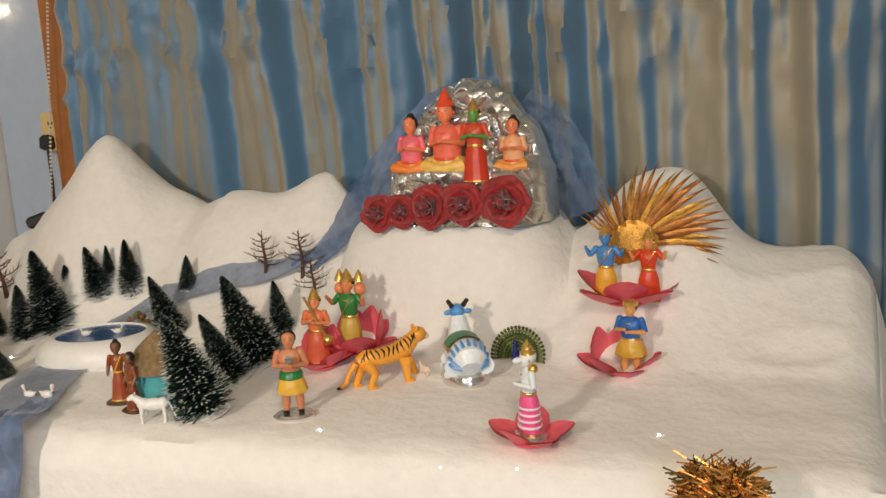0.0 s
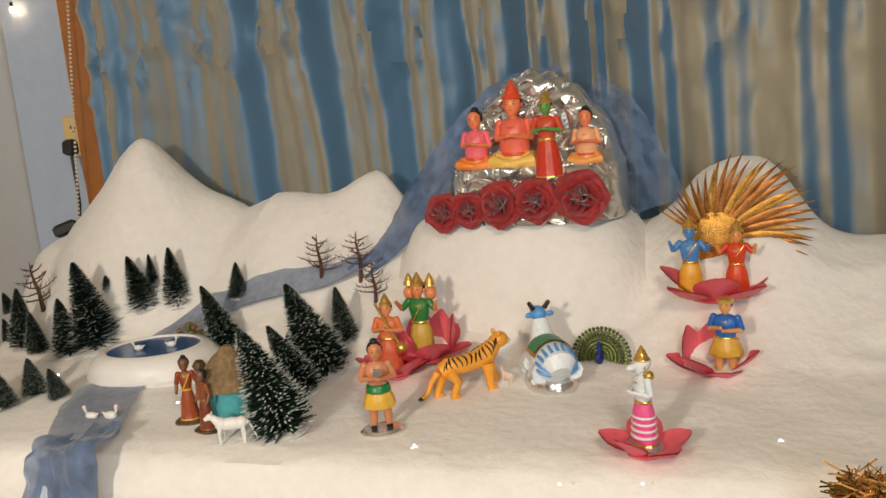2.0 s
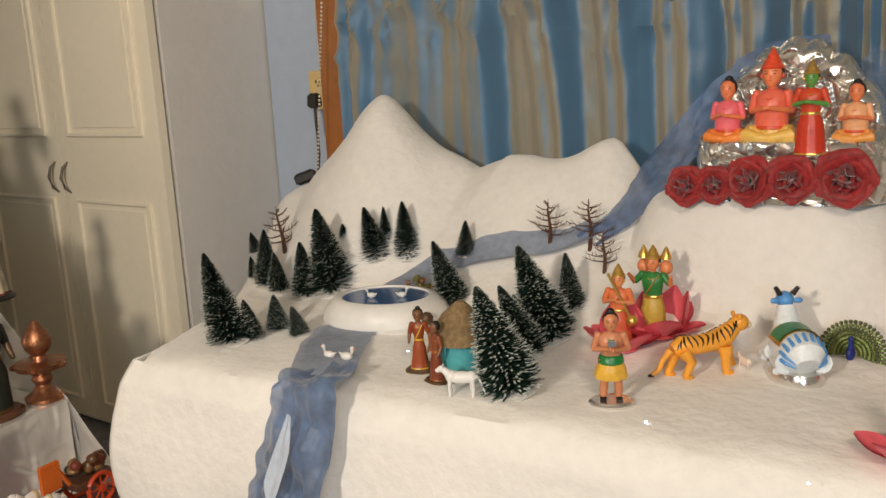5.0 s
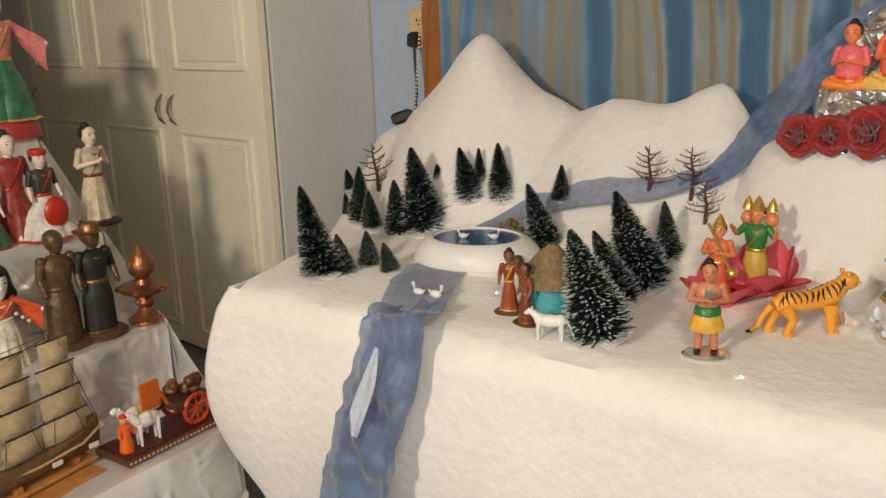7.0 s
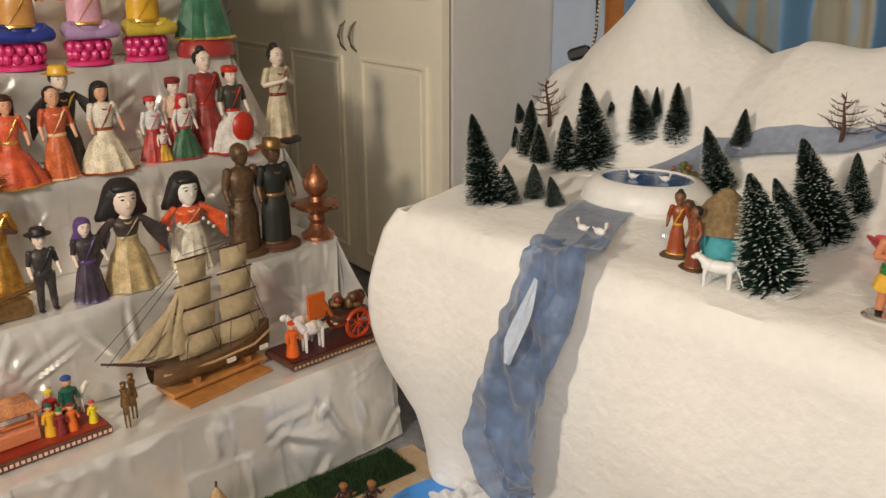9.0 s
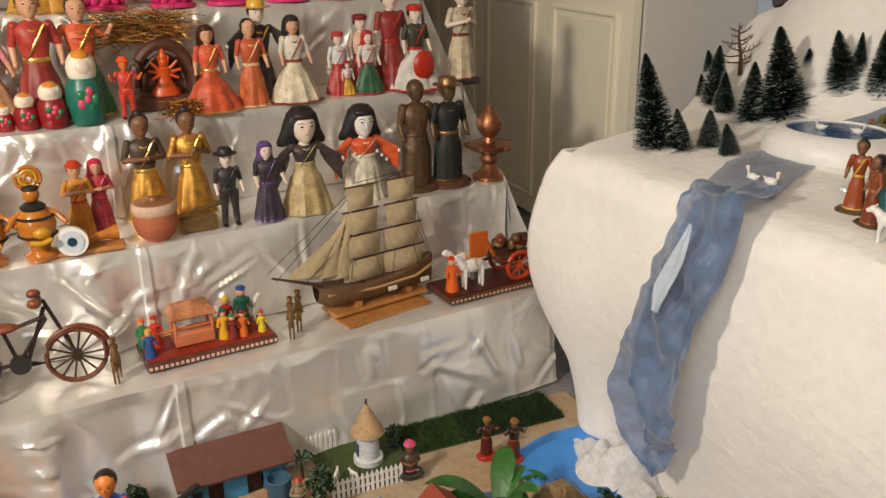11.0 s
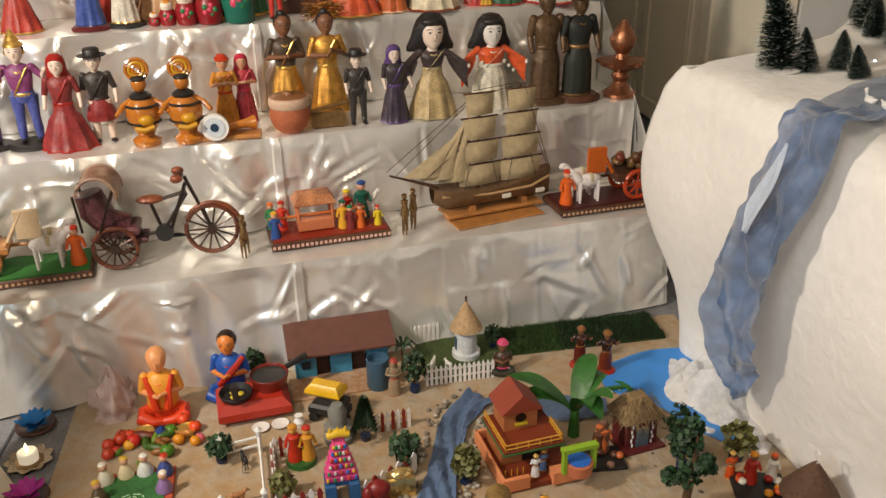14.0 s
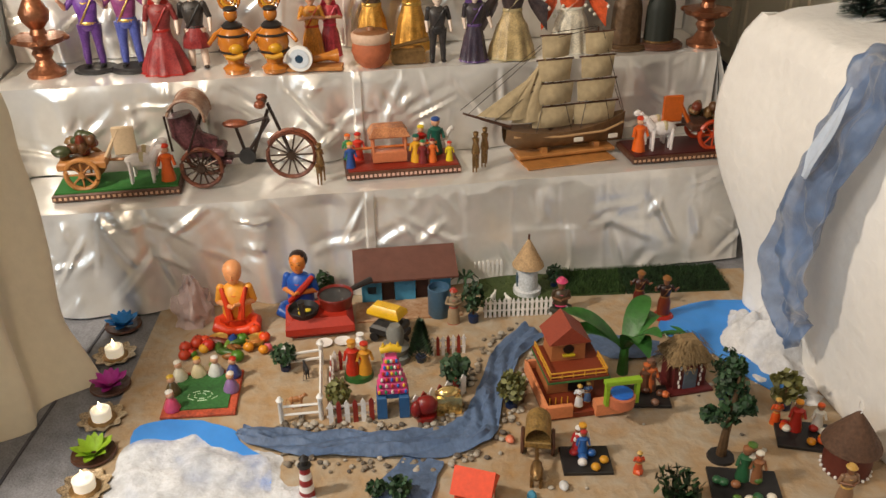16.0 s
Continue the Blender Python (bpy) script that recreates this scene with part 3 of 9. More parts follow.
# silver rock with its figures
def silver_rock():
    """A moulded bench with an arched back, all of rounded cobbles with dark joints."""
    bm = bmesh.new()
    nx, nz = 150, 120

    def crest(x):
        f = (x + 0.155) / 0.31
        top = 0.276 - 0.145 * ((f - 0.5) / 0.5) ** 2 - 0.03 * smooth(0.92, 1.0, f) - 0.03 * smooth(0.08, 0.0, f)
        return top + 0.012 * abs(math.sin(math.pi * 7 * f + 0.6)) - 0.006

    rows, back = [], []
    for j in range(nz + 1):
        row, rear = [], []
        for i in range(nx + 1):
            x = -0.155 + 0.31 * i / nx
            z = crest(x) * j / nz
            side = math.sqrt(max(0.0, 1 - abs(x / 0.158) ** 5))
            y = -0.085 * side * (1 - smooth(0.105, 0.128, z)) + 0.028 * (1 - side)
            d = noise.voronoi((x * 21 + 3.3, (y if z < 0.11 else 0.0) * 16, z * 27 + 1.7))[0]
            g = min(1.0, (d[1] - d[0]) * 1.9)
            y -= (0.021 if z > 0.128 else 0.018) * math.sqrt(g) * (0.3 + 0.7 * side)
            y += 0.03 * smooth(0.9, 1.0, j / nz) ** 2
            row.append((x * (1 + 0.08 * (1 - z / 0.28)), y, z))
            rear.append((x * (1 + 0.08 * (1 - z / 0.28)), 0.06, z))
        rows.append(row)
        back.append(rear)
    sheet(bm, rows)
    sheet(bm, back)
    sheet(bm, [rows[-1], back[-1]])
    sheet(bm, [[r[0] for r in rows], [r[0] for r in back]])
    sheet(bm, [[r[-1] for r in rows], [r[-1] for r in back]])
    bmesh.ops.remove_doubles(bm, verts=bm.verts, dist=0.0004)
    solid("silver_rock", bm, SILVER, pose(-0.068, 2.745, 0.983), "shiny silver cobbled rock throne on a snow mound", "rock")


silver_rock()


# ---- figures: each one is a single plain mesh ----
def loft(bm, rings, mi=0, seg=20, wave=None):
    """A skin over level ovals (cx, cy, z, rx, ry); wave(ring, angle) swells the radius."""
    loops = []
    for i, (cx, cy, z, rx, ry) in enumerate(rings):
        loop = []
        for k in range(seg):
            a = math.tau * k / seg
            w = 1 + (wave(i, a) if wave else 0.0)
            loop.append(bm.verts.new((cx + rx * w * math.cos(a), cy + ry * w * math.sin(a), z)))
        loops.append(loop)
    for i, (a, b) in enumerate(zip(loops, loops[1:])):
        for k in range(seg):
            bm.faces.new((a[k], a[(k + 1) % seg], b[(k + 1) % seg], b[k])).material_index = mi[i] if isinstance(mi, list) else mi
    bm.faces.new(loops[0][::-1]).material_index = mi[0] if isinstance(mi, list) else mi
    bm.faces.new(loops[-1]).material_index = mi[-1] if isinstance(mi, list) else mi


def figure(name, m, h, mats, label, category="doll", pose_="stand", skirt=0.30, hat="", arms="down", base=0.0, plump=1.0, group="", hair=True, extra=None):
    """A doll h high. mats: skin, dress, top, hair, trim, base. Clay figurines are stouter than cloth dolls."""
    bm = bmesh.new()
    H, b = h, base * h
    rnd_ = random.Random(sum(ord(c) for c in label) + int(1000 * m.translation.y))
    clay = category in ("figurine", "statue") or pose_ == "seat"
    if clay:
        mats = [MATS.get(x.name.replace("brocade_", "paint_"), x) for x in mats]
    if base:
        br = 0.22 if base > 0.2 else 0.25
        if base > 0.2:          # a lotus pedestal of two rows of petals on a dark foot
            lathe(bm, [(br * 1.25 * H, 0), (br * 1.25 * H, b * 0.14), (br * 0.9 * H, b * 0.22), (br * 0.8 * H, b * 0.55), (br * 0.95 * H, b)], (0, 0, 0), 5, 20, 1, 0.8)
            for row, (z, rr) in enumerate(((0.42, 1.0), (0.74, 1.06))):
                for k in range(12):
                    a = math.tau * (k + 0.5 * row) / 12
                    ball(bm, (br * rr * H * math.cos(a), 0.8 * br * rr * H * math.sin(a), b * z), (0.05 * H, 0.05 * H, b * 0.22), 5, 7, 5)
        else:
            lathe(bm, [(br * H, 0), (br * H, b * 0.55), (br * 0.9 * H, b * 0.8), (br * 0.86 * H, b)], (0, 0, 0), 5, 20, 1, 0.8)
    fat = (1.35 if clay else 1.22) * plump
    hr = H * (0.15 if pose_ in ("seat",) or hat == "bob" else 0.100)
    neck = b + (0.66 * H if pose_ == "seat" else H - 2.15 * hr)
    w0 = b + (0.17 * H if pose_ == "seat" else 0.47 * H)
    waist = (0.15 if pose_ == "seat" else 0.078) * H * fat
    if pose_ == "seat":
        loft(bm, [(0, 0.02 * H, b, 0.22 * H * plump, 0.17 * H), (0, 0.02 * H, b + 0.06 * H, 0.25 * H * plump, 0.19 * H), (0, 0.02 * H, b + 0.15 * H, 0.20 * H * plump, 0.16 * H), (0, 0.02 * H, b + 0.24 * H, waist * 0.95, waist * 0.8)], 1, 18)
        for sx in (-1, 1):
            tube(bm, [(sx * 0.10 * H, 0.0, b + 0.12 * H), (sx * 0.24 * H * plump, -0.10 * H, b + 0.11 * H), (sx * 0.26 * H * plump, -0.17 * H, b + 0.09 * H), (sx * 0.12 * H, -0.24 * H, b + 0.07 * H), (-sx * 0.04 * H, -0.22 * H, b + 0.055 * H)], [0.10 * H, 0.105 * H, 0.09 * H, 0.065 * H, 0.045 * H], 1, 10)
            ball(bm, (-sx * 0.09 * H, -0.22 * H, b + 0.045 * H), (0.06 * H, 0.04 * H, 0.035 * H), 0, 8, 5)
    elif pose_ == "legs":
        for sx in (-1, 1):
            x = sx * 0.055 * H * fat ** 0.7
            tube(bm, [(x * 1.25, 0, b + 0.02 * H), (x * 1.2, -0.006 * H, b + 0.13 * H), (x * 1.1, -0.012 * H, b + 0.25 * H), (x, 0, b + 0.47 * H)], [0.026 * H * fat, 0.036 * H * fat, 0.036 * H * fat, 0.058 * H * fat], 1 if skirt < 0.2 else 0, 10)
            ball(bm, (x * 1.3, -0.03 * H, b + 0.02 * H), (0.03 * H * fat, 0.06 * H, 0.022 * H), 3, 9, 5)
        if skirt >= 0.2:
            loft(bm, [(0, 0, b + z * H, r * H * fat, 0.8 * r * H * fat) for r, z in ((0.125, 0.25), (0.135, 0.27), (0.12, 0.36), (0.09, 0.46), (0.08, 0.50))], 1, 26, lambda i, a: 0.06 * math.sin(9 * a) * (i < 3))
        else:
            loft(bm, [(0, 0, b + z * H, r * H * fat, 0.75 * r * H * fat) for r, z in ((0.07, 0.40), (0.092, 0.44), (0.09, 0.48), (0.08, 0.52))], 1, 16)
    else:
        rows, nf, turn, n = [], 9, rnd_.uniform(0, 6), rnd_.choice((9, 10, 11, 12))
        hip = 0.105 * H * fat
        for i in range(nf + 1):
            f = i / nf
            flare = max(skirt * H - hip, 0.01 * H)
            r = hip + flare * (1 - f) ** (1.35 if skirt > 0.25 else 1.8)
            if f > 0.7:
                r = hip + (waist - hip) * smooth(0.68, 1.0, f)
            rows.append((0, 0.008 * H * (1 - f), b + (w0 + 0.02 * H - b) * (0.0 if i == 0 else 0.035 if i == 1 else f), r, r * 0.82))
        deep = 0.10 if not clay else 0.035
        loft(bm, rows, [4] + [1] * (nf - 1), 48, lambda i, a: deep * (1 - i / nf) ** 0.7 * (math.sin(n * a + turn) + 0.4 * math.sin(2.3 * n * a + turn)) * 0.75)
    # torso with bust and shoulders, belt, neck
    th = neck - w0
    sh_w = (0.20 * H * plump if pose_ == "seat" else 0.115 * H * fat ** 0.75)
    loft(bm, [(0, 0, w0 - 0.01 * H, waist * 1.03, waist * 0.8), (0, 0, w0 + 0.12 * th, waist, waist * 0.78), (0, -0.006 * H, w0 + 0.42 * th, 0.5 * (waist + sh_w), 0.80 * waist), (0, -0.012 * H, w0 + 0.62 * th, 0.92 * sh_w, 0.86 * waist), (0, 0, w0 + 0.82 * th, sh_w, 0.66 * waist), (0, 0.004 * H, w0 + 0.93 * th, 0.62 * sh_w, 0.5 * waist), (0, 0.004 * H, w0 + 0.985 * th, 0.30 * sh_w, 0.34 * waist)], 2, 20)
    loft(bm, [(0, 0, w0 + z * H, waist * r, waist * r * 0.8) for z, r in ((-0.008, 1.04), (0.0, 1.10), (0.022, 1.09), (0.03, 1.02))], 4, 20)
    lathe(bm, [(0.42 * hr, -0.02 * H), (0.36 * hr, 0.2 * hr), (0.36 * hr, hr * 0.5)], (0, 0.004 * H, neck), 0, 10)
    # head: narrow chin, small features
    hz = neck + hr * 1.08
    loft(bm, [(0, y * hr, hz + z * hr, rx * hr, ry * hr) for z, rx, ry, y in ((-1.0, 0.22, 0.25, -0.34), (-0.86, 0.42, 0.48, -0.22), (-0.55, 0.66, 0.74, -0.06), (-0.15, 0.78, 0.86, 0.0), (0.25, 0.82, 0.90, 0.03), (0.6, 0.72, 0.80, 0.06), (0.88, 0.45, 0.50, 0.08), (1.0, 0.15, 0.18, 0.08))], 0, 16)
    ball(bm, (0, -0.88 * hr, hz - 0.16 * hr), (0.09 * hr, 0.12 * hr, 0.16 * hr), 0, 6, 4)
    for sx in (-1, 1):
        ball(bm, (sx * 0.32 * hr, -0.80 * hr, hz + 0.08 * hr), (0.13 * hr, 0.05 * hr, 0.055 * hr), 3, 7, 4)
        tube(bm, [(sx * 0.16 * hr, -0.84 * hr, hz + 0.26 * hr), (sx * 0.34 * hr, -0.80 * hr, hz + 0.32 * hr), (sx * 0.5 * hr, -0.68 * hr, hz + 0.25 * hr)], 0.025 * hr, 3, 4)
    ball(bm, (0, -0.78 * hr, hz - 0.46 * hr), (0.16 * hr, 0.06 * hr, 0.05 * hr), 4, 6, 4)
    # arms: sleeves to the elbow, bare forearms
    for sx in (-1, 1):
        j = rnd_.uniform(-0.025, 0.025) * H
        s0 = Vector((sx * 0.93 * sh_w, 0, w0 + 0.84 * th))
        al = 0.15 * H if pose_ != "seat" else 0.20 * H
        if arms == "down":
            el = s0 + Vector((sx * 0.045 * H + abs(j), 0.01 * H, -al))
            wr = el + Vector((sx * 0.01 * H + j, -0.06 * H + j, -0.8 * al))
        elif arms == "fold":
            el = s0 + Vector((sx * 0.055 * H, 0.0, -al))
            wr = Vector((sx * 0.025 * H, -0.95 * waist - 0.055 * H, el.z + 0.045 * H + j))
        elif arms == "wide":
            el = s0 + Vector((sx * 0.12 * H, -0.02 * H, -0.50 * al))
            wr = el + Vector((sx * 0.10 * H, -0.07 * H, -0.45 * al))
        else:
            el = s0 + Vector((sx * 0.085 * H, -0.02 * H, -0.62 * al))
            wr = el + Vector((sx * 0.035 * H, -0.075 * H, 0.62 * al + j))
        ar = (0.036 if not clay else 0.042) * H * (1.25 if pose_ == "seat" else 1.0)
        ball(bm, s0, ar * 1.15, 2, 10, 6)
        tube(bm, [s0, s0.lerp(el, 0.5), el], [ar * 1.1, ar, ar * 0.85], 2, 10)
        if arms == "wide":
            # a wide hanging sleeve, open at the wrist
            for q in range(2):
                o = Vector((0, (0.014 - 0.028 * q) * H, 0))
                rows_ = []
                for a in range(7):
                    p = s0.lerp(wr, 0.15 + 0.85 * a / 6)
                    drop = (0.07 + 0.16 * (a / 6) ** 0.7) * H
                    rows_.append([p + o + Vector((0, -0.012 * H * math.sin(c * 1.5), 0.035 * H - (drop + 0.035 * H) * c / 5)) for c in range(6)])
                sheet(bm, rows_, 2)
        tube(bm, [el, el.lerp(wr, 0.5), wr], [ar * 0.8, ar * 0.72, ar * 0.5], 2 if arms == "wide" else 0, 9)
        ball(bm, wr + (wr - el).normalized() * 0.014 * H, (0.020 * H * fat ** 0.5, 0.024 * H, 0.026 * H), 0, 8, 5)
    # hair and head-dress
    if hair:
        ball(bm, (0, 0.20 * hr, hz + 0.20 * hr), (hr * 0.90, hr * 0.88, hr * 0.92), 3, 16, 9)
    if hat == "crown":
        lathe(bm, [(0.86 * hr, 0), (0.95 * hr, 0.12 * hr), (0.88 * hr, 0.26 * hr), (0.64 * hr, 0.5 * hr), (0.68 * hr, 0.62 * hr), (0.46 * hr, 0.95 * hr), (0.48 * hr, 1.05 * hr), (0.2 * hr, 1.4 * hr), (0.22 * hr, 1.46 * hr), (0.04 * hr, 1.7 * hr)], (0, 0.05 * hr, hz + 0.45 * hr), 4, 16)
        for sx in (-1, 1):
            ball(bm, (sx * 0.86 * hr, -0.1 * hr, hz - 0.1 * hr), (0.12 * hr, 0.12 * hr, 0.22 * hr), 4, 7, 5)
    elif hat == "brim":
        lathe(bm, [(1.5 * hr, 0.04 * hr), (1.52 * hr, 0.10 * hr), (0.92 * hr, 0.14 * hr), (0.86 * hr, 0.7 * hr), (0.70 * hr, 0.86 * hr), (0.3 * hr, 0.9 * hr)], (0, 0, hz + 0.5 * hr), 4, 20)
    elif hat == "bun":
        ball(bm, (0, 0.30 * hr, hz + 1.02 * hr), (0.46 * hr, 0.46 * hr, 0.40 * hr), 3, 12, 7)
        lathe(bm, [(0.42 * hr, 0), (0.44 * hr, 0.05 * hr), (0.4 * hr, 0.1 * hr)], (0, 0.28 * hr, hz + 0.78 * hr), 4, 12)
    elif hat == "bob":
        loft(bm, [(0, y * hr, hz + z * hr, rx * hr, ry * hr) for z, rx, ry, y in ((-1.25, 1.62, 0.42, 0.42), (-1.0, 1.66, 0.55, 0.40), (-0.4, 1.36, 0.70, 0.34), (0.3, 1.15, 0.86, 0.22), (0.8, 0.95, 0.86, 0.12), (1.15, 0.6, 0.6, 0.1), (1.25, 0.2, 0.2, 0.1))], 3, 24, lambda i, a: 0.05 * math.sin(11 * a) * (i < 3))
        ball(bm, (0, -0.30 * hr, hz + 0.72 * hr), (0.84 * hr, 0.60 * hr, 0.36 * hr), 3, 16, 8)
    elif hat == "long":
        loft(bm, [(0, y * hr, hz + z * hr, rx * hr, ry * hr) for z, rx, ry, y in ((-1.55, 0.95, 0.35, 0.55), (-1.2, 1.12, 0.5, 0.5), (-0.4, 1.10, 0.68, 0.42), (0.3, 1.05, 0.88, 0.22), (0.8, 0.86, 0.86, 0.12), (1.12, 0.5, 0.55, 0.1), (1.2, 0.15, 0.2, 0.1))], 3, 20)
        ball(bm, (0, -0.28 * hr, hz + 0.66 * hr), (0.80 * hr, 0.60 * hr, 0.34 * hr), 3, 14, 7)
    elif hat == "scarf":
        loft(bm, [(0, y * hr, hz + z * hr, rx * hr, ry * hr) for z, rx, ry, y in ((-2.2, 1.5, 0.7, 0.75), (-1.3, 1.25, 0.72, 0.55), (-0.6, 1.0, 0.72, 0.34), (0.2, 1.0, 0.92, 0.2), (0.75, 0.86, 0.9, 0.12), (1.08, 0.5, 0.55, 0.1), (1.16, 0.15, 0.2, 0.1))], 4, 20, lambda i, a: 0.05 * math.sin(7 * a) * (i < 2))
    elif hat == "turban":
        for q in range(4):
            lathe(bm, [((0.98 - 0.12 * q) * hr, 0), ((1.10 - 0.14 * q) * hr, 0.13 * hr), ((0.96 - 0.14 * q) * hr, 0.27 * hr)], (0.06 * hr * (-1) ** q, 0.06 * hr, hz + (0.34 + 0.19 * q) * hr), 4, 16)
    elif hat == "cap":
        lathe(bm, [(0.95 * hr, 0), (1.02 * hr, 0.2 * hr), (1.0 * hr, 0.55 * hr), (0.7 * hr, 0.72 * hr), (0.2 * hr, 0.78 * hr)], (0, 0.05 * hr, hz + 0.35 * hr), 4, 16)
    # necklace and a sash laid across the body
    tube(bm, [(0.42 * sh_w * math.cos(a), 0.02 * H + (0.72 * waist + 0.03 * H) * math.sin(a), w0 + (0.92 + 0.20 * math.sin(a)) * th) for a in [math.pi * (1.08 + 0.84 * k / 8) for k in range(9)]], 0.010 * H, 4, 5)
    if not (arms == "fold" and clay) and category != "statue":
        rows_ = []
        for k in range(9):
            f = k / 8
            x = 0.62 * sh_w - (0.62 * sh_w + 0.72 * waist) * f
            z = w0 + th * (0.88 - 0.84 * f)
            rx, ry = sh_w + (waist - sh_w) * f, 0.90 * waist
            y = -ry * math.sqrt(max(0.05, 1 - (x / (rx * 1.05)) ** 2)) - 0.010 * H
            rows_.append([(x + 0.022 * H * e, y + 0.004 * H * abs(e), z + 0.02 * H * e) for e in (-1, -0.3, 0.3, 1)])
        sheet(bm, rows_, 4)
    if extra:
        extra(bm, H, b, w0, neck, hz, hr)
    return solid(name, bm, mats, m, label, category, group)


def six(skin, dress, top, hair=None, trim=None, base=None):
    return [skin, brocade(dress), brocade(top), hair or HAIR, trim or GOLD, base or DARKWOOD]


P = paint
ORANGE, RED, YELLOW, GREEN, BLUE = P("d8571c"), P("a8201a"), P("e0a825"), P("1d7a3c"), P("2d6fc0")

# seated clay figures on the silver rock
for x, y, z, h, top, dress, hat in ((-0.165, 2.685, 1.087, 0.112, P("f0707a"), P("f08a3c"), "bun"), (-0.091, 2.69, 1.087, 0.140, P("f2735a"), P("ecc060"), "crown"), (0.043, 2.69, 1.087, 0.100, P("f0b080"), P("eba050"), "bun")):
    figure("seated_clay_figure", pose(x, y, z), h, six(P("f08a5c"), dress, top, HAIR, P("e0502f"), SILVER), "orange-red painted clay figure seated on the silver rock", "figurine", "seat", hat=hat, arms="fold", group="rock figures")
figure("standing_clay_figure", pose(-0.020, 2.653, 1.070), 0.140, six(P("5f9a4a"), P("cc3a22"), P("d04a2c"), HAIR, GOLD, SILVER), "green-faced clay figure in a red and gold dress", "figurine", skirt=0.19, hat="crown", arms="fold", group="rock figures")
bm = bmesh.new()
box(bm, (0, 0.012, 0.043), (0.05, 0.04, 0.086), 0, bev=0.01)
solid("silver_step", bm, SILVER, pose(-0.020, 2.653, 0.983), "small silver step before the cobbled rock", "rock")


def rose(seed):
    """Ruffled petals wound round a tight heart, opening towards the viewer."""
    r_ = random.Random(seed)
    bm = bmesh.new()
    for ring, (n, rad, w, open_) in enumerate(((2, 0.004, 0.022, 0.10), (3, 0.010, 0.034, 0.35), (4, 0.018, 0.042, 0.75), (5, 0.028, 0.050, 1.2), (5, 0.036, 0.056, 1.5))):
        for k in range(n):
            a = math.tau * (k + r_.uniform(-0.15, 0.15)) / n + ring * 0.7
            o, t = Vector((math.cos(a), 0, math.sin(a))), Vector((-math.sin(a), 0, math.cos(a)))
            rows = []
            for i in range(5):
                f = i / 4
                lean = open_ * f
                mid = o * (0.25 * rad + rad * math.sin(min(1.5, lean))) + Vector((0, -0.030 * f * math.cos(min(1.4, lean)) - 0.004 * (4 - ring), 0))
                ww = w * (0.35 + 0.65 * math.sin(math.pi * min(0.85, 0.15 + 0.62 * f)))
                rows.append([mid + t * ww * e - o * 0.35 * ww * e * e * (2.2 - open_) + Vector((0, 0.004 * f * math.sin(7 * e + k + seed), 0)) for e in (-0.6, -0.3, 0, 0.3, 0.6)])
            sheet(bm, rows)
    ball(bm, (0, -0.030, 0), (0.0075, 0.012, 0.0065), 0, 9, 6, 0.15)
    return bm


for k, (x, z, s_) in enumerate(((-0.222, 1.012, 0.80), (-0.172, 1.016, 0.74), (-0.110, 1.024, 0.96), (-0.044, 1.030, 0.92), (0.040, 1.034, 1.06))):
    r_ = thing("fabric_rose", pose(x, 2.636, z, 8 * (k % 3) - 6, 70 * k, 6 * (k % 2)) @ Matrix.Scale(s_, 4), "dark red fabric rose at the foot of the rock", "rose", "row of roses")
    part("petals", rose(k), ROSE, r_)
    bm = bmesh.new()
    lathe(bm, [(0.003, 0), (0.006, 0.006), (0.004, 0.02)], (0, 0.004, -0.01), 0, 8)
    part("calyx", bm, LEAF, r_)


def lotus(m, r, label, n=6, open_=1.0):
    root = thing("paper_lotus", m, label, "lotus", "coral lotus flowers")
    for k in range(n):
        a = math.tau * k / n + 0.3
        bm = bmesh.new()
        petal(bm, (0.25 * r * math.cos(a), 0.25 * r * math.sin(a), 0.002), (math.cos(a), math.sin(a), 0.25 + 0.35 * (k % 2)), (-0.4 * math.cos(a), -0.4 * math.sin(a), 1), r * 0.8, r * 0.78, 0, 0.002)
        part("petal", bm, PINK, root)
    bm = bmesh.new()
    lathe(bm, [(0.36 * r, 0), (0.40 * r, 0.004), (0.3 * r, 0.006)], (0, 0, 0), 0, 16)
    part("centre", bm, PINK, root)
    return root


def upright_petals(root, r, n=2, hgt=0.07):
    for k in range(n):
        bm = bmesh.new()
        a = math.pi / 2 + (k - (n - 1) / 2) * 0.9
        petal(bm, (0.5 * r * math.cos(a), 0.5 * r * math.sin(a), 0.002), (0.3 * math.cos(a), 0.3 * math.sin(a), 1), (-math.cos(a), -math.sin(a), 0.1), hgt, hgt * 0.8, 0, 0.002)
        part("back_petal", bm, PINK, root)


# the larger figures on the snow
figure("standing_figurine", pose(-0.20, 2.243, 0.740, 0, 0, 28), 0.134, six(P("c8825a"), P("e0b040"), P("c88460"), HAIR, GREEN, SILVER), "brown clay figurine with green sash on a silver base", "figurine", "legs", skirt=0.24, hat="bun", arms="fold", base=0.06,
       extra=lambda bm, H, b, w0, neck, hz, hr: (lathe(bm, [(0.13 * H, -0.05 * H), (0.145 * H, -0.03 * H), (0.13 * H, 0.04 * H), (0.115 * H, 0.05 * H)], (0, 0, w0), 4, 18, 1, 0.85), box(bm, (0.0, -0.16 * H, neck - 0.10 * H), (0.09 * H, 0.03 * H, 0.08 * H), 5, bev=0.002)))
upright_petals(lotus(pose(-0.275, 2.462, snow_height(-0.275, 2.462) + 0.003, 0, 0, 20), 0.075, "coral paper lotus under a seated figurine"), 0.07)
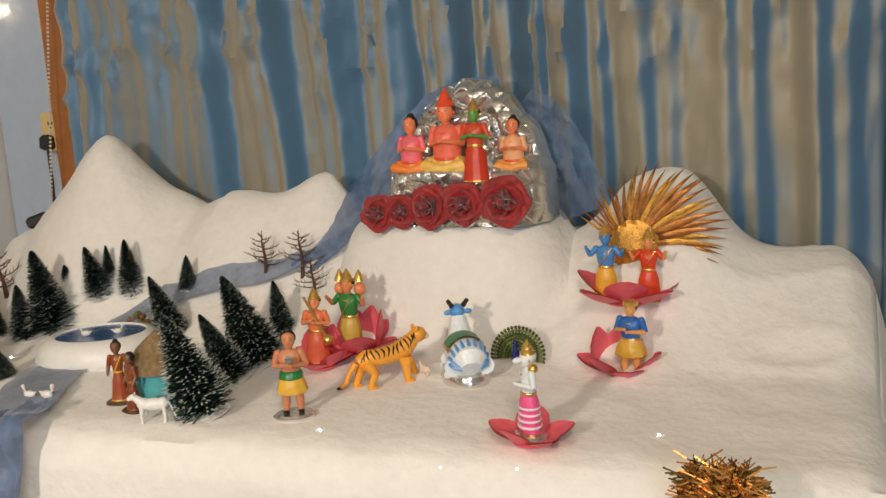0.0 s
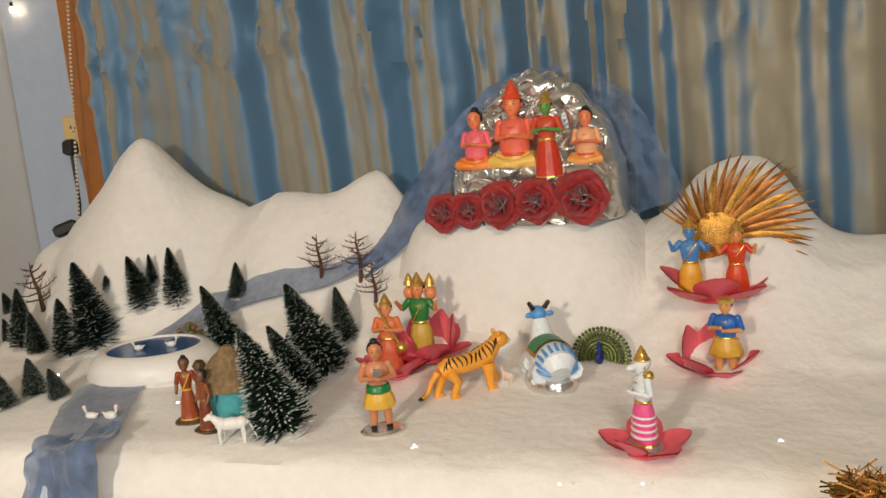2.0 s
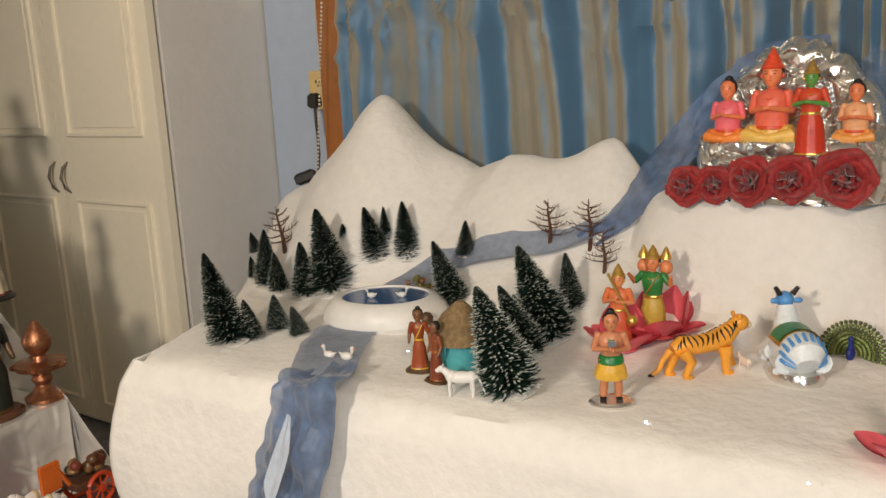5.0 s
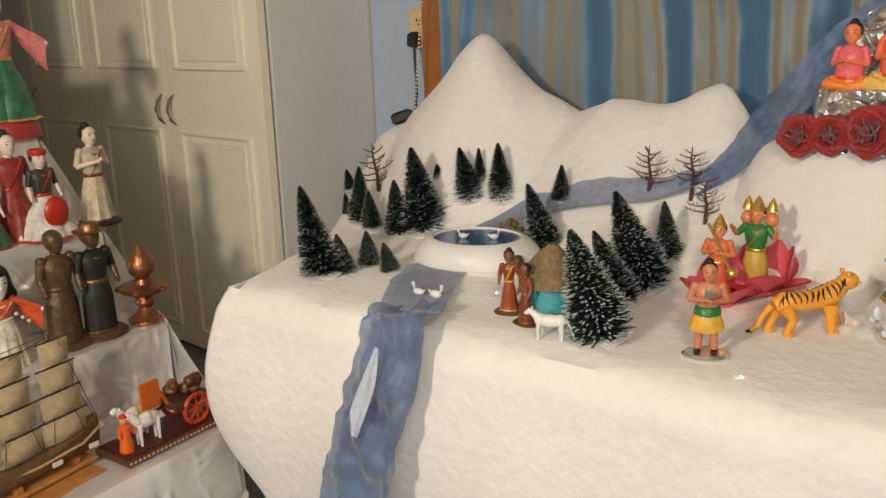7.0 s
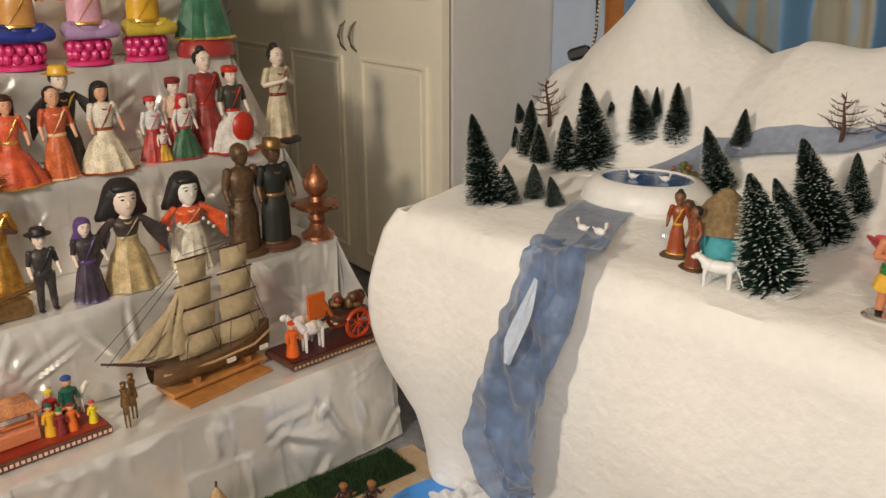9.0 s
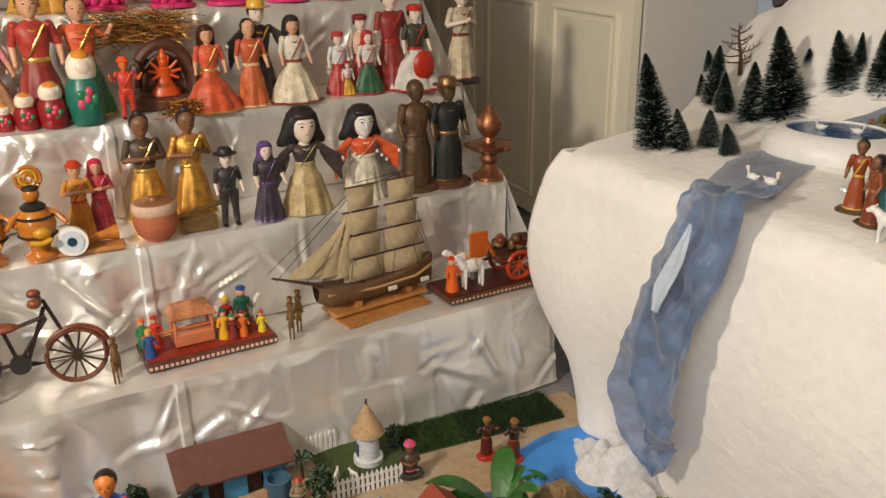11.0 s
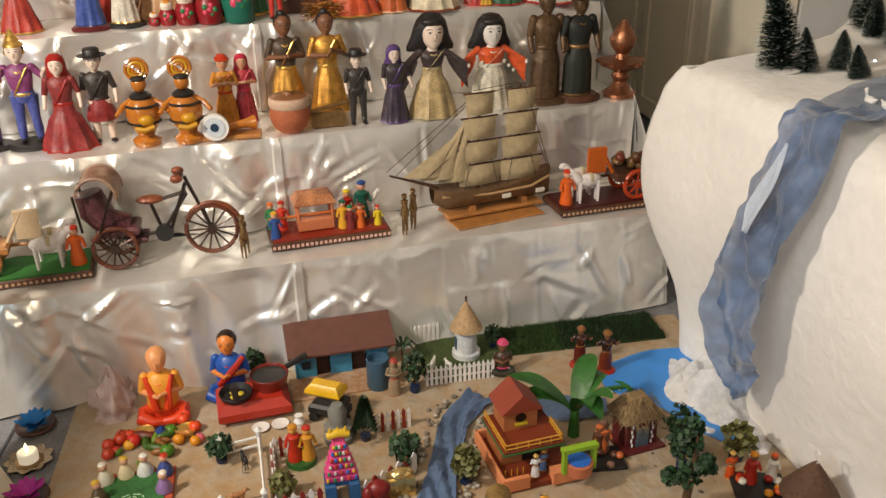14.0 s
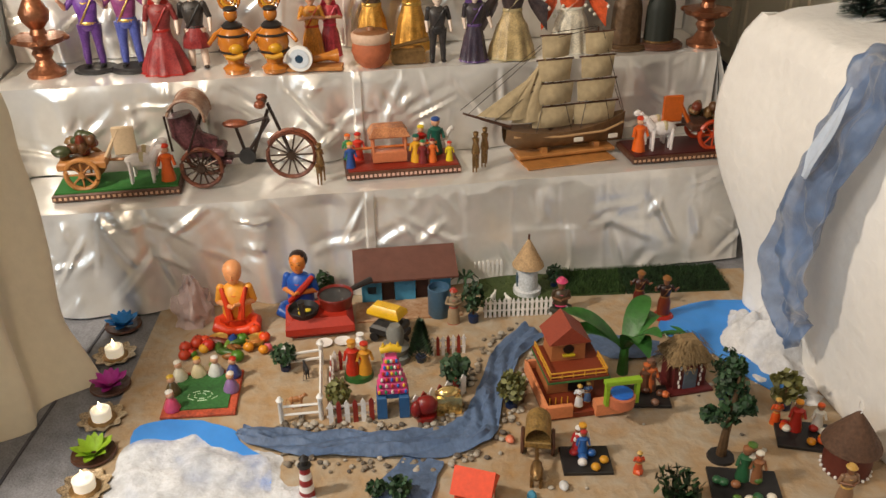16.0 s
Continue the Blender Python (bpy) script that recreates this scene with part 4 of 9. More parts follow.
figure("tambura_figurine", pose(-0.282, 2.465, snow_height(-0.282, 2.465) + 0.008, 0, 0, 12), 0.130, six(P("e09060"), P("d06040"), P("e07a4a"), HAIR, GOLD, PINK), "pink and gold clay figurine holding a long lute", "figurine", skirt=0.2, hat="crown", arms="fold",
       extra=lambda bm, H, b, w0, neck, hz, hr: (tube(bm, [(0.2 * H, -0.12 * H, w0 - 0.1 * H), (-0.12 * H, -0.1 * H, hz + 0.1 * H)], 0.02 * H, 4), ball(bm, (0.2 * H, -0.12 * H, w0 - 0.1 * H), 0.08 * H, 4)))
upright_petals(lotus(pose(-0.235, 2.53, snow_height(-0.235, 2.53) + 0.003, 0, 0, -15), 0.085, "coral paper lotus under a three-headed figurine"), 0.08, 3, 0.08)
figure("three_headed_figurine", pose(-0.242, 2.522, snow_height(-0.242, 2.522) + 0.008), 0.146, six(P("e08a5a"), P("c8a84a"), P("2f7a3a"), HAIR, GOLD, PINK), "three-headed gold-crowned clay figurine in green and gold", "figurine", skirt=0.17, hat="crown", arms="up",
       extra=lambda bm, H, b, w0, neck, hz, hr: [(ball(bm, (s * 0.14 * H, 0.01, hz - 0.01), (hr * 0.8, hr * 0.8, hr * 0.9), 0), lathe(bm, [(0.75 * hr, 0), (0.6 * hr, 0.5 * hr), (0.35 * hr, 1.0 * hr), (0.06 * hr, 1.5 * hr)], (s * 0.14 * H, 0.01, hz + 0.4 * hr), 4, 10)) for s in (-1, 1)])
lotus(pose(0.192, 2.232, 0.741, 0, 0, 10), 0.066, "flat coral paper lotus under the white-headed figurine", 5)
figure("lamb_headed_figurine", pose(0.190, 2.240, 0.746, 0, 0, -55), 0.122, six(P("e4e8ea"), P("ec5a94"), P("dfe6ea"), P("e4e8ea"), GOLD, SILVER), "white-headed clay figurine in pink skirt and gold crown", "figurine", skirt=0.15, hat="crown", arms="fold", base=0.06,
       extra=lambda bm, H, b, w0, neck, hz, hr: (ball(bm, (0, -1.1 * hr, hz - 0.2 * hr), (0.45 * hr, 0.7 * hr, 0.4 * hr), 0), ball(bm, (0.1 * H, 0.03 * H, neck), 0.06 * H, 4), [lathe(bm, [(0.168 * H - 0.006 * H * q, 0), (0.172 * H - 0.006 * H * q, 0.012 * H), (0.166 * H - 0.006 * H * q, 0.024 * H)], (0, 0, b + (0.08 + 0.075 * q) * H), 3, 18, 1, 0.84) for q in range(4)]))
upright_petals(lotus(pose(0.262, 2.548, 0.744, 0, 0, 35), 0.08, "coral paper lotus under a seated blue figurine"), 0.08, 2, 0.075)
figure("blue_coat_figurine", pose(0.282, 2.540, 0.749, 0, 0, -12), 0.128, six(P("e0a060"), P("d8a83c"), P("2a68b8"), HAIR, GOLD, PINK), "clay figurine in blue coat and gold trousers, hands joined", "figurine", "legs", skirt=0.24, hat="cap", arms="fold", plump=1.15)
lotus(pose(0.258, 2.640, 0.848, 0, 0, 5), 0.10, "wide coral paper lotus under a pair of figurines", 7)
figure("blue_skinned_figurine", pose(0.221, 2.648, 0.850), 0.128, six(P("4f8ac8"), P("eab03a"), P("4f8ac8"), HAIR, GOLD, PINK), "blue-skinned crowned clay figurine in yellow", "figurine", skirt=0.19, hat="crown", arms="up")
figure("red_saree_figurine", pose(0.297, 2.648, 0.850), 0.120, six(P("e89a5c"), P("dc4a24"), P("d84420"), HAIR, GOLD, PINK), "gold-crowned clay figurine in a red saree", "figurine", skirt=0.19, hat="crown", arms="up")


COPPER_GLITTER = mat("copper_glitter", (0.48, 0.20, 0.055), 0.34, 0.75, 420, 0.6, 0.6)


def feather_fan():
    root = thing("glitter_fan", pose(0.262, 2.702, 0.935), "fan of copper-gold glitter spikes behind two figurines", "fan")
    for k in range(40):
        a = radians(-32 + 188 * ((k * 0.618) % 1.0))
        lean = max(0.0, math.cos(a - radians(48)))
        ln = 0.090 + 0.065 * lean ** 1.5 + 0.008 * math.sin(k * 1.9)
        wd = 0.0028 + 0.0034 * lean
        d, t = Vector((math.cos(a), 0, math.sin(a))), Vector((math.sin(a), 0, -math.cos(a)))
        bm = bmesh.new()
        for back in (0.0, 0.0016):
            rows = []
            for i in range(8):
                f = i / 7
                p = d * (0.02 + ln * f) + t * (0.030 * f * f * (0.3 + lean)) + Vector((0, back + 0.004 * (k % 4) - 0.010 * f, 0))
                w = wd * (0.5 + 0.5 * math.sin(math.pi * min(1.0, 0.1 + f * 0.75))) * (1 - f ** 4)
                rows.append([p - t * w, p + Vector((0, -0.0015, 0)), p + t * w])
            sheet(bm, rows)
        part("spike", bm, COPPER_GLITTER if k % 3 else GLITTER, root)
    bm = bmesh.new()
    ball(bm, (0, -0.004, 0.006), (0.046, 0.012, 0.046), 0, 26, 13, 0.08)
    part("boss", bm, GLITTER, root, "gold glitter boss")


feather_fan()


def quadruped(name, m, ln, h, body, label, category, spots=None, neck=0.2, tail=None, headc=None, legs=None, group=""):
    """A plain four-legged toy, head towards +x."""
    bm = bmesh.new()
    z = h * 0.62
    ball(bm, (0, 0, z), (ln * 0.36, ln * 0.14, h * 0.2), 0, 14, 9)
    ball(bm, (ln * 0.22, 0, z + 0.03 * h), (ln * 0.15, ln * 0.14, h * 0.2), 0, 12, 8)
    ball(bm, (-ln * 0.22, 0, z + 0.01 * h), (ln * 0.15, ln * 0.14, h * 0.2), 0, 12, 8)
    hx, hz = ln * 0.42, z + neck * h
    tube(bm, [(ln * 0.26, 0, z + 0.08 * h), (hx * 0.95, 0, hz)], [ln * 0.11, ln * 0.075], 0, 9)
    ball(bm, (hx + 0.02 * ln, 0, hz + 0.02 * h), (ln * 0.1, ln * 0.075, h * 0.11), 1, 12, 7)
    ball(bm, (hx + 0.11 * ln, 0, hz - 0.03 * h), (ln * 0.06, ln * 0.05, h * 0.07), 1, 9, 6)
    for s in (-1, 1):
        ball(bm, (hx - 0.01 * ln, s * ln * 0.06, hz + 0.12 * h), (ln * 0.02, ln * 0.025, h * 0.05), 1, 7, 5)
        for fx, sw in ((0.24, 0.03), (-0.24, -0.03)):
            sw2 = sw * (1 if s > 0 else -1.4)
            tube(bm, [(fx * ln, s * ln * 0.075, z), ((fx + sw2) * ln, s * ln * 0.08, h * 0.3), ((fx + sw2 * 0.6) * ln, s * ln * 0.08, h * 0.02)], [ln * 0.065, ln * 0.036, ln * 0.03], 2, 8)
            ball(bm, ((fx + sw2 * 0.6 + 0.015) * ln, s * ln * 0.08, h * 0.035), (ln * 0.042, ln * 0.033, h * 0.035), 2, 8, 5)
    tube(bm, [(-ln * 0.33, 0, z + 0.08 * h), (-ln * 0.46, 0.01, z - 0.1 * h), (-ln * 0.54, 0.012, h * 0.2), (-ln * 0.62, 0.0, h * 0.12)], [ln * 0.025, ln * 0.02, ln * 0.018, ln * 0.014], 0, 7)
    if spots:
        for k in range(13):
            x = ln * (-0.33 + 0.66 * k / 12)
            for s in (-1, 1):
                rr = 1.02 * math.sqrt(max(0.05, 1 - (x / (ln * 0.42)) ** 2))
                tube(bm, [(x, s * ln * 0.02, z + h * 0.205 * rr), (x + 0.01 * ln, s * ln * 0.10 * rr, z + h * 0.14 * rr), (x - 0.01 * ln, s * ln * 0.142 * rr, z - h * 0.03)], [ln * 0.008, ln * 0.012, ln * 0.004], 3, 5)
    return solid(name, bm, [body, headc or body, legs or body, spots or BLACK], m, label, category, group)


def tiger():
    """Striding: hind legs back, shoulders high, head turned up, tail trailing to a black tip."""
    bm = bmesh.new()
    spine = [(-0.066, 0, 0.058), (-0.050, 0, 0.064), (-0.022, 0, 0.063), (0.010, 0, 0.066), (0.036, 0, 0.074), (0.052, 0, 0.088), (0.062, 0, 0.097)]
    girth = [0.012, 0.019, 0.0185, 0.019, 0.021, 0.0165, 0.013]
    tube(bm, spine, girth, 0, 14)
    ball(bm, (0.068, 0, 0.099), (0.018, 0.0165, 0.0165), 0, 14, 9)
    ball(bm, (0.083, 0, 0.094), (0.009, 0.0095, 0.008), 1, 10, 6)
    for s in (-1, 1):
        ball(bm, (0.061, s * 0.012, 0.114), (0.004, 0.0055, 0.006), 0, 8, 5)
        for x0, x1, x2 in ((0.034, 0.044 + 0.010 * s, 0.050 + 0.014 * s), (-0.052, -0.046 - 0.012 * s, -0.058 - 0.012 * s)):
            y = s * 0.0125
            tube(bm, [(x0, y * 0.8, 0.058), (x1, y * 1.15, 0.034), (x2, y * 1.1, 0.007)], [0.0155, 0.0095, 0.0070], 0, 10)
            ball(bm, (x2 + 0.005, y * 1.1, 0.0055), (0.0115, 0.0075, 0.0058), 0, 9, 5)
    tube(bm, [(-0.070, 0, 0.058), (-0.084, 0.002, 0.040), (-0.092, 0.004, 0.020), (-0.104, 0.006, 0.010)], [0.007, 0.0055, 0.005, 0.0045], 0, 8)
    tube(bm, [(-0.102, 0.006, 0.0105), (-0.112, 0.008, 0.008)], [0.0052, 0.002], 2, 8)
    for k in range(15):
        f = 0.06 + 0.86 * k / 14
        q = f * 6
        i = min(5, int(q))
        c = Vector(spine[i]).lerp(Vector(spine[i + 1]), q - i)
        r = (girth[i] + (girth[i + 1] - girth[i]) * (q - i)) + 0.0004
        for s in (-1, 1):
            pts = [c + Vector((0.003 * math.sin(3 * a + k), s * r * math.sin(a), r * math.cos(a))) for a in [0.15 + 0.34 * j for j in range(5)]]
            tube(bm, pts, [0.0008, 0.0020, 0.0022, 0.0016, 0.0004], 2, 5)
    solid("toy_tiger", bm, [P("f0a53a"), P("f0dcb8"), P("1c120c")], pose(-0.118, 2.425, 0.738, 0, 0, 44) @ Matrix.Scale(0.84, 4), "orange plastic tiger with black stripes", "toy tiger")


tiger()
quadruped("toy_rabbit", pose(-0.066, 2.462, 0.738, 0, 0, 150), 0.034, 0.032, P("e8d8c8"), "tiny white toy rabbit beside the tiger", "toy rabbit", neck=0.25)
quadruped("toy_goat", pose(-0.418, 2.172, 0.738, 0, 0, 205), 0.070, 0.050, WHITE, "white plastic goat by the hut", "toy goat", neck=0.25)


def cow():
    """Reclining, head raised; painted stripes over the rump and a bordered saddle cloth."""
    bm = bmesh.new()
    lathe(bm, [(0.060, 0), (0.062, 0.010), (0.056, 0.022)], (0, 0, 0), 2, 24, 1.0, 0.70)
    loft_ = [(-0.052, 0.030, 0.018, 0.018), (-0.044, 0.037, 0.033, 0.030), (-0.022, 0.041, 0.038, 0.034), (0.005, 0.042, 0.037, 0.034), (0.028, 0.045, 0.031, 0.032), (0.042, 0.052, 0.020, 0.026)]
    tube(bm, [(x, 0, z + 0.008) for x, z, w, hh in loft_], [hh for x, z, w, hh in loft_], 0, 20)
    tube(bm, [(0.030, 0, 0.062), (0.040, 0, 0.088), (0.046, 0, 0.106)], [0.025, 0.018, 0.014], 0, 14)
    ball(bm, (0.052, 0, 0.114), (0.018, 0.014, 0.0135), 3, 14, 8)
    ball(bm, (0.069, 0, 0.108), (0.012, 0.010, 0.009), 0, 12, 7)
    for s in (-1, 1):
        tube(bm, [(0.046, s * 0.010, 0.124), (0.043, s * 0.018, 0.136)], [0.005, 0.0035], 5, 7)
        ball(bm, (0.044, s * 0.018, 0.114), (0.004, 0.008, 0.005), 3, 7, 5)
        tube(bm, [(0.030, s * 0.026, 0.034), (0.052, s * 0.030, 0.026), (0.040, s * 0.032, 0.022)], [0.012, 0.010, 0.007], 0, 9)
        tube(bm, [(-0.034, s * 0.028, 0.036), (-0.012, s * 0.034, 0.030), (-0.03, s * 0.036, 0.024)], [0.016, 0.011, 0.008], 0, 9)
    for rr, x0, x1, mi in ((0.0358, -0.026, 0.024, 1), (0.0372, -0.020, 0.018, 4)):
        rows = []
        for i in range(9):
            x = x0 + (x1 - x0) * i / 8
            rows.append([(x, rr * math.sin(a), 0.0495 + rr * math.cos(a)) for a in [(-1.25 + 2.5 * k / 14) * (1 if mi == 1 else 0.86) for k in range(15)]])
        sheet(bm, rows, mi)
    for k in range(11):
        a = -1.7 + 3.4 * k / 10
        tube(bm, [(-0.030, 0.0348 * math.sin(a), 0.048 + 0.0348 * math.cos(a)), (-0.045, 0.0300 * math.sin(a), 0.045 + 0.0300 * math.cos(a)), (-0.054, 0.017 * math.sin(a), 0.038 + 0.017 * math.cos(a))], [0.0024, 0.0034, 0.0016], 3, 6)
    solid("painted_cow", bm, [P("e6edf2"), GOLD, SILVER, P("5a9ad8"), P("1f7a42"), P("2a2420")], pose(0.006, 2.474, 0.738, 0, 0, 122), "white and blue reclining clay cow with green saddle cloth", "figurine")


cow()


def peacock():
    root = thing("wire_peacock", pose(0.073, 2.565, 0.748, -14, 0, -6), "green beaded wire peacock with open tail", "peacock")
    green = mat("green_bead", (0.13, 0.17, 0.045), 0.35, 0.4, 200, 0.5, 0.3, island=0.6)
    for k in range(25):
        a = radians(-10 + 200 * k / 24)
        bm = bmesh.new()
        tube(bm, [(0.008 * math.cos(a), 0.001 * (k % 2), 0.012 + 0.008 * math.sin(a)), (0.052 * math.cos(a), 0.001 * (k % 2), 0.012 + 0.052 * math.sin(a))], [0.0012, 0.0022], 0, 5)
        for q in range(7):
            r = 0.014 + 0.0062 * q
            ball(bm, (r * math.cos(a), -0.002, 0.012 + r * math.sin(a)), (0.0034, 0.003, 0.0034), 0, 6, 4)
        part("feather", bm, green, root)
    bm = bmesh.new()
    ball(bm, (0, -0.010, 0.012), (0.007, 0.011, 0.012), 0, 10, 7)
    tube(bm, [(0, -0.013, 0.018), (0, -0.017, 0.034)], [0.005, 0.0032], 0, 8)
    ball(bm, (0, -0.018, 0.036), 0.0045, 0, 8, 6)
    part("body", bm, P("1c2a7a"), root, "blue peacock body")


peacock()


# bottle-brush firs: one is built, the rest are copies
def fir(m, seed):
    rnd = random.Random(seed)
    root = thing("snowy_fir", m, "dark green bottle-brush fir with frosted tips on a white base", "toy tree", "bottle-brush firs")
    bm = bmesh.new()
    lathe(bm, [(0.16, 0), (0.17, 0.01), (0.12, 0.03), (0.02, 0.045)], (0, 0, 0), 0, 14)
    part("snow_base", bm, COTTON, root, "white snow base")
    bm = bmesh.new()
    tube(bm, [(0, 0, 0.02), (0, 0, 0.5), (0, 0, 0.97)], [0.02, 0.014, 0.004], 0, 6)
    part("trunk", bm, DARKWOOD, root)
    bm = bmesh.new()
    for k in range(2600):
        f = k / 2600
        z = 0.05 + 0.93 * f ** 0.93
        r = 0.235 * (1 - f) ** 0.78 * rnd.uniform(0.80, 1.06) + 0.012
        a = k * 2.39996 + rnd.uniform(-0.3, 0.3)
        d = Vector((math.cos(a), math.sin(a), rnd.uniform(-0.05, 0.35)))
        s = Vector((-math.sin(a), math.cos(a), rnd.uniform(-0.3, 0.3))) * 0.0075
        u = Vector((0, 0, 0.006))
        p0, p1, p2 = Vector((0, 0, z)), Vector((0, 0, z)) + d * r * 0.82, Vector((0, 0, z)) + d * r
        a0, b0, c0 = bm.verts.new(p0 - s), bm.verts.new(p0 + s), bm.verts.new(p1 + s + u)
        d0 = bm.verts.new(p1 - s + u)
        bm.faces.new((a0, b0, c0, d0))
        if rnd.random() < 0.40:
            w = s * 0.9
            bm.faces.new((bm.verts.new(p1 - w + u), bm.verts.new(p1 + w + u), bm.verts.new(p2 + w * 0.6 + u), bm.verts.new(p2 - w * 0.6 + u))).material_index = 1
    part("bristles", bm, [NEEDLE, FROST], root, smooth=False)
    return root


FIRS = [(-0.964, 2.194, 0.738, 0.189, 0.079, -0.039), (-0.944, 2.232, 0.738, 0.085, 0.045, -0.015), (-0.943, 2.299, 0.740, 0.075, 0.046, -0.006), (-0.878, 2.293, 0.740, 0.062, 0.039, -0.014),
        (-1.192, 2.515, 0.754, 0.140, 0.062, 0.0), (-1.143, 2.504, 0.749, 0.095, 0.047, -0.007), (-1.058, 2.508, 0.746, 0.130, 0.065, -0.010), (-0.999, 2.538, 0.754, 0.200, 0.097, -0.033),
        (-1.256, 2.533, 0.764, 0.056, 0.030, -0.007), (-1.321, 2.607, 0.808, 0.055, 0.034, -0.012), (-1.025, 2.612, 0.856, 0.044, 0.030, -0.005), (-0.932, 2.617, 0.820, 0.128, 0.065, -0.028),
        (-0.923, 2.638, 0.844, 0.098, 0.036, -0.003), (-0.869, 2.647, 0.818, 0.138, 0.061, -0.008), (-0.710, 2.644, 0.840, 0.080, 0.041, 0.002), (-0.678, 2.550, 0.760, 0.145, 0.066, -0.045),
        (-0.352, 2.222, 0.738, 0.185, 0.090, -0.058), (-0.408, 2.382, 0.738, 0.145, 0.064, -0.060), (-0.526, 2.538, 0.764, 0.038, 0.030, -0.006), (-0.416, 2.478, 0.742, 0.192, 0.092, -0.066),
        (-0.413, 2.557, 0.776, 0.116, 0.051, -0.014), (-0.50, 2.47, 0.742, 0.06, 0.04, -0.01)]


def fir_pose(x, y, z, h, w, lean, spin):
    # leaning sideways as they stand in the loose snow
    side = Vector((0.80, 0.6, 0)) * lean
    tilt = Vector((0, 0, 1)).rotation_difference(Vector((side.x, side.y, h)))
    return Matrix.Translation((x, y, z)) @ tilt.to_matrix().to_4x4() @ pose(0, 0, 0, 0, 0, spin) @ Matrix.Diagonal((w / 0.36, w / 0.36, h, 1))


first = fir(fir_pose(*FIRS[0], 0), 5)
other = fir(fir_pose(*FIRS[7], 0), 9)
for k, row in enumerate(FIRS):
    if k not in (0, 7):
        src = first if k % 2 else other
        src_scale = src.scale.copy()
        src.scale = (1, 1, 1)
        copy = copy_thing(src, Matrix.Identity(4))
        copy.matrix_basis = fir_pose(*row, 53 * k)
        src.scale = src_scale


def bare_tree(m, h, seed, label):
    rnd = random.Random(seed)
    root = thing("bare_tree", m, label, "toy tree", "bare twig trees")
    bm = bmesh.new()
    tube(bm, [(0, 0, -0.01), (0.004, 0, 0.4 * h), (-0.002, 0, 0.75 * h), (0, 0, h)], [0.05 * h, 0.035 * h, 0.02 * h, 0.005 * h], 0, 7)
    part("trunk", bm, DARKWOOD, root)
    for k in range(16):
        z = h * (0.28 + 0.66 * k / 16)
        a = k * 2.4
        ln = h * (0.5 * (1 - 0.75 * (k / 16)) + 0.06)
        d = Vector((math.cos(a), 0.5 * math.sin(a), 0.15))
        bm = bmesh.new()
        p = Vector((0, 0, z))
        tube(bm, [p, p + d * ln * 0.5 + Vector((0, 0, -0.01 * h)), p + d * ln + Vector((0, 0, 0.05 * h))], [0.016 * h, 0.011 * h, 0.004 * h], 0, 5)
        for j in range(3):
            q = p + d * ln * (0.4 + 0.2 * j)
            tube(bm, [q, q + Vector((d.x * 0.3 + rnd.uniform(-0.3, 0.3), rnd.uniform(-0.3, 0.3), rnd.uniform(0.2, 0.6))) * ln * 0.4], [0.008 * h, 0.003 * h], 0, 4)
        part("branch", bm, DARKWOOD, root)


for k, (x, y, z, h) in enumerate(((-0.515, 2.66, 0.868, 0.105), (-0.43, 2.67, 0.875, 0.10), (-0.383, 2.632, 0.828, 0.095), (-1.215, 2.602, 0.803, 0.135))):
    bare_tree(pose(x, y, z, 0, 0 if k < 3 else -8, 30 * k), h, k, "bare brown twig tree standing in the snow")


# pond, ducks, hut and villagers
pond = thing("skating_pond", pose(-0.78, 2.445, 0.738, 0, 0, 22), "white snow-rimmed toy pond with blue water", "toy pond")
bm = bmesh.new()
lathe(bm, [(0.122, 0), (0.132, 0.014), (0.126, 0.038), (0.106, 0.056), (0.092, 0.058), (0.088, 0.05)], (0, 0, 0), 0, 40, 1.0, 0.82)
part("rim", bm, WHITE, pond, "thick white rim")
bm = bmesh.new()
lathe(bm, [(0.09, 0.0), (0.09, 0.0545)], (0, 0, 0), 0, 40, 1.0, 0.82)
part("water", bm, RINK, pond, "flat blue water")


def duck(m, s, label, bill):
    bm = bmesh.new()
    ball(bm, (0, 0, 0.35 * s), (0.6 * s, 0.36 * s, 0.34 * s), 0, 12, 7)
    tube(bm, [(0.4 * s, 0, 0.45 * s), (0.58 * s, 0, 0.8 * s), (0.6 * s, 0, 1.02 * s)], [0.2 * s, 0.13 * s, 0.13 * s], 0, 8)
    ball(bm, (0.63 * s, 0, 1.1 * s), 0.18 * s, 0, 10, 6)
    tube(bm, [(0.75 * s, 0, 1.08 * s), (1.0 * s, 0, 1.03 * s)], [0.09 * s, 0.03 * s], 1, 6)
    tube(bm, [(-0.45 * s, 0, 0.42 * s), (-0.8 * s, 0, 0.62 * s)], [0.16 * s, 0.03 * s], 0, 6)
    for k in (-1, 1):
        ball(bm, (0.1 * s, k * 0.15 * s, 0.06 * s), (0.2 * s, 0.1 * s, 0.06 * s), 1, 7, 4)
    solid("toy_duck", bm, [WHITE, bill], m, label, "toy duck", "white ducks")


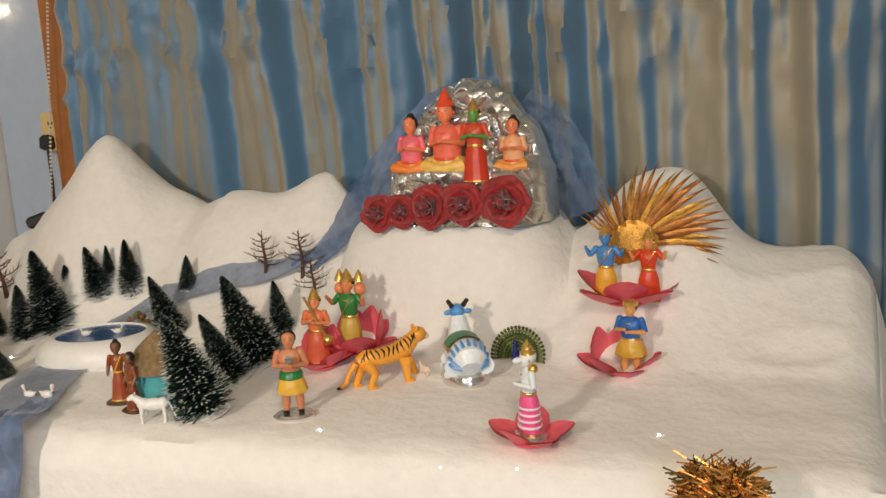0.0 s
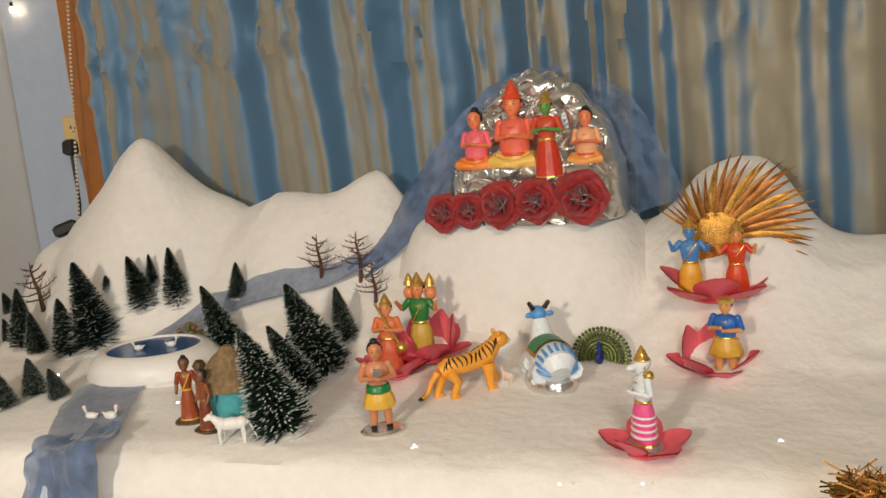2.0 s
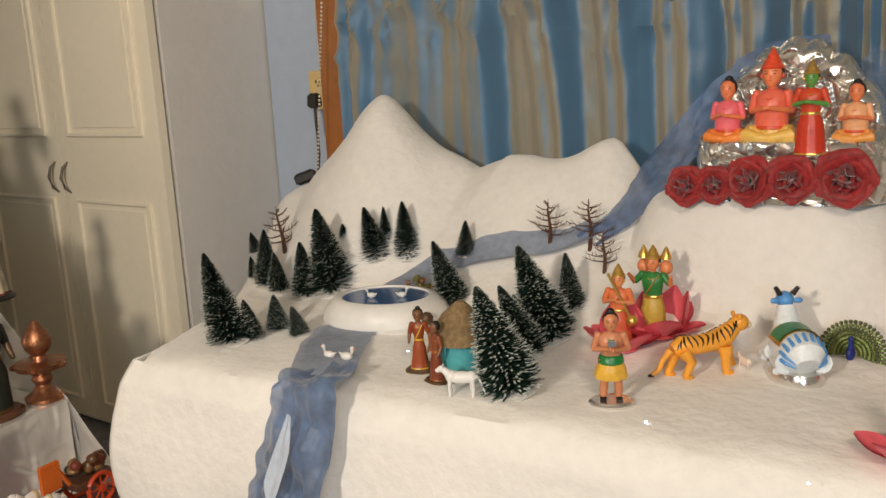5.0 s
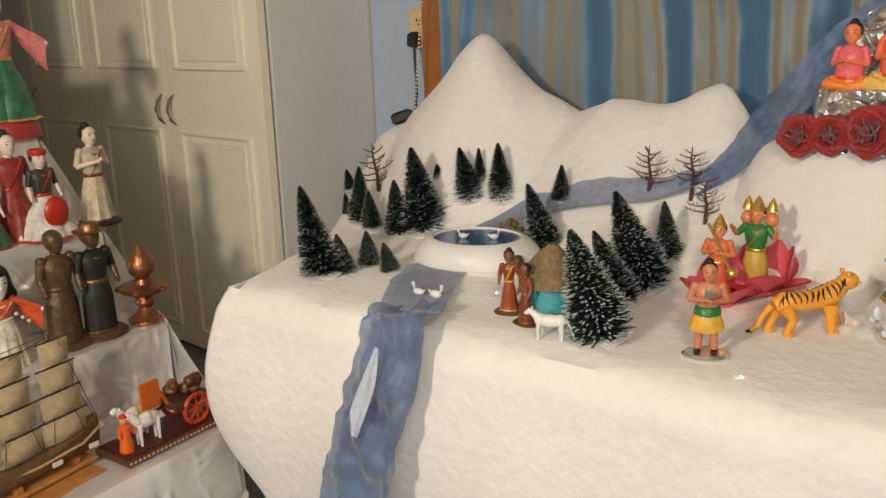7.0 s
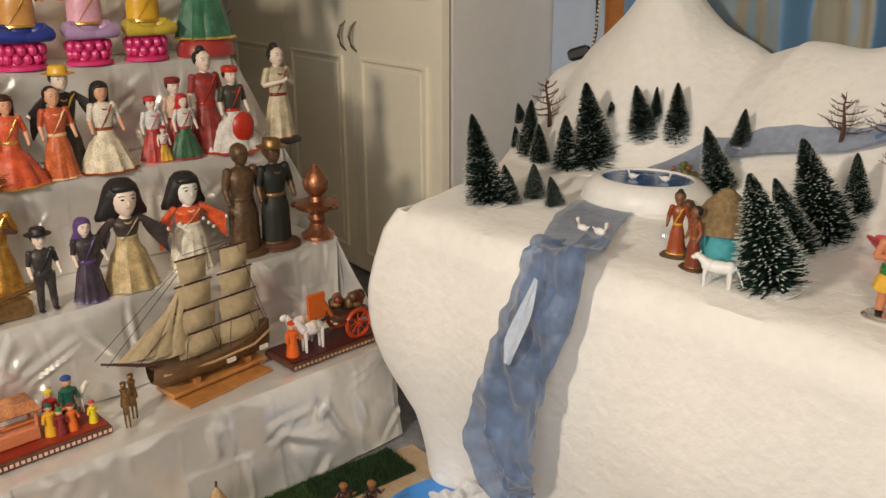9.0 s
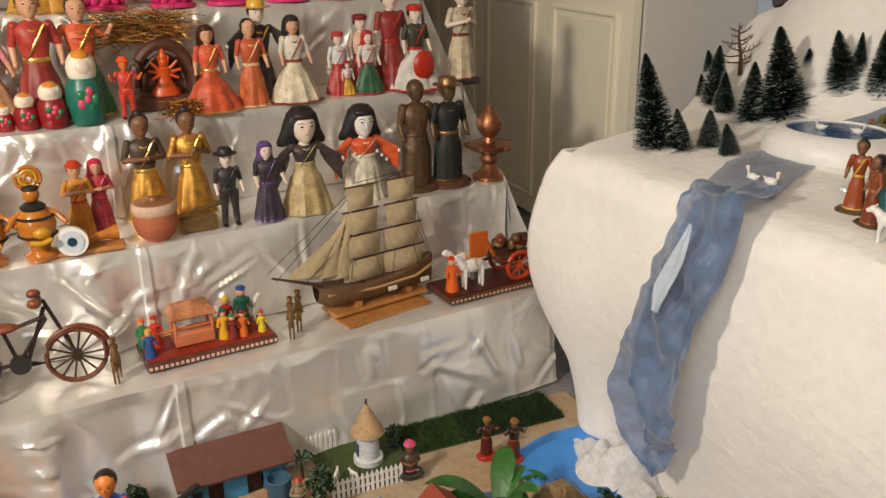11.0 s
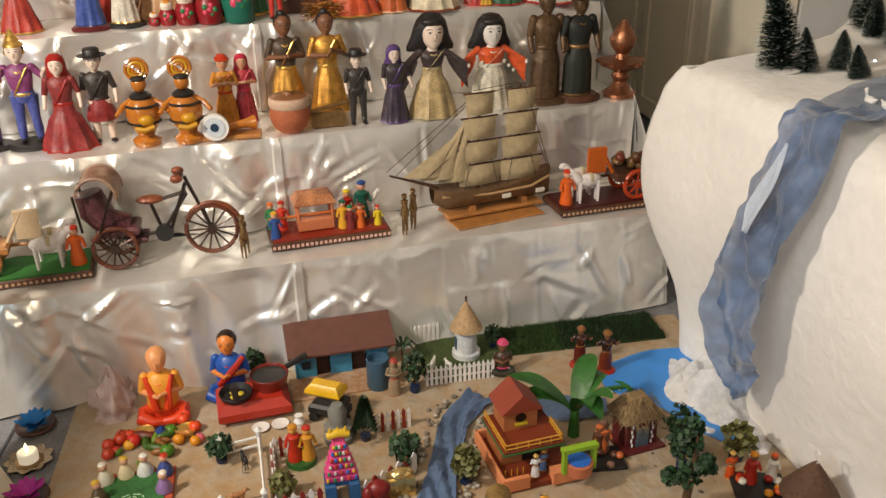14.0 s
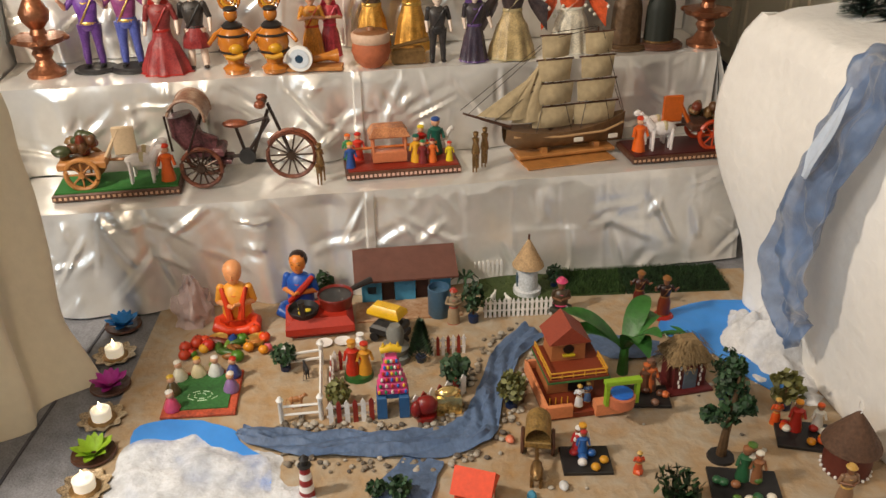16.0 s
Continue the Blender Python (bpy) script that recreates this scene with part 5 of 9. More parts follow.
duck(pose(-0.718, 2.20, 0.746, 0, 0, 185), 0.019, "small white toy duck on the chiffon pool", P("e0702a"))
duck(pose(-0.682, 2.205, 0.746, 0, 0, 5), 0.021, "white toy duck with an orange bill", P("e0702a"))
duck(pose(-0.80, 2.425, 0.792, 0, 0, 200), 0.016, "tiny white swan on the toy pond", P("d8d0c0"))
duck(pose(-0.745, 2.455, 0.792, 0, 0, 30), 0.016, "tiny white swan on the toy pond", P("d8d0c0"))
figure("villager_figure", pose(-0.545, 2.237, 0.738, 0, 0, 30), 0.104, six(BROWNSKIN, P("9a4a28"), P("8a4020"), HAIR, P("d0a030"), BRONZE), "brown-robed clay villager with a yellow sash", "figurine", skirt=0.16, hat="bun", base=0.06, plump=0.72)
figure("villager_figure", pose(-0.488, 2.204, 0.738, 0, 0, -20), 0.098, six(BROWNSKIN, P("7a3a20"), P("84482a"), HAIR, P("a0602a"), BRONZE), "brown clay villager standing by the hut", "figurine", skirt=0.15, base=0.06, hair=True, plump=0.72)
hut = thing("mud_hut", pose(-0.475, 2.262, 0.738) @ Matrix.Scale(1.22, 4), "small round turquoise hut with a straw roof", "toy hut")
bm = bmesh.new()
lathe(bm, [(0.034, 0), (0.034, 0.058)], (0, 0, 0), 0, 18)
part("wall", bm, P("4aa0a8", 0.6), hut, "turquoise round wall")
bm = bmesh.new()
lathe(bm, [(0.046, 0.05), (0.044, 0.058), (0.026, 0.084), (0.006, 0.102)], (0, 0, 0), 0, 22)
part("roof", bm, THATCH, hut, "straw roof")
bm = bmesh.new()
clump(bm, (-0.035, -0.01, 0), (0.02, 0.02, 0.03), 10)
part("shrub", bm, LEAFY, hut)
bm = bmesh.new()
for k in range(60):
    ball(bm, (random.gauss(0, 0.014), random.gauss(0, 0.012), abs(random.gauss(0.025, 0.016))), random.uniform(0.004, 0.01), k % 2, 7, 5, 0.2)
solid("mossy_rock", bm, [LEAFY, BROWNSKIN], pose(-0.752, 2.545, 0.752), "mossy brown rock beside the pond", "rock")
bm = bmesh.new()
ball(bm, (0, 0, 0.012), 0.0125, 0, 14, 9, 0.1)
solid("pine_cone", bm, BRONZE, pose(-0.660, 2.42, 0.755), "small dark brown seed ball on the pond rim", "seed ball")


def tinsel_ball(m, r, n, label, name="tinsel_garland"):
    rnd = random.Random(4)
    root = thing(name, m, label, "tinsel")
    bm = bmesh.new()
    for k in range(n):
        d = Vector((rnd.gauss(0, 1), rnd.gauss(0, 1), rnd.gauss(0, 0.8))).normalized()
        p = Vector((rnd.uniform(-0.6, 0.6) * r[0], rnd.uniform(-0.6, 0.6) * r[1], rnd.uniform(-0.6, 0.6) * r[2]))
        q = p + Vector((d.x * r[0], d.y * r[1], d.z * r[2])) * rnd.uniform(0.35, 0.6)
        s = d.orthogonal().normalized() * 0.0011
        e = (q - p).cross(s).normalized() * 0.002
        bm.faces.new((bm.verts.new(p - s), bm.verts.new(p + s), bm.verts.new(q + s + e), bm.verts.new(q - s + e))).material_index = 0 if rnd.random() < 0.75 else 1
    part("tinsel_strand", bm, [TINSEL, mat("green_foil", (0.16, 0.14, 0.03), 0.25, 0.9)], root, smooth=False)
    return root


tinsel_ball(pose(0.458, 2.092, 0.762), (0.056, 0.045, 0.042), 1500, "copper and green tinsel garland at the table's edge")
for k, (x, y) in enumerate(((-0.13, 2.20), (-0.99, 2.40), (0.20, 2.14), (0.36, 2.30), (0.10, 2.12), (-0.62, 2.30))):
    bm = bmesh.new()
    ball(bm, (0, 0, 0.002), (0.0016, 0.0016, 0.0016), 0, 10, 6)
    solid("led_bead", bm, LED, pose(x, y, snow_height(x, y) + 0.0), "tiny white LED glowing in the snow", "light bead", "snow lights")

for ob in set(bpy.data.objects) - ROOM:
    if ob.parent is None:
        ob.matrix_basis = GROW @ ob.matrix_basis
for k, p in enumerate(((-1.87, 3.30, 1.609), (-1.985, 2.825, 1.609))):
    bulb = thing("string_bulb", pose(*p), "small glowing warm bulb on the wall", "bulb", "string bulbs")
    bm = bmesh.new()
    ball(bm, (0, 0, 0), (0.007, 0.007, 0.010), 0, 10, 6)
    part("bulb", bm, WARMLED, bulb)
    bm = bmesh.new()
    lathe(bm, [(0.004, 0), (0.005, 0.004), (0.005, 0.014), (0.003, 0.016)], (0, 0, 0.008), 0, 8)
    part("socket", bm, BLACK, bulb)


def foam():
    """Loose cotton heaped at the foot of the fall and drawn out thinly over the water."""
    bm = bmesh.new()
    for layer in range(3):
        rows = []
        for j in range(64):
            row = []
            for i in range(48):
                x, y = -1.20 + 0.44 * j / 63, 2.03 + 0.24 * i / 47
                d = math.hypot((x + 0.97) / 0.17, (y - 2.19 - 0.12 * (x + 0.98)) / 0.105) + 0.55 * noise.noise((x * 13, y * 13, 3)) + 0.3 * noise.noise((x * 30, y * 30, 8))
                z = (0.018 + 0.034 * layer) * smooth(1.1, 0.0, d) * (0.8 + 0.6 * noise.noise((x * 13, y * 13, 6 + layer))) + 0.003 * noise.noise((x * 60, y * 60, 1))
                row.append((x, y, z - 0.003))
            rows.append(row)
        sheet(bm, rows)
    solid("cotton_foam", bm, FLUFF, pose(0, 0, 0), "fluffy white cotton foam at the foot of the waterfall", "cotton", kind="stuff")


foam()

# ---- stepped doll display ----
SD = Matrix.Translation((-1.315, 1.25, 0)) @ pose(0, 0, 0, 0, 0, 90 + 6.5)     # local: x runs along the steps, y goes back, z up
STEP_Y = [0.0, 0.226, 0.463, 0.70, 0.935, 1.17]
STEP_Z = [0.0, 0.262, 0.49, 0.718, 0.95, 1.18]
END_L, END_R = -0.80, 1.02


def on_step(x, y):
    """Step coordinates of a place on the floor plan."""
    v = SD.inverted() @ Vector((x, y, 0))
    return v.x, v.y


def steps():
    root = thing("display_steps", SD, "stepped doll stand covered in creased cream satin", "display stand", kind="structure")
    xs = [END_L + (END_R - END_L) * i / 440 for i in range(441)]
    rc = random.Random(17)

    def creases(k):
        """Short straight creases: middle, direction, half length, width, height."""
        out_ = []
        for _ in range(58):
            x = rc.uniform(END_L, END_R)
            a = rc.choice((rc.gauss(1.57, 0.25), rc.gauss(0.6, 0.3), rc.gauss(2.4, 0.3)))
            out_.append((x, rc.uniform(STEP_Z[k], STEP_Z[k + 1]), math.cos(a), math.sin(a), rc.uniform(0.025, 0.10), rc.uniform(0.006, 0.013), rc.uniform(0.004, 0.010)))
        return out_

    for k in range(5):
        y0, z0, z1, y1 = STEP_Y[k], STEP_Z[k], STEP_Z[k + 1], STEP_Y[k + 1]
        lines = creases(k)
        bm = bmesh.new()
        rows = []
        for j in range(41):
            f = j / 40
            row = []
            for x in xs:
                z = z0 + (z1 - z0) * f
                loose = smooth(0.10, 0.02, x)
                # loose part: gathered pleats and slanting pulls
                pl = 46 * x + 2.0 * math.sin(4.3 * x + k) + 1.6 * noise.noise((x * 2.5, z * 3, k)) + 5 * z
                pleat = 0.015 * (0.5 + 0.5 * math.sin(pl)) * (1.1 - 0.5 * f) + 0.010 * math.sin(0.43 * pl + 1.3 * k)
                pull = 0.0
                for cx, cz, ca, sa, hl, wd, ht in lines:
                    if abs(x - cx) < hl + 0.03:
                        al, ac = (x - cx) * ca + (z - cz) * sa, (z - cz) * ca - (x - cx) * sa
                        if abs(al) < hl:
                            pull += ht * (1 - (al / hl) ** 2) * (math.exp(-(ac / wd) ** 2) - 0.6 * math.exp(-((ac - 1.6 * wd) / wd) ** 2))
                # flat part: squares left by the folded cloth, each a little tilted
                gx, gz = (x - 0.06) / 0.118, (z - z0) / 0.118
                ix, iz = math.floor(gx), math.floor(gz)
                cu, cv = gx - ix, gz - iz
                tilt = noise.cell((ix + 0.5, iz + 0.5, k + 0.5)), noise.cell((ix + 7.5, iz + 3.5, k + 0.5))
                square = 0.012 * tilt[0] * (cu - 0.5) * math.sin(math.pi * cu) + 0.010 * tilt[1] * (cv - 0.5) * math.sin(math.pi * cv) + 0.0022 * math.sin(math.pi * cu) * math.sin(math.pi * cv)
                line = 0.0016 * (math.exp(-(min(cu, 1 - cu) / 0.06) ** 2) + math.exp(-(min(cv, 1 - cv) / 0.06) ** 2))
                soft = 0.020 * noise.noise((x * 4.5 + k * 3, z * 4, 1.5)) + 0.006 * noise.noise((x * 12 + z * 5, z * 7 - x * 4, k))
                out = 0.006 + soft * (0.6 + 0.4 * loose) + loose * (pleat - 0.006) + pull * (0.7 + 0.3 * loose) + (1 - loose) * (square + line)
                if abs(x - 0.06) < 0.012:
                    out += 0.008
                edge = 0.010 * (1 - math.cos(min(1, (1 - f) / 0.08) * math.pi / 2))
                row.append((x, y0 - out * min(1, (1 - f) * 6 + 0.15) + 0.010 * (1 if f > 0.985 else 0) + (-0.03 * (1 - f) ** 2 if k == 0 else 0) - edge * 0.2, max(0.001, z - (0.004 if f > 0.98 else 0))))
            rows.append(row)
        for j in range(1, 8):
            f = j / 7
            rows.append([(x, y0 + 0.012 + (y1 - y0 - 0.010) * f, z1 + 0.003 * noise.noise((x * 9, f * 3 + k, 7)) + 0.003 * abs(noise.noise((x * 21, f * 4, k))) - 0.003) for x in xs])
        sheet(bm, rows)
        part("satin_step", bm, SATIN, root)
    # ends: each step closed by a hanging end of cloth
    for ex, sg in ((END_L, -1), (END_R, 1)):
        for k in range(5):
            bm = bmesh.new()
            rows = []
            for j in range(13):
                z = STEP_Z[k + 1] * (1 - j / 12)
                rows.append([(ex + sg * (0.004 + 0.028 * (j / 12) * abs(math.sin(19 * f * 0.24 + 2.1 * k)) + 0.01 * noise.noise((f * 8, z * 7, k))), STEP_Y[k] - 0.008 + (STEP_Y[k + 1] - STEP_Y[k] + 0.008) * f, max(0.001, z - 0.002)) for f in [i / 12 for i in range(13)]])
            sheet(bm, rows)
            part("satin_end", bm, SATIN, root)
        # the end cloth is drawn taut from nose to nose
        for k in range(1, 5):
            bm = bmesh.new()
            rows = []
            for i in range(13):
                f = i / 12
                y = STEP_Y[k - 1] + (STEP_Y[k] - STEP_Y[k - 1]) * f
                top = STEP_Z[k] + (STEP_Z[k + 1] - STEP_Z[k]) * f ** 1.15
                rows.append([(ex + sg * (0.006 + 0.012 * math.sin(math.pi * g) * f + 0.006 * noise.noise((y * 9, g * 3, k))), y, STEP_Z[k] - 0.006 + (top - STEP_Z[k] + 0.006) * g) for g in [j / 6 for j in range(7)]])
            sheet(bm, rows)
            part("taut_end", bm, SATIN, root)
    bm = bmesh.new()
    rows = []
    for j in range(20):
        z = 1.17 + 1.1 * j / 19
        rows.append([(END_L + (END_R - END_L) * i / 120, 1.15 - 0.02 * abs(math.sin(i * 0.4 + noise.noise((i * 0.1, z * 3, 1)))), z) for i in range(121)])
    sheet(bm, rows)
    part("back_cloth", bm, SATIN, root)


steps()
FACE = 96.5


def at_step(x, y, k, turn=0.0):
    """A pose on the tread k, facing out, kept on the tread."""
    u, v = on_step(x, y)
    v = min(max(v, STEP_Y[k - 1] + 0.03), STEP_Y[k] - 0.035)
    p = SD @ Vector((u, v, 0))
    return pose(p.x, p.y, STEP_Z[k] - 0.002, 0, 0, FACE + turn)


D = lambda *a, **k: figure("costume_doll", *a, **k)
# second step
D(at_step(-1.60, 0.634, 2), 0.225, six(SKIN, P("4a1a72"), P("5a2488"), HAIR, GOLD, BLACK), "dancer doll in purple and gold with a tall crown", "doll", "legs", skirt=0.1, hat="crown", arms="up", base=0.05)
D(at_step(-1.60, 0.727, 2), 0.235, six(PALE, P("3a4a9a"), P("7a2a6a"), HAIR, GOLD, BLACK), "dancer doll in blue and purple with a gold crown", "doll", "legs", skirt=0.1, hat="crown", arms="up", base=0.05)
D(at_step(-1.575, 0.815, 2), 0.215, six(PALE, P("8a1420"), P("7a101c"), P("3a1a10"), P("9a2018"), BLACK), "doll in a long dark red dress", "doll", skirt=0.30, hat="scarf")
D(at_step(-1.60, 0.89, 2), 0.215, six(PALE, P("8a1520"), P("16161c"), P("2a1a12"), BLACK, BLACK), "boy doll with black hat and jacket, red breeches", "doll", "legs", skirt=0.24, hat="brim")


def wooden_drummer(m, label):
    bm = bmesh.new()
    lathe(bm, [(0.030, 0), (0.034, 0.012), (0.020, 0.022), (0.022, 0.030)], (0, 0, 0), 0, 18)
    lathe(bm, [(0.020, 0.028), (0.034, 0.05), (0.040, 0.075), (0.035, 0.098), (0.022, 0.11), (0.018, 0.118)], (0, 0, 0), 0, 20)
    for z in (0.052, 0.092):
        lathe(bm, [(0.037, z), (0.0405, z + 0.003), (0.037, z + 0.006)], (0, 0, 0), 1, 20)
    lathe(bm, [(0.024, 0.110), (0.026, 0.116), (0.016, 0.124)], (0, 0, 0), 1, 16)
    ball(bm, (0, 0, 0.142), (0.017, 0.017, 0.019), 0, 14, 9)
    ball(bm, (0, 0, 0.155), (0.0185, 0.018, 0.008), 1, 14, 6)
    rows = [(0.023, -0.006), (0.025, 0), (0.023, 0.006)]
    for r in (0.024, 0.016, 0.008):
        tube(bm, [(r * math.cos(a), -0.001 * r, 0.176 + r * math.sin(a)) for a in [math.tau * i / 18 for i in range(19)]], 0.0042, 0 if r != 0.016 else 2, 6)
    for s in (-1, 1):
        tube(bm, [(s * 0.022, 0, 0.105), (s * 0.043, -0.006, 0.094), (s * 0.058, -0.024, 0.078)], [0.008, 0.007, 0.005], 0, 8)
    ball(bm, (0.006, -0.037, 0.066), (0.018, 0.012, 0.013), 2, 10, 6)
    tube(bm, [(-0.02, -0.044, 0.05), (0.0, -0.047, 0.046), (0.022, -0.044, 0.052)], 0.006, 2, 7)
    solid("wooden_drummer", bm, [mat("amber_lacquer", (0.50, 0.17, 0.02), 0.22, 0, 60, 0.25, 0.05, coat=0.6), BLACK, P("c8921e")], m, label, "wooden doll", "turned drummers")


wooden_drummer(at_step(-1.555, 0.99, 2), "turned amber wooden drummer with round head-dress")
wooden_drummer(at_step(-1.555, 1.085, 2), "turned amber wooden drummer with round head-dress")
D(at_step(-1.665, 1.172, 2), 0.175, six(SKIN, P("c8801a"), P("d08a20"), HAIR, P("c03a1a"), GOLD), "small groom doll in gold coat and red turban", "doll", skirt=0.17, hat="turban", arms="fold")
D(at_step(-1.69, 1.216, 2), 0.17, six(SKIN, P("9a1c30"), P("b02a3a"), HAIR, P("c03048"), GOLD), "small bride doll in a red and pink saree", "doll", skirt=0.17, hat="scarf", arms="fold")
reel = thing("toy_sitar", at_step(-1.56, 1.175, 2), "orange wooden board with toy horn and white disc", "toy instrument")
bm = bmesh.new()
box(bm, (0.0, 0.0, 0.005), (0.155, 0.05, 0.01), rz=-8, bev=0.002)
part("board", bm, WOODY, reel)
bm = bmesh.new()
tube(bm, [(-0.03, -0.01, 0.022), (0.04, 0, 0.03), (0.066, 0.004, 0.03)], [0.009, 0.010, 0.018], 0, 10)
part("horn", bm, mat("amber_lacquer", (0.5, 0.17, 0.02)), reel)
bm = bmesh.new()
tube(bm, [(-0.030, -0.034, 0.036), (-0.028, -0.024, 0.036)], [0.032, 0.032], 0, 26)
tube(bm, [(-0.0305, -0.0365, 0.036), (-0.030, -0.034, 0.036)], [0.010, 0.010], 1, 16)
tube(bm, [(-0.0303, -0.0352, 0.036), (-0.030, -0.034, 0.036)], [0.024, 0.024], 2, 20)
part("disc", bm, [WHITE, P("203a50"), P("c8d0d8")], reel, "white disc with a dark hub")
pot = thing("clay_drum", at_step(-1.565, 1.326, 2), "round brown clay pot drum with a patterned band", "pot")
bm = bmesh.new()
lathe(bm, [(0.026, 0), (0.042, 0.016), (0.050, 0.04), (0.046, 0.062)], (0, 0, 0), 0, 24)
part("bowl", bm, TERRA, pot)
bm = bmesh.new()
lathe(bm, [(0.047, 0.062), (0.050, 0.068), (0.049, 0.082), (0.045, 0.086)], (0, 0, 0), 0, 24)
part("band", bm, P("c8a890", 0.6), pot, "pale patterned band")
bm = bmesh.new()
lathe(bm, [(0.044, 0.086), (0.040, 0.089), (0.012, 0.091), (0.008, 0.098)], (0, 0, 0), 0, 20)
part("lid", bm, P("8a5a38"), pot)
for y, nm in ((1.325, "a dark veil"), (1.43, "a gold shawl")):
    D(at_step(-1.73, y, 2), 0.255, six(BROWNSKIN, GLITTER, GLITTER if y > 1.4 else P("3a2616"), HAIR, GOLD, BLACK), "dark-faced doll in a gold brocade gown and %s" % nm, "doll", skirt=0.2, hat="bun", arms="fold")
halo = tinsel_ball(at_step(-1.76, 1.43, 2) @ pose(0, 0.02, 0.25), (0.06, 0.012, 0.03), 260, "gold tinsel wreath behind the gold-gowned dolls", "tinsel_wreath")
bm = bmesh.new()
box(bm, (0, 0, 0.02), (0.085, 0.04, 0.04), bev=0.006)
tube(bm, [(-0.05, -0.02, 0.045), (0.06, -0.005, 0.06)], [0.004, 0.006], 0, 7)
solid("wooden_casket", bm, BRASS, at_step(-1.60, 1.415, 2), "small brass-bound wooden casket", "casket")
D(at_step(-1.585, 1.494, 2), 0.182, six(PALE, P("14141c"), P("16161e"), HAIR, BLACK, BLACK), "man doll in black suit and brimmed hat", "doll", "legs", skirt=0.1, hat="brim")
D(at_step(-1.585, 1.589, 2), 0.188, six(PALE, P("2a1c38"), P("1c1626"), HAIR, P("5a4078"), BLACK), "woman doll in black and violet dress with bonnet", "doll", skirt=0.2, hat="scarf")
D(at_step(-1.64, 1.686, 2), 0.25, six(PALE, P("b8a070"), P("2a1c24"), HAIR, P("a89870"), BLACK), "samurai-style doll in pale pleated skirt and dark jacket", "doll", skirt=0.26, hat="bob", arms="wide")
D(at_step(-1.68, 1.847, 2), 0.235, six(mat("white_face", (0.8, 0.76, 0.7), 0.4), P("d8d0bc"), P("d8521c"), HAIR, P("d8d4c4"), BLACK), "Japanese doll in a bright orange kimono with wide sleeves", "doll", skirt=0.24, hat="bob", arms="wide", plump=1.3,
  extra=lambda bm, H, b, w0, neck, hz, hr: [ball(bm, (s * (0.13 + 0.05 * q) * H, -0.085 * H - 0.01 * H * q, neck - (0.16 + 0.05 * q) * H), (0.022 * H, 0.012 * H, 0.022 * H), 4, 7, 5) for s in (-1, 1) for q in range(3)])
D(at_step(-1.70, 2.0, 2), 0.275, six(BRONZE, BRONZE, BRONZE, BRONZE, BRONZE, BRONZE), "dark bronze statue of a robed monk", "statue", skirt=0.15, base=0.05, hair=False)
D(at_step(-1.70, 2.09, 2), 0.265, six(BRONZE, P("20241c", 0.6), P("1c1f1a", 0.6), BRONZE, BRASS, DARKWOOD), "dark carved figure in a brimmed hat on a wood base", "statue", skirt=0.14, hat="brim", base=0.06)


def oil_lamp(m, label):
    root = thing("oil_lamp", m, label, "lamp")
    bm = bmesh.new()
    lathe(bm, [(0.045, 0), (0.046, 0.01), (0.028, 0.022), (0.018, 0.04), (0.026, 0.055), (0.02, 0.066), (0.04, 0.078)], (0, 0, 0), 0, 20)
    part("foot", bm, COPPER, root)
    bm = bmesh.new()
    lathe(bm, [(0.03, 0.076), (0.058, 0.084), (0.062, 0.097), (0.05, 0.098), (0.03, 0.102)], (0, 0, 0), 0, 20)
    part("oil_tray", bm, COPPER, root)
    for k in range(5):
        a = math.tau * k / 5
        bm = bmesh.new()
        ball(bm, (0.058 * math.cos(a), 0.058 * math.sin(a), 0.092), (0.013, 0.013, 0.008), 0, 9, 5)
        part("spout", bm, COPPER, root)
    bm = bmesh.new()
    lathe(bm, [(0.022, 0.098), (0.016, 0.115), (0.032, 0.135), (0.036, 0.155), (0.022, 0.18), (0.006, 0.203)], (0, 0, 0), 0, 18)
    part("finial", bm, COPPER, root)


oil_lamp(at_step(-1.705, 2.215, 2), "dark copper oil lamp with a flame-shaped finial")
oil_lamp(at_step(-1.57, 0.52, 2), "dark copper oil lamp at the end of the step")

# third step
NEST = [(1.013, 0.034, 0.03), (1.046, 0.062, 0.042), (1.092, 0.085, 0.056), (1.148, 0.105, 0.068), (1.222, 0.172, 0.088)]
for k, (y, h, w) in enumerate(NEST):
    bm = bmesh.new()
    r = w / 2
    lathe(bm, [(0.75 * r, 0), (0.85 * r, 0.04 * h), (r, 0.28 * h), (0.95 * r, 0.48 * h), (0.72 * r, 0.62 * h)], (0, 0, 0), 0, 18)
    ball(bm, (0, 0, 0.74 * h), (0.76 * r, 0.76 * r, 0.25 * h), 1, 16, 9)
    ball(bm, (0, -0.22 * r, 0.76 * h), (0.55 * r, 0.6 * r, 0.16 * h), 2, 14, 8)
    ball(bm, (0, -0.1 * r, 0.9 * h), (0.5 * r, 0.55 * r, 0.09 * h), 3, 12, 6)
    for q in range(5):
        ball(bm, (0.38 * r * math.cos(q * 1.26), -0.86 * r, 0.36 * h + 0.10 * h * math.sin(q * 1.26)), (0.22 * r, 0.14 * r, 0.07 * h), 4 if q % 2 else 5, 8, 5)
    ball(bm, (0, -0.92 * r, 0.36 * h), (0.2 * r, 0.12 * r, 0.06 * h), 4, 8, 5)
    solid("nesting_doll", bm, [P("1f6a5a") if k == 4 else P("8a1c22"), P("e8e0cc"), PALE, P("d88a2a"), P("d84a68"), P("2a7a4a")], at_step(-1.80, y, 3), "painted wooden nesting doll with flowers and white scarf", "nesting doll", "nesting dolls in a row")
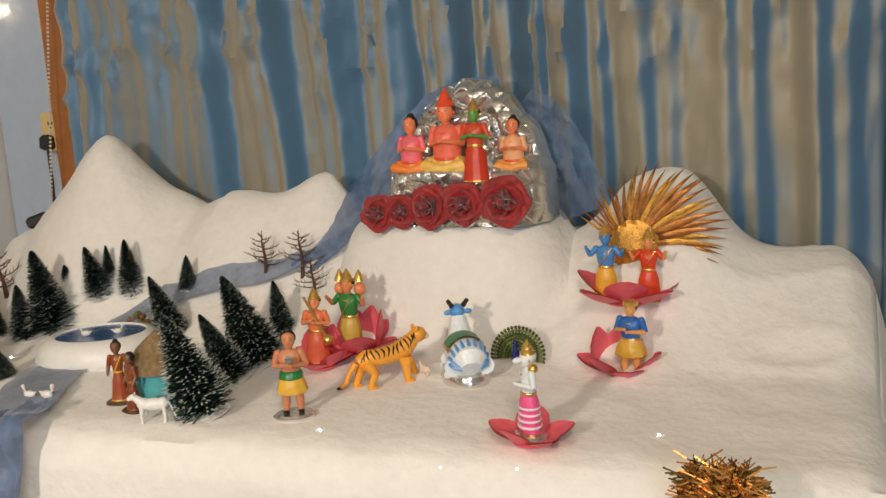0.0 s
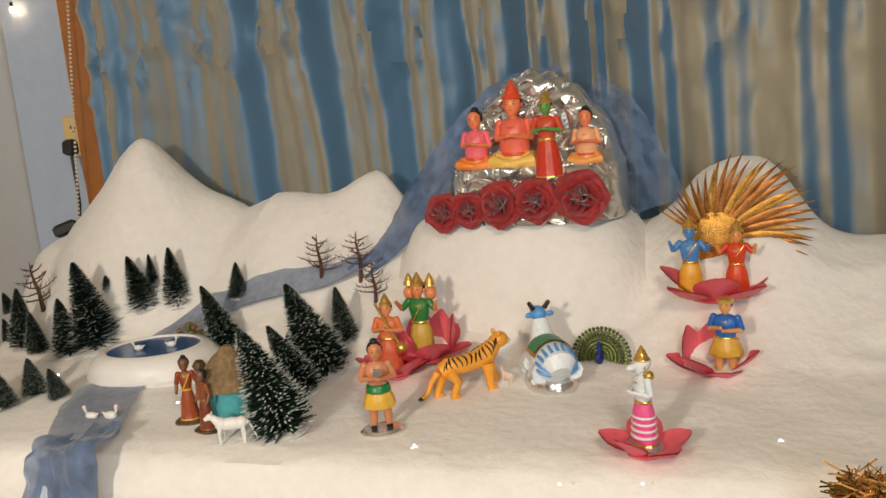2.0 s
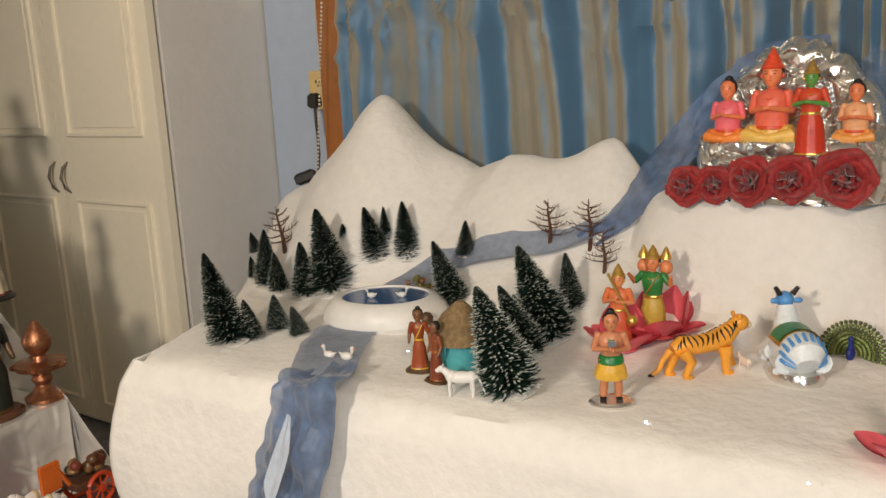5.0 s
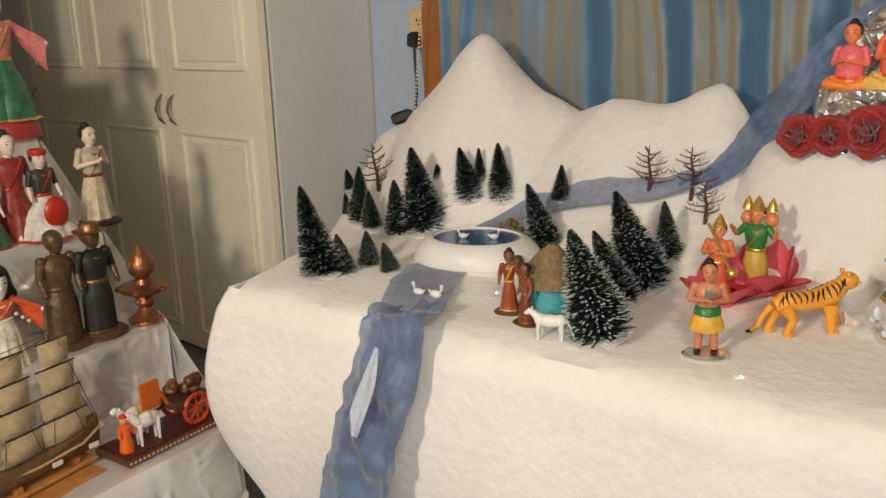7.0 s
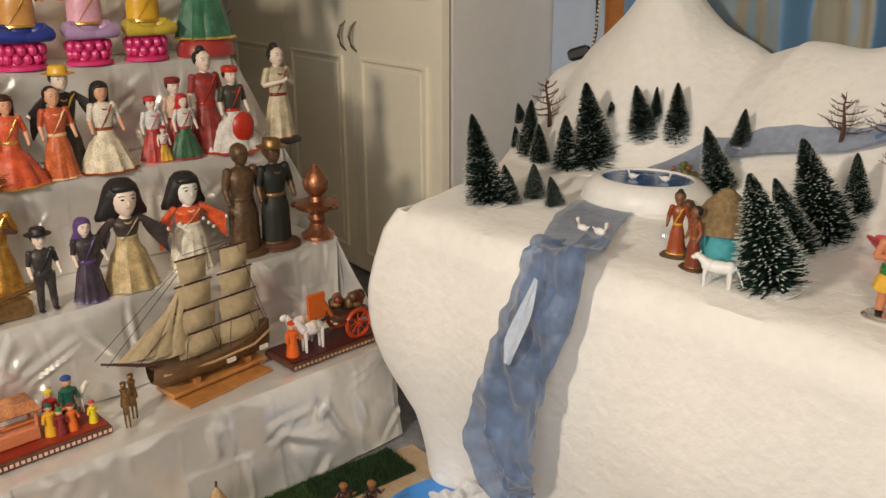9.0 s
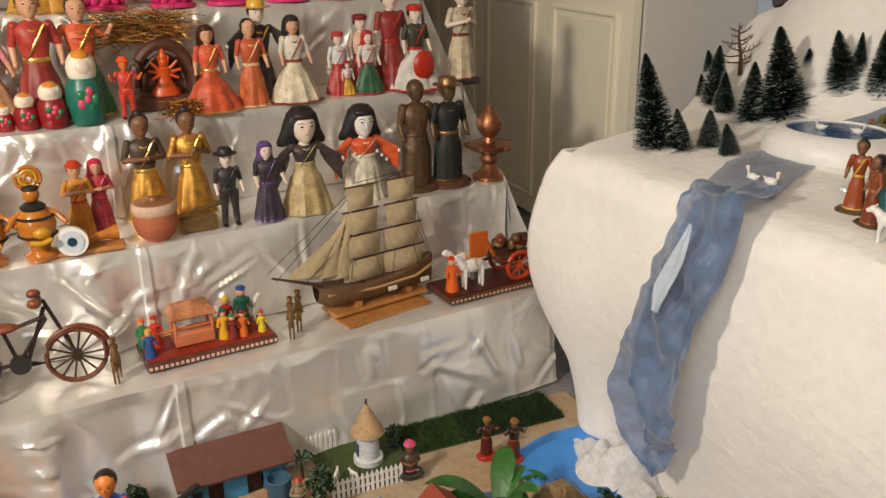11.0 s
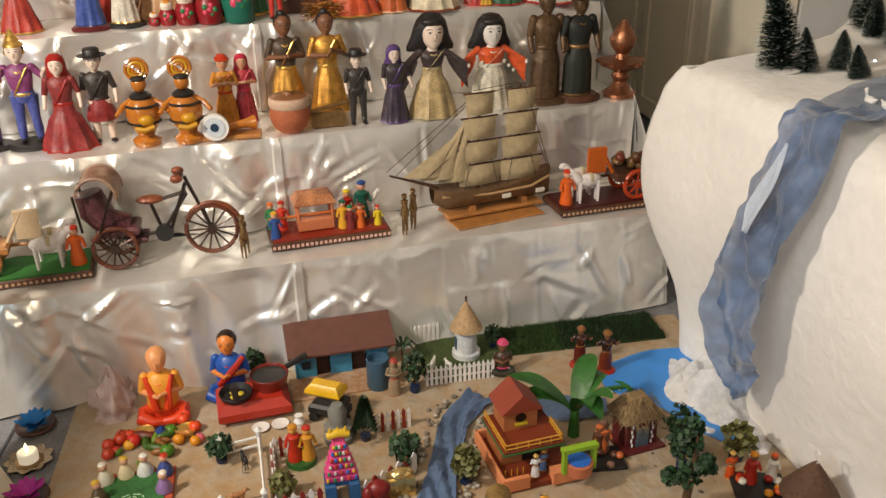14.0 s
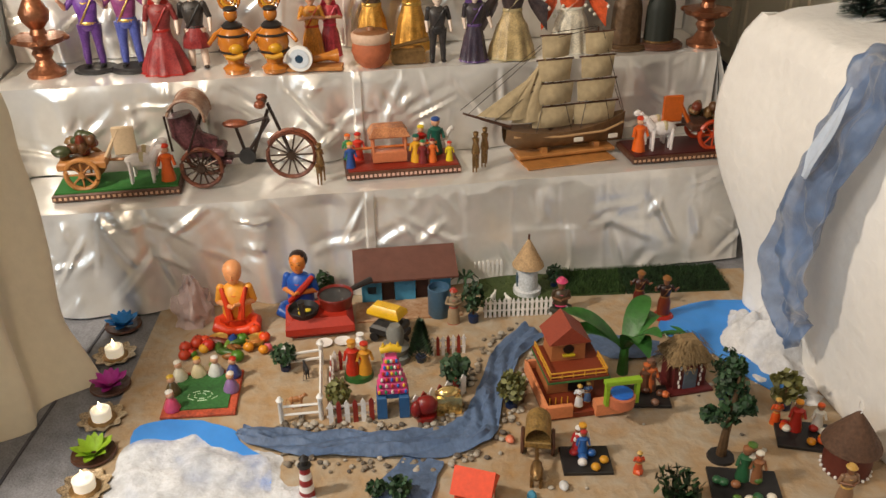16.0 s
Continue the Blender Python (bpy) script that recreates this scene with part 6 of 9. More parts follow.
D(at_step(-1.79, 0.864, 3), 0.19, six(PALE, P("2a4a9a"), P("c8ccd8"), HAIR, P("2a3a6a"), P("5a1c1c")), "doll in blue and white robes with a tall crown", "doll", skirt=0.19, hat="crown", arms="wide", base=0.06)
D(at_step(-1.81, 0.944, 3), 0.19, six(PALE, P("d8d0c0"), P("c8a060"), HAIR, GOLD, BLACK), "doll in white and gold saree on a black base", "doll", skirt=0.18, arms="fold", base=0.06)
D(at_step(-1.90, 0.90, 3), 0.30, six(SKIN, P("b82a1a"), P("c83a20"), HAIR, P("c8382a"), DARKWOOD), "tall red soldier-like figure with gold trim", "doll", skirt=0.17, hat="turban")
D(at_step(-1.90, 1.02, 3), 0.24, six(P("c89070"), P("c89a70"), P("d88a90"), HAIR, THATCH, BLACK), "doll in peach ruffled dress with a straw bonnet", "doll", skirt=0.28, hat="brim")
D(at_step(-1.88, 1.13, 3), 0.30, six(SKIN, P("8a1a1a"), P("a82418"), HAIR, GOLD, BLACK), "dancer doll in red and gold with garlands", "doll", skirt=0.22, hat="crown")
D(at_step(-1.92, 1.23, 3), 0.28, six(SKIN, P("2a7a4a"), P("d85a2a"), HAIR, GOLD, BLACK), "doll in green and orange dress with raised arms", "doll", skirt=0.24, arms="up", hat="bun")
D(at_step(-1.80, 1.315, 3), 0.145, six(P("d86a3a"), P("c82a1c"), P("c8301c"), HAIR, P("e05a20"), BLACK), "red acrobat doll balancing an orange ball", "doll", "legs", skirt=0.1, arms="up", hat="turban")
bm = bmesh.new()
tube(bm, [(0.075 * math.cos(a), 0, 0.06 + 0.1 * math.sin(a)) for a in [math.pi * i / 18 for i in range(19)]], 0.014, 0, 8)
tube(bm, [(0.052 * math.cos(a), 0.006, 0.05 + 0.082 * math.sin(a)) for a in [math.pi * i / 18 for i in range(19)]], 0.006, 0, 8)
box(bm, (0, 0, 0.018), (0.17, 0.05, 0.036), 0, bev=0.005)
box(bm, (0, 0.016, 0.075), (0.12, 0.008, 0.10), 0, bev=0.003)
lathe(bm, [(0.036, 0), (0.034, 0.012), (0.020, 0.030), (0.014, 0.045), (0.020, 0.064), (0.007, 0.074)], (0, -0.006, 0.036), 1, 16, 1, 0.6)
ball(bm, (0, -0.008, 0.118), (0.0115, 0.011, 0.013), 1, 12, 8)
lathe(bm, [(0.011, 0), (0.012, 0.004), (0.005, 0.02), (0.001, 0.026)], (0, -0.008, 0.126), 1, 10)
for k in range(8):
    a = radians(-35 + 250 * k / 7)
    tube(bm, [(0, -0.004, 0.092), (0.024 * math.cos(a), -0.010, 0.094 + 0.020 * math.sin(a)), (0.040 * math.cos(a), -0.014, 0.098 + 0.036 * math.sin(a))], [0.006, 0.0045, 0.003], 1, 7)
solid("arched_shrine", bm, [DARKWOOD, P("c8501a")], at_step(-1.90, 1.41, 3), "carved wooden arch around an orange clay figure", "shrine")
tinsel_ball(at_step(-1.90, 1.38, 3) @ pose(0, 0.03, 0.2), (0.16, 0.04, 0.06), 600, "gold tinsel garland above the wooden arch", "tinsel_garland")
D(at_step(-1.775, 1.52, 3), 0.205, six(SKIN, P("c84a20"), P("d0502a"), P("3a1c0c"), GOLD, BLACK), "doll in a wide orange-red gown", "doll", skirt=0.38, hat="long")
D(at_step(-1.795, 1.624, 3), 0.215, six(SKIN, P("c8602a"), P("b84a20"), HAIR, P("e0b890"), BLACK), "doll in orange saree with a white garland", "doll", skirt=0.2)
D(at_step(-1.90, 1.65, 3), 0.25, six(PALE, P("1a1a1c"), P("1c1a1e"), HAIR, P("d8a83a"), BLACK), "doll in black with a yellow straw hat", "doll", skirt=0.2, hat="brim", arms="wide")
D(at_step(-1.81, 1.737, 3), 0.215, six(SKIN, P("d8ccb0"), P("d8cfc0"), HAIR, P("8a3a1a"), BLACK), "dancer doll in a full white skirt with a dark plait", "doll", skirt=0.34, hat="long")
D(at_step(-1.90, 1.86, 3), 0.165, six(PALE, P("b02a28"), P("d8d8d8"), HAIR, P("c03a3a"), BLACK), "folk doll in white blouse, red skirt and red cap", "doll", skirt=0.24, hat="cap")
D(at_step(-1.92, 1.93, 3), 0.205, six(PALE, P("a82a30"), P("d8b8a0"), HAIR, P("7a2028"), BLACK), "folk doll with a tall beaded cap", "doll", skirt=0.22, hat="cap")
D(at_step(-1.84, 1.945, 3), 0.165, six(PALE, P("1c5a3a"), P("d8d4cc"), P("c8602a"), P("b02a2a"), BLACK), "folk doll in white apron and green skirt", "doll", skirt=0.28, hat="scarf")
D(at_step(-1.82, 1.885, 3), 0.09, six(PALE, P("d8a82a"), P("d8d0c8"), HAIR, P("b02a2a"), BLACK), "small folk child doll in yellow apron", "doll", skirt=0.26, hat="cap")
D(at_step(-1.85, 2.09, 3), 0.225, six(PALE, P("d8d4cc"), P("20241c"), HAIR, P("b8301c"), BLACK), "doll with white skirt, black bodice and red flowered head-dress", "doll", skirt=0.40, hat="cap",
  extra=lambda bm, H, b, w0, neck, hz, hr: ball(bm, (0, -0.22 * H, b + 0.3 * H), (0.15 * H, 0.06 * H, 0.18 * H), 4))
D(at_step(-1.93, 2.02, 3), 0.27, six(PALE, P("8a1c1c"), P("8a1a1c"), HAIR, P("a8281c"), BLACK), "tall doll in dark red with black topknot", "doll", skirt=0.22, hat="bun")
D(at_step(-1.92, 2.23, 3), 0.255, six(PALE, P("c8b89a"), P("c0b498"), HAIR, P("7a2a20"), BLACK), "geisha doll in a pale flowered kimono on a black base", "doll", skirt=0.18, hat="bun", arms="fold", base=0.05)

# fourth step
for k, (y, c1, c2) in enumerate(((1.30, "c89030", "b0401c"), (1.47, "b06a4a", "5a3a2a"), (1.62, "c89050", "2a3a8a"), (1.79, "d8a0b0", "b090b8"), (1.95, "d8a82a", "c8b040"))):
    D(at_step(-2.08, y, 4), 0.22, six(P("d89a70"), P(c2), P(c1), HAIR, GOLD, P("d83a78")), "clay figurine seated on a pink lotus pedestal", "figurine", "seat", hat="crown", arms="up", base=0.3, group="pedestal figurines")
D(at_step(-2.10, 2.13, 4), 0.34, six(PALE, P("1a6a4a"), P("d87a78"), HAIR, GOLD, P("a83a3a")), "tall doll in green skirt and pink bodice on a red base", "doll", skirt=0.26, hat="bun", arms="wide", base=0.14)
D(at_step(-2.10, 1.16, 4), 0.26, six(SKIN, P("c89030"), P("c88a2a"), HAIR, GOLD, BLACK), "doll in a wide gold dress", "doll", skirt=0.34, hat="crown")
for k, y in enumerate((0.62, 0.78, 0.95)):
    D(at_step(-2.02, y, 4), 0.24, six(SKIN, P(("a82a1c", "c8781c", "2a5a8a")[k]), P(("c8501c", "b83a2a", "c8a02a")[k]), HAIR, GOLD, DARKWOOD), "crowned clay figurine in bright painted robes", "figurine", skirt=0.22, hat="crown", base=0.06)
for k, y in enumerate((0.56, 0.70)):
    D(at_step(-1.80, y, 3), 0.2, six(SKIN, P(("c85a7a", "a8281c")[k]), P(("d88a9a", "c8a02a")[k]), HAIR, GOLD, DARKWOOD), "painted clay doll in a bright dress", "doll", skirt=0.25, hat="crown")

# ---- first step: carts, rickshaw, palanquin, ship ----
def step_pose(k, x, y, turn=0.0):
    u, v = on_step(x, y)
    v = min(max(v, STEP_Y[k - 1] + 0.02), STEP_Y[k] - 0.02)
    p = SD @ Vector((u, v, 0))
    return pose(p.x, p.y, STEP_Z[k] - 0.001, 0, 0, FACE + turn)


def wheel(root, c, r, rim, spoke, n, label, thick=0.006):
    """A spoked wheel standing in the x-z plane: tyre, hub and each spoke."""
    bm = bmesh.new()
    tube(bm, [(c[0] + r * math.cos(a), c[1], c[2] + r * math.sin(a)) for a in [math.tau * i / 26 for i in range(27)]], thick, 0, 7)
    w = part("wheel", bm, rim, root, label)
    for k in range(n):
        a = math.tau * k / n
        bm = bmesh.new()
        tube(bm, [c, (c[0] + r * math.cos(a), c[1], c[2] + r * math.sin(a))], thick * 0.42, 0, 5)
        part("spoke", bm, spoke, w)
    bm = bmesh.new()
    tube(bm, [(c[0], c[1] - thick * 1.6, c[2]), (c[0], c[1] + thick * 1.6, c[2])], [r * 0.2, r * 0.2], 0, 12)
    part("hub", bm, spoke, w)


def small_person(bm, c, h, dress, skin, hat):
    lathe(bm, [(0.2 * h, 0), (0.17 * h, 0.25 * h), (0.12 * h, 0.5 * h), (0.17 * h, 0.7 * h), (0.06 * h, 0.78 * h)], c, dress, 9)
    ball(bm, (c[0], c[1], c[2] + 0.88 * h), 0.12 * h, skin, 8, 6)
    ball(bm, (c[0], c[1], c[2] + 0.97 * h), (0.13 * h, 0.13 * h, 0.07 * h), hat, 8, 5)
    for s in (-1, 1):
        tube(bm, [(c[0] + s * 0.15 * h, c[1], c[2] + 0.7 * h), (c[0] + s * 0.22 * h, c[1] - 0.08 * h, c[2] + 0.45 * h)], 0.045 * h, dress, 5)


def ox(bm, c, ln, h, mi, flip=-1, trim=None):
    z = c[2] + 0.62 * h
    ball(bm, (c[0], c[1], z), (0.4 * ln, 0.13 * ln, 0.2 * h), mi, 12, 7)
    tube(bm, [(c[0] + flip * 0.3 * ln, c[1], z + 0.05 * h), (c[0] + flip * 0.48 * ln, c[1], z + 0.28 * h)], [0.13 * ln, 0.09 * ln], mi, 8)
    ball(bm, (c[0] + flip * 0.54 * ln, c[1], z + 0.28 * h), (0.13 * ln, 0.075 * ln, 0.1 * h), mi, 9, 6)
    for sx in (-0.27, 0.27):
        for s in (-1, 1):
            tube(bm, [(c[0] + sx * ln, c[1] + s * 0.08 * ln, z), (c[0] + sx * ln, c[1] + s * 0.08 * ln, c[2])], [0.055 * ln, 0.035 * ln], mi, 6)
    if trim is not None:
        ball(bm, (c[0] + 0.05 * ln, c[1], z + 0.02 * h), (0.14 * ln, 0.135 * ln, 0.2 * h), trim, 10, 6)


def cart_scene(name, m, ln, base_m, label, rim, oxm, flip, load):
    root = thing(name, m, label, "toy cart")
    bm = bmesh.new()
    box(bm, (0, 0, 0.009), (ln, 0.125, 0.018), 0, bev=0.003)
    box(bm, (0, 0, 0.0195), (ln - 0.012, 0.113, 0.004), 1)
    base = part("base", bm, [DARKWOOD, base_m], root, "wooden base board", False)
    bm = bmesh.new()
    for k in range(24):
        box(bm, (-ln / 2 + ln * (k + 0.5) / 24, -0.0635, 0.009), (ln / 48, 0.002, 0.006))
    part("border", bm, P("c8a080"), base, "painted border", False)
    wx = 0.25 * ln * (-flip)
    for s in (-1, 1):
        wheel(root, (wx, s * 0.042, 0.058), 0.036, rim, rim, 8, "spoked wooden wheel")
    bm = bmesh.new()
    box(bm, (wx, 0, 0.075), (0.11, 0.07, 0.02), 0, bev=0.004)
    tube(bm, [(wx, 0.02, 0.07), (flip * 0.12 * ln, 0.01, 0.07)], 0.004, 0, 6)
    part("cart_body", bm, WOODY if load else DARKWOOD, root)
    rnd = random.Random(len(label))
    for k in range(16):
        bm = bmesh.new()
        ball(bm, (wx + rnd.uniform(-0.045, 0.045), rnd.uniform(-0.025, 0.025), 0.095 + rnd.uniform(0, 0.035)), (rnd.uniform(0.011, 0.022), rnd.uniform(0.010, 0.016), rnd.uniform(0.010, 0.016)), 0, 9, 7, 0.10)
        part("sack", bm, (P("5a3c24"), P("7a5c38"), P("3e4428"), P("6a2e1c"))[k % 4], root)
    bm = bmesh.new()
    tube(bm, [(wx + flip * 0.05, 0, 0.08), (flip * 0.06 * ln, 0.0, 0.15)], 0.006, 0, 6)
    box(bm, (flip * 0.09 * ln, 0.0, 0.12), (0.05, 0.01, 0.07), 0, bev=0.003)
    part("yoke", bm, P("c8601c") if flip < 0 else P("c8b090"), root)
    for s in (-1, 1):
        bm = bmesh.new()
        ox(bm, (flip * 0.20 * ln, s * 0.024, 0.02), 0.092, 0.094, 0, flip, 1)
        part("ox", bm, [P("e8e0dc"), P("c8b890")], root, "white painted ox")
    bm = bmesh.new()
    small_person(bm, (flip * 0.40 * ln, -0.02, 0.02), 0.09, 0, 1, 2)
    part("driver", bm, [P("d8601c"), SKIN, P("c83a1c")], root)


cart_scene("ox_cart_model", step_pose(1, -1.372, 0.715), 0.29, P("2a6a28", 0.8), "ox cart model with sacks on a green wooden base", WOODY, WHITE, 1, True)
cart_scene("horse_cart_model", step_pose(1, -1.50, 2.11), 0.29, P("4a1512", 0.5), "two white oxen pulling a red-wheeled cart on a dark base", P("b8401c"), WHITE, -1, False)


def rickshaw():
    root = thing("cycle_rickshaw", step_pose(1, -1.395, 1.02, -4), "beaded dark metal cycle rickshaw model", "toy rickshaw")
    dk = mat("dark_enamel", (0.03, 0.018, 0.014), 0.35, 0.4)
    bead = mat("beaded_trim", (0.22, 0.06, 0.025), 0.35, 0.2, 260, 0.9, 0.6, island=0.3)
    for x, y, r in ((-0.105, -0.035, 0.047), (-0.105, 0.045, 0.047), (0.105, 0, 0.057)):
        wheel(root, (x, y, r + 0.006), r, mat("dark_beads", (0.06, 0.022, 0.016), 0.35, 0.2, 260, 0.9, 0.6, second=(0.26, 0.08, 0.04)), P("4a3a30", 0.4, 0.6), 14, "spoked wheel wound with beads", 0.0055)
    bm = bmesh.new()
    for a, b in (((-0.10, 0, 0.06), (0.015, 0, 0.07)), ((0.015, 0, 0.07), (0.06, 0, 0.18)), ((-0.02, 0, 0.14), (0.06, 0, 0.16)), ((-0.02, 0, 0.14), (0.0, 0, 0.06)), ((0.06, 0, 0.195), (0.105, 0, 0.063)), ((0.0, 0, 0.07), (0.06, 0, 0.155))):
        tube(bm, [a, b], 0.0042, 0, 7)
    tube(bm, [(0.045, -0.028, 0.197), (0.055, 0, 0.2), (0.045, 0.028, 0.197)], 0.005, 0, 7)
    part("frame", bm, dk, root)
    bm = bmesh.new()
    ball(bm, (-0.02, 0, 0.148), (0.032, 0.016, 0.010), 0, 12, 6)
    part("saddle", bm, bead, root)
    bm = bmesh.new()
    tube(bm, [(0.108 + 0.064 * math.cos(a), 0, 0.062 + 0.066 * math.sin(a)) for a in [radians(20 + 130 * i / 10) for i in range(11)]], 0.005, 0, 6)
    part("mudguard", bm, bead, root)
    for s in (-1, 1):
        bm = bmesh.new()
        ball(bm, (0.045, s * 0.028, 0.2), (0.014, 0.010, 0.010), 0, 9, 6)
        part("grip", bm, bead, root)
    bm = bmesh.new()
    tube(bm, [(0.0, -0.006, 0.065), (0.0, 0.006, 0.065)], [0.02, 0.02], 0, 14)
    part("chain_wheel", bm, BLACK, root)
    bm = bmesh.new()
    box(bm, (-0.095, 0.005, 0.085), (0.09, 0.075, 0.022), 0, bev=0.006)
    tube(bm, [(-0.148, 0.005, 0.175), (-0.140, 0.005, 0.135), (-0.118, 0.005, 0.10), (-0.07, 0.005, 0.09)], [0.030, 0.036, 0.034, 0.024], 0, 10)
    box(bm, (-0.06, 0.005, 0.06), (0.05, 0.06, 0.012), 0, bev=0.004)
    part("seat", bm, mat("purple_bead", (0.10, 0.035, 0.04), 0.3, 0.2, 260, 0.9, 0.6), root, "dark beaded passenger seat")
    bm = bmesh.new()
    for grow in (0.0, 0.003):
        rows = []
        for i in range(16):
            a = radians(-8 + 176 * i / 15)
            rows.append([(-0.124 + (0.040 + grow) * math.cos(a), y, 0.176 + (0.044 + grow) * math.sin(a)) for y in (-0.044, -0.015, 0.015, 0.048)])
        sheet(bm, rows)
    for y in (-0.044, 0.048):
        tube(bm, [(-0.124 + 0.042 * math.cos(a), y, 0.176 + 0.046 * math.sin(a)) for a in [radians(-8 + 176 * i / 15) for i in range(16)]], 0.004, 0, 6)
    hood = part("hood", bm, mat("hood_beads", (0.40, 0.07, 0.03), 0.45, 0.0, 320, 0.7, 0.6, second=(0.5, 0.36, 0.25)), root, "red and white beaded hood")
    for y in (-0.04, 0.045):
        bm = bmesh.new()
        tube(bm, [(-0.165, y, 0.10), (-0.172, y, 0.185)], 0.003, 0, 5)
        tube(bm, [(-0.09, y, 0.19), (-0.13, y, 0.095)], 0.003, 0, 5)
        part("hood_stay", bm, dk, hood)


rickshaw()


def palanquin():
    root = thing("palanquin_model", step_pose(1, -1.45, 1.39), "palanquin procession model on a red base", "toy palanquin")
    bm = bmesh.new()
    box(bm, (0, 0, 0.010), (0.285, 0.125, 0.02), 0, bev=0.003)
    box(bm, (0, 0, 0.0215), (0.272, 0.113, 0.004), 1)
    base = part("base", bm, [DARKWOOD, P("8a2a18", 0.5)], root, "red painted base board", False)
    bm = bmesh.new()
    for k in range(26):
        box(bm, (-0.1425 + 0.285 * (k + 0.5) / 26, -0.0635, 0.010), (0.0065, 0.002, 0.007))
    part("border", bm, P("d8b0a0"), base, "white dotted border", False)
    bm = bmesh.new()
    box(bm, (-0.03, 0, 0.04), (0.085, 0.05, 0.03), 0, bev=0.003)
    for sx in (-0.07, 0.01):
        for sy in (-0.022, 0.022):
            tube(bm, [(sx, sy, 0.055), (sx, sy, 0.092)], 0.0035, 0, 6)
    part("litter", bm, P("c87850"), root, "carved orange litter")
    bm = bmesh.new()
    box(bm, (-0.03, 0, 0.103), (0.105, 0.066, 0.024), 0, bev=0.003, taper=0.72)
    part("roof", bm, mat("mottled_red", (0.55, 0.10, 0.03), 0.5, 0, 300, 0.7, 0.4, second=(0.7, 0.3, 0.12)), root)
    bm = bmesh.new()
    tube(bm, [(-0.14, -0.012, 0.062), (0.09, -0.012, 0.066)], 0.0035, 0, 6)
    part("carrying_pole", bm, P("c86a2a"), root)
    cols = ["2a4a8a", "c83a2a", "2a7a4a", "d8a02a", "b8281c", "d86a2a", "1f5a4a", "d8c02a", "7a2a2a"]
    for k, (x, y, h) in enumerate(((-0.128, -0.03, 0.065), (-0.105, 0.02, 0.07), (-0.13, 0.03, 0.065), (0.035, -0.02, 0.07), (0.055, 0.03, 0.075), (0.075, -0.03, 0.06), (0.092, 0.025, 0.095), (0.118, -0.03, 0.05), (0.05, -0.035, 0.06))):
        bm = bmesh.new()
        small_person(bm, (x, y, 0.022), h, 0, 1, 2)
        part("bearer", bm, [P(cols[k]), SKIN, P(cols[(k + 3) % 9])], root, "tiny painted bearer")
    bm = bmesh.new()
    ox(bm, (0.105, 0.03, 0.022), 0.055, 0.07, 0, 1, 1)
    part("horse", bm, [P("d8d0c8"), P("c8501c")], root, "white painted horse")


palanquin()
for x, y in ((-1.37, 1.195), (-1.42, 1.575), (-1.45, 1.60)):
    bm = bmesh.new()
    ox(bm, (0, 0, 0), 0.05, 0.06, 0, -1)
    small_person(bm, (0, 0, 0.045), 0.055, 0, 0, 0)
    solid("brass_rider", bm, BRASS, step_pose(1, x, y, 70), "small dark brass rider figure", "figurine", "brass riders")


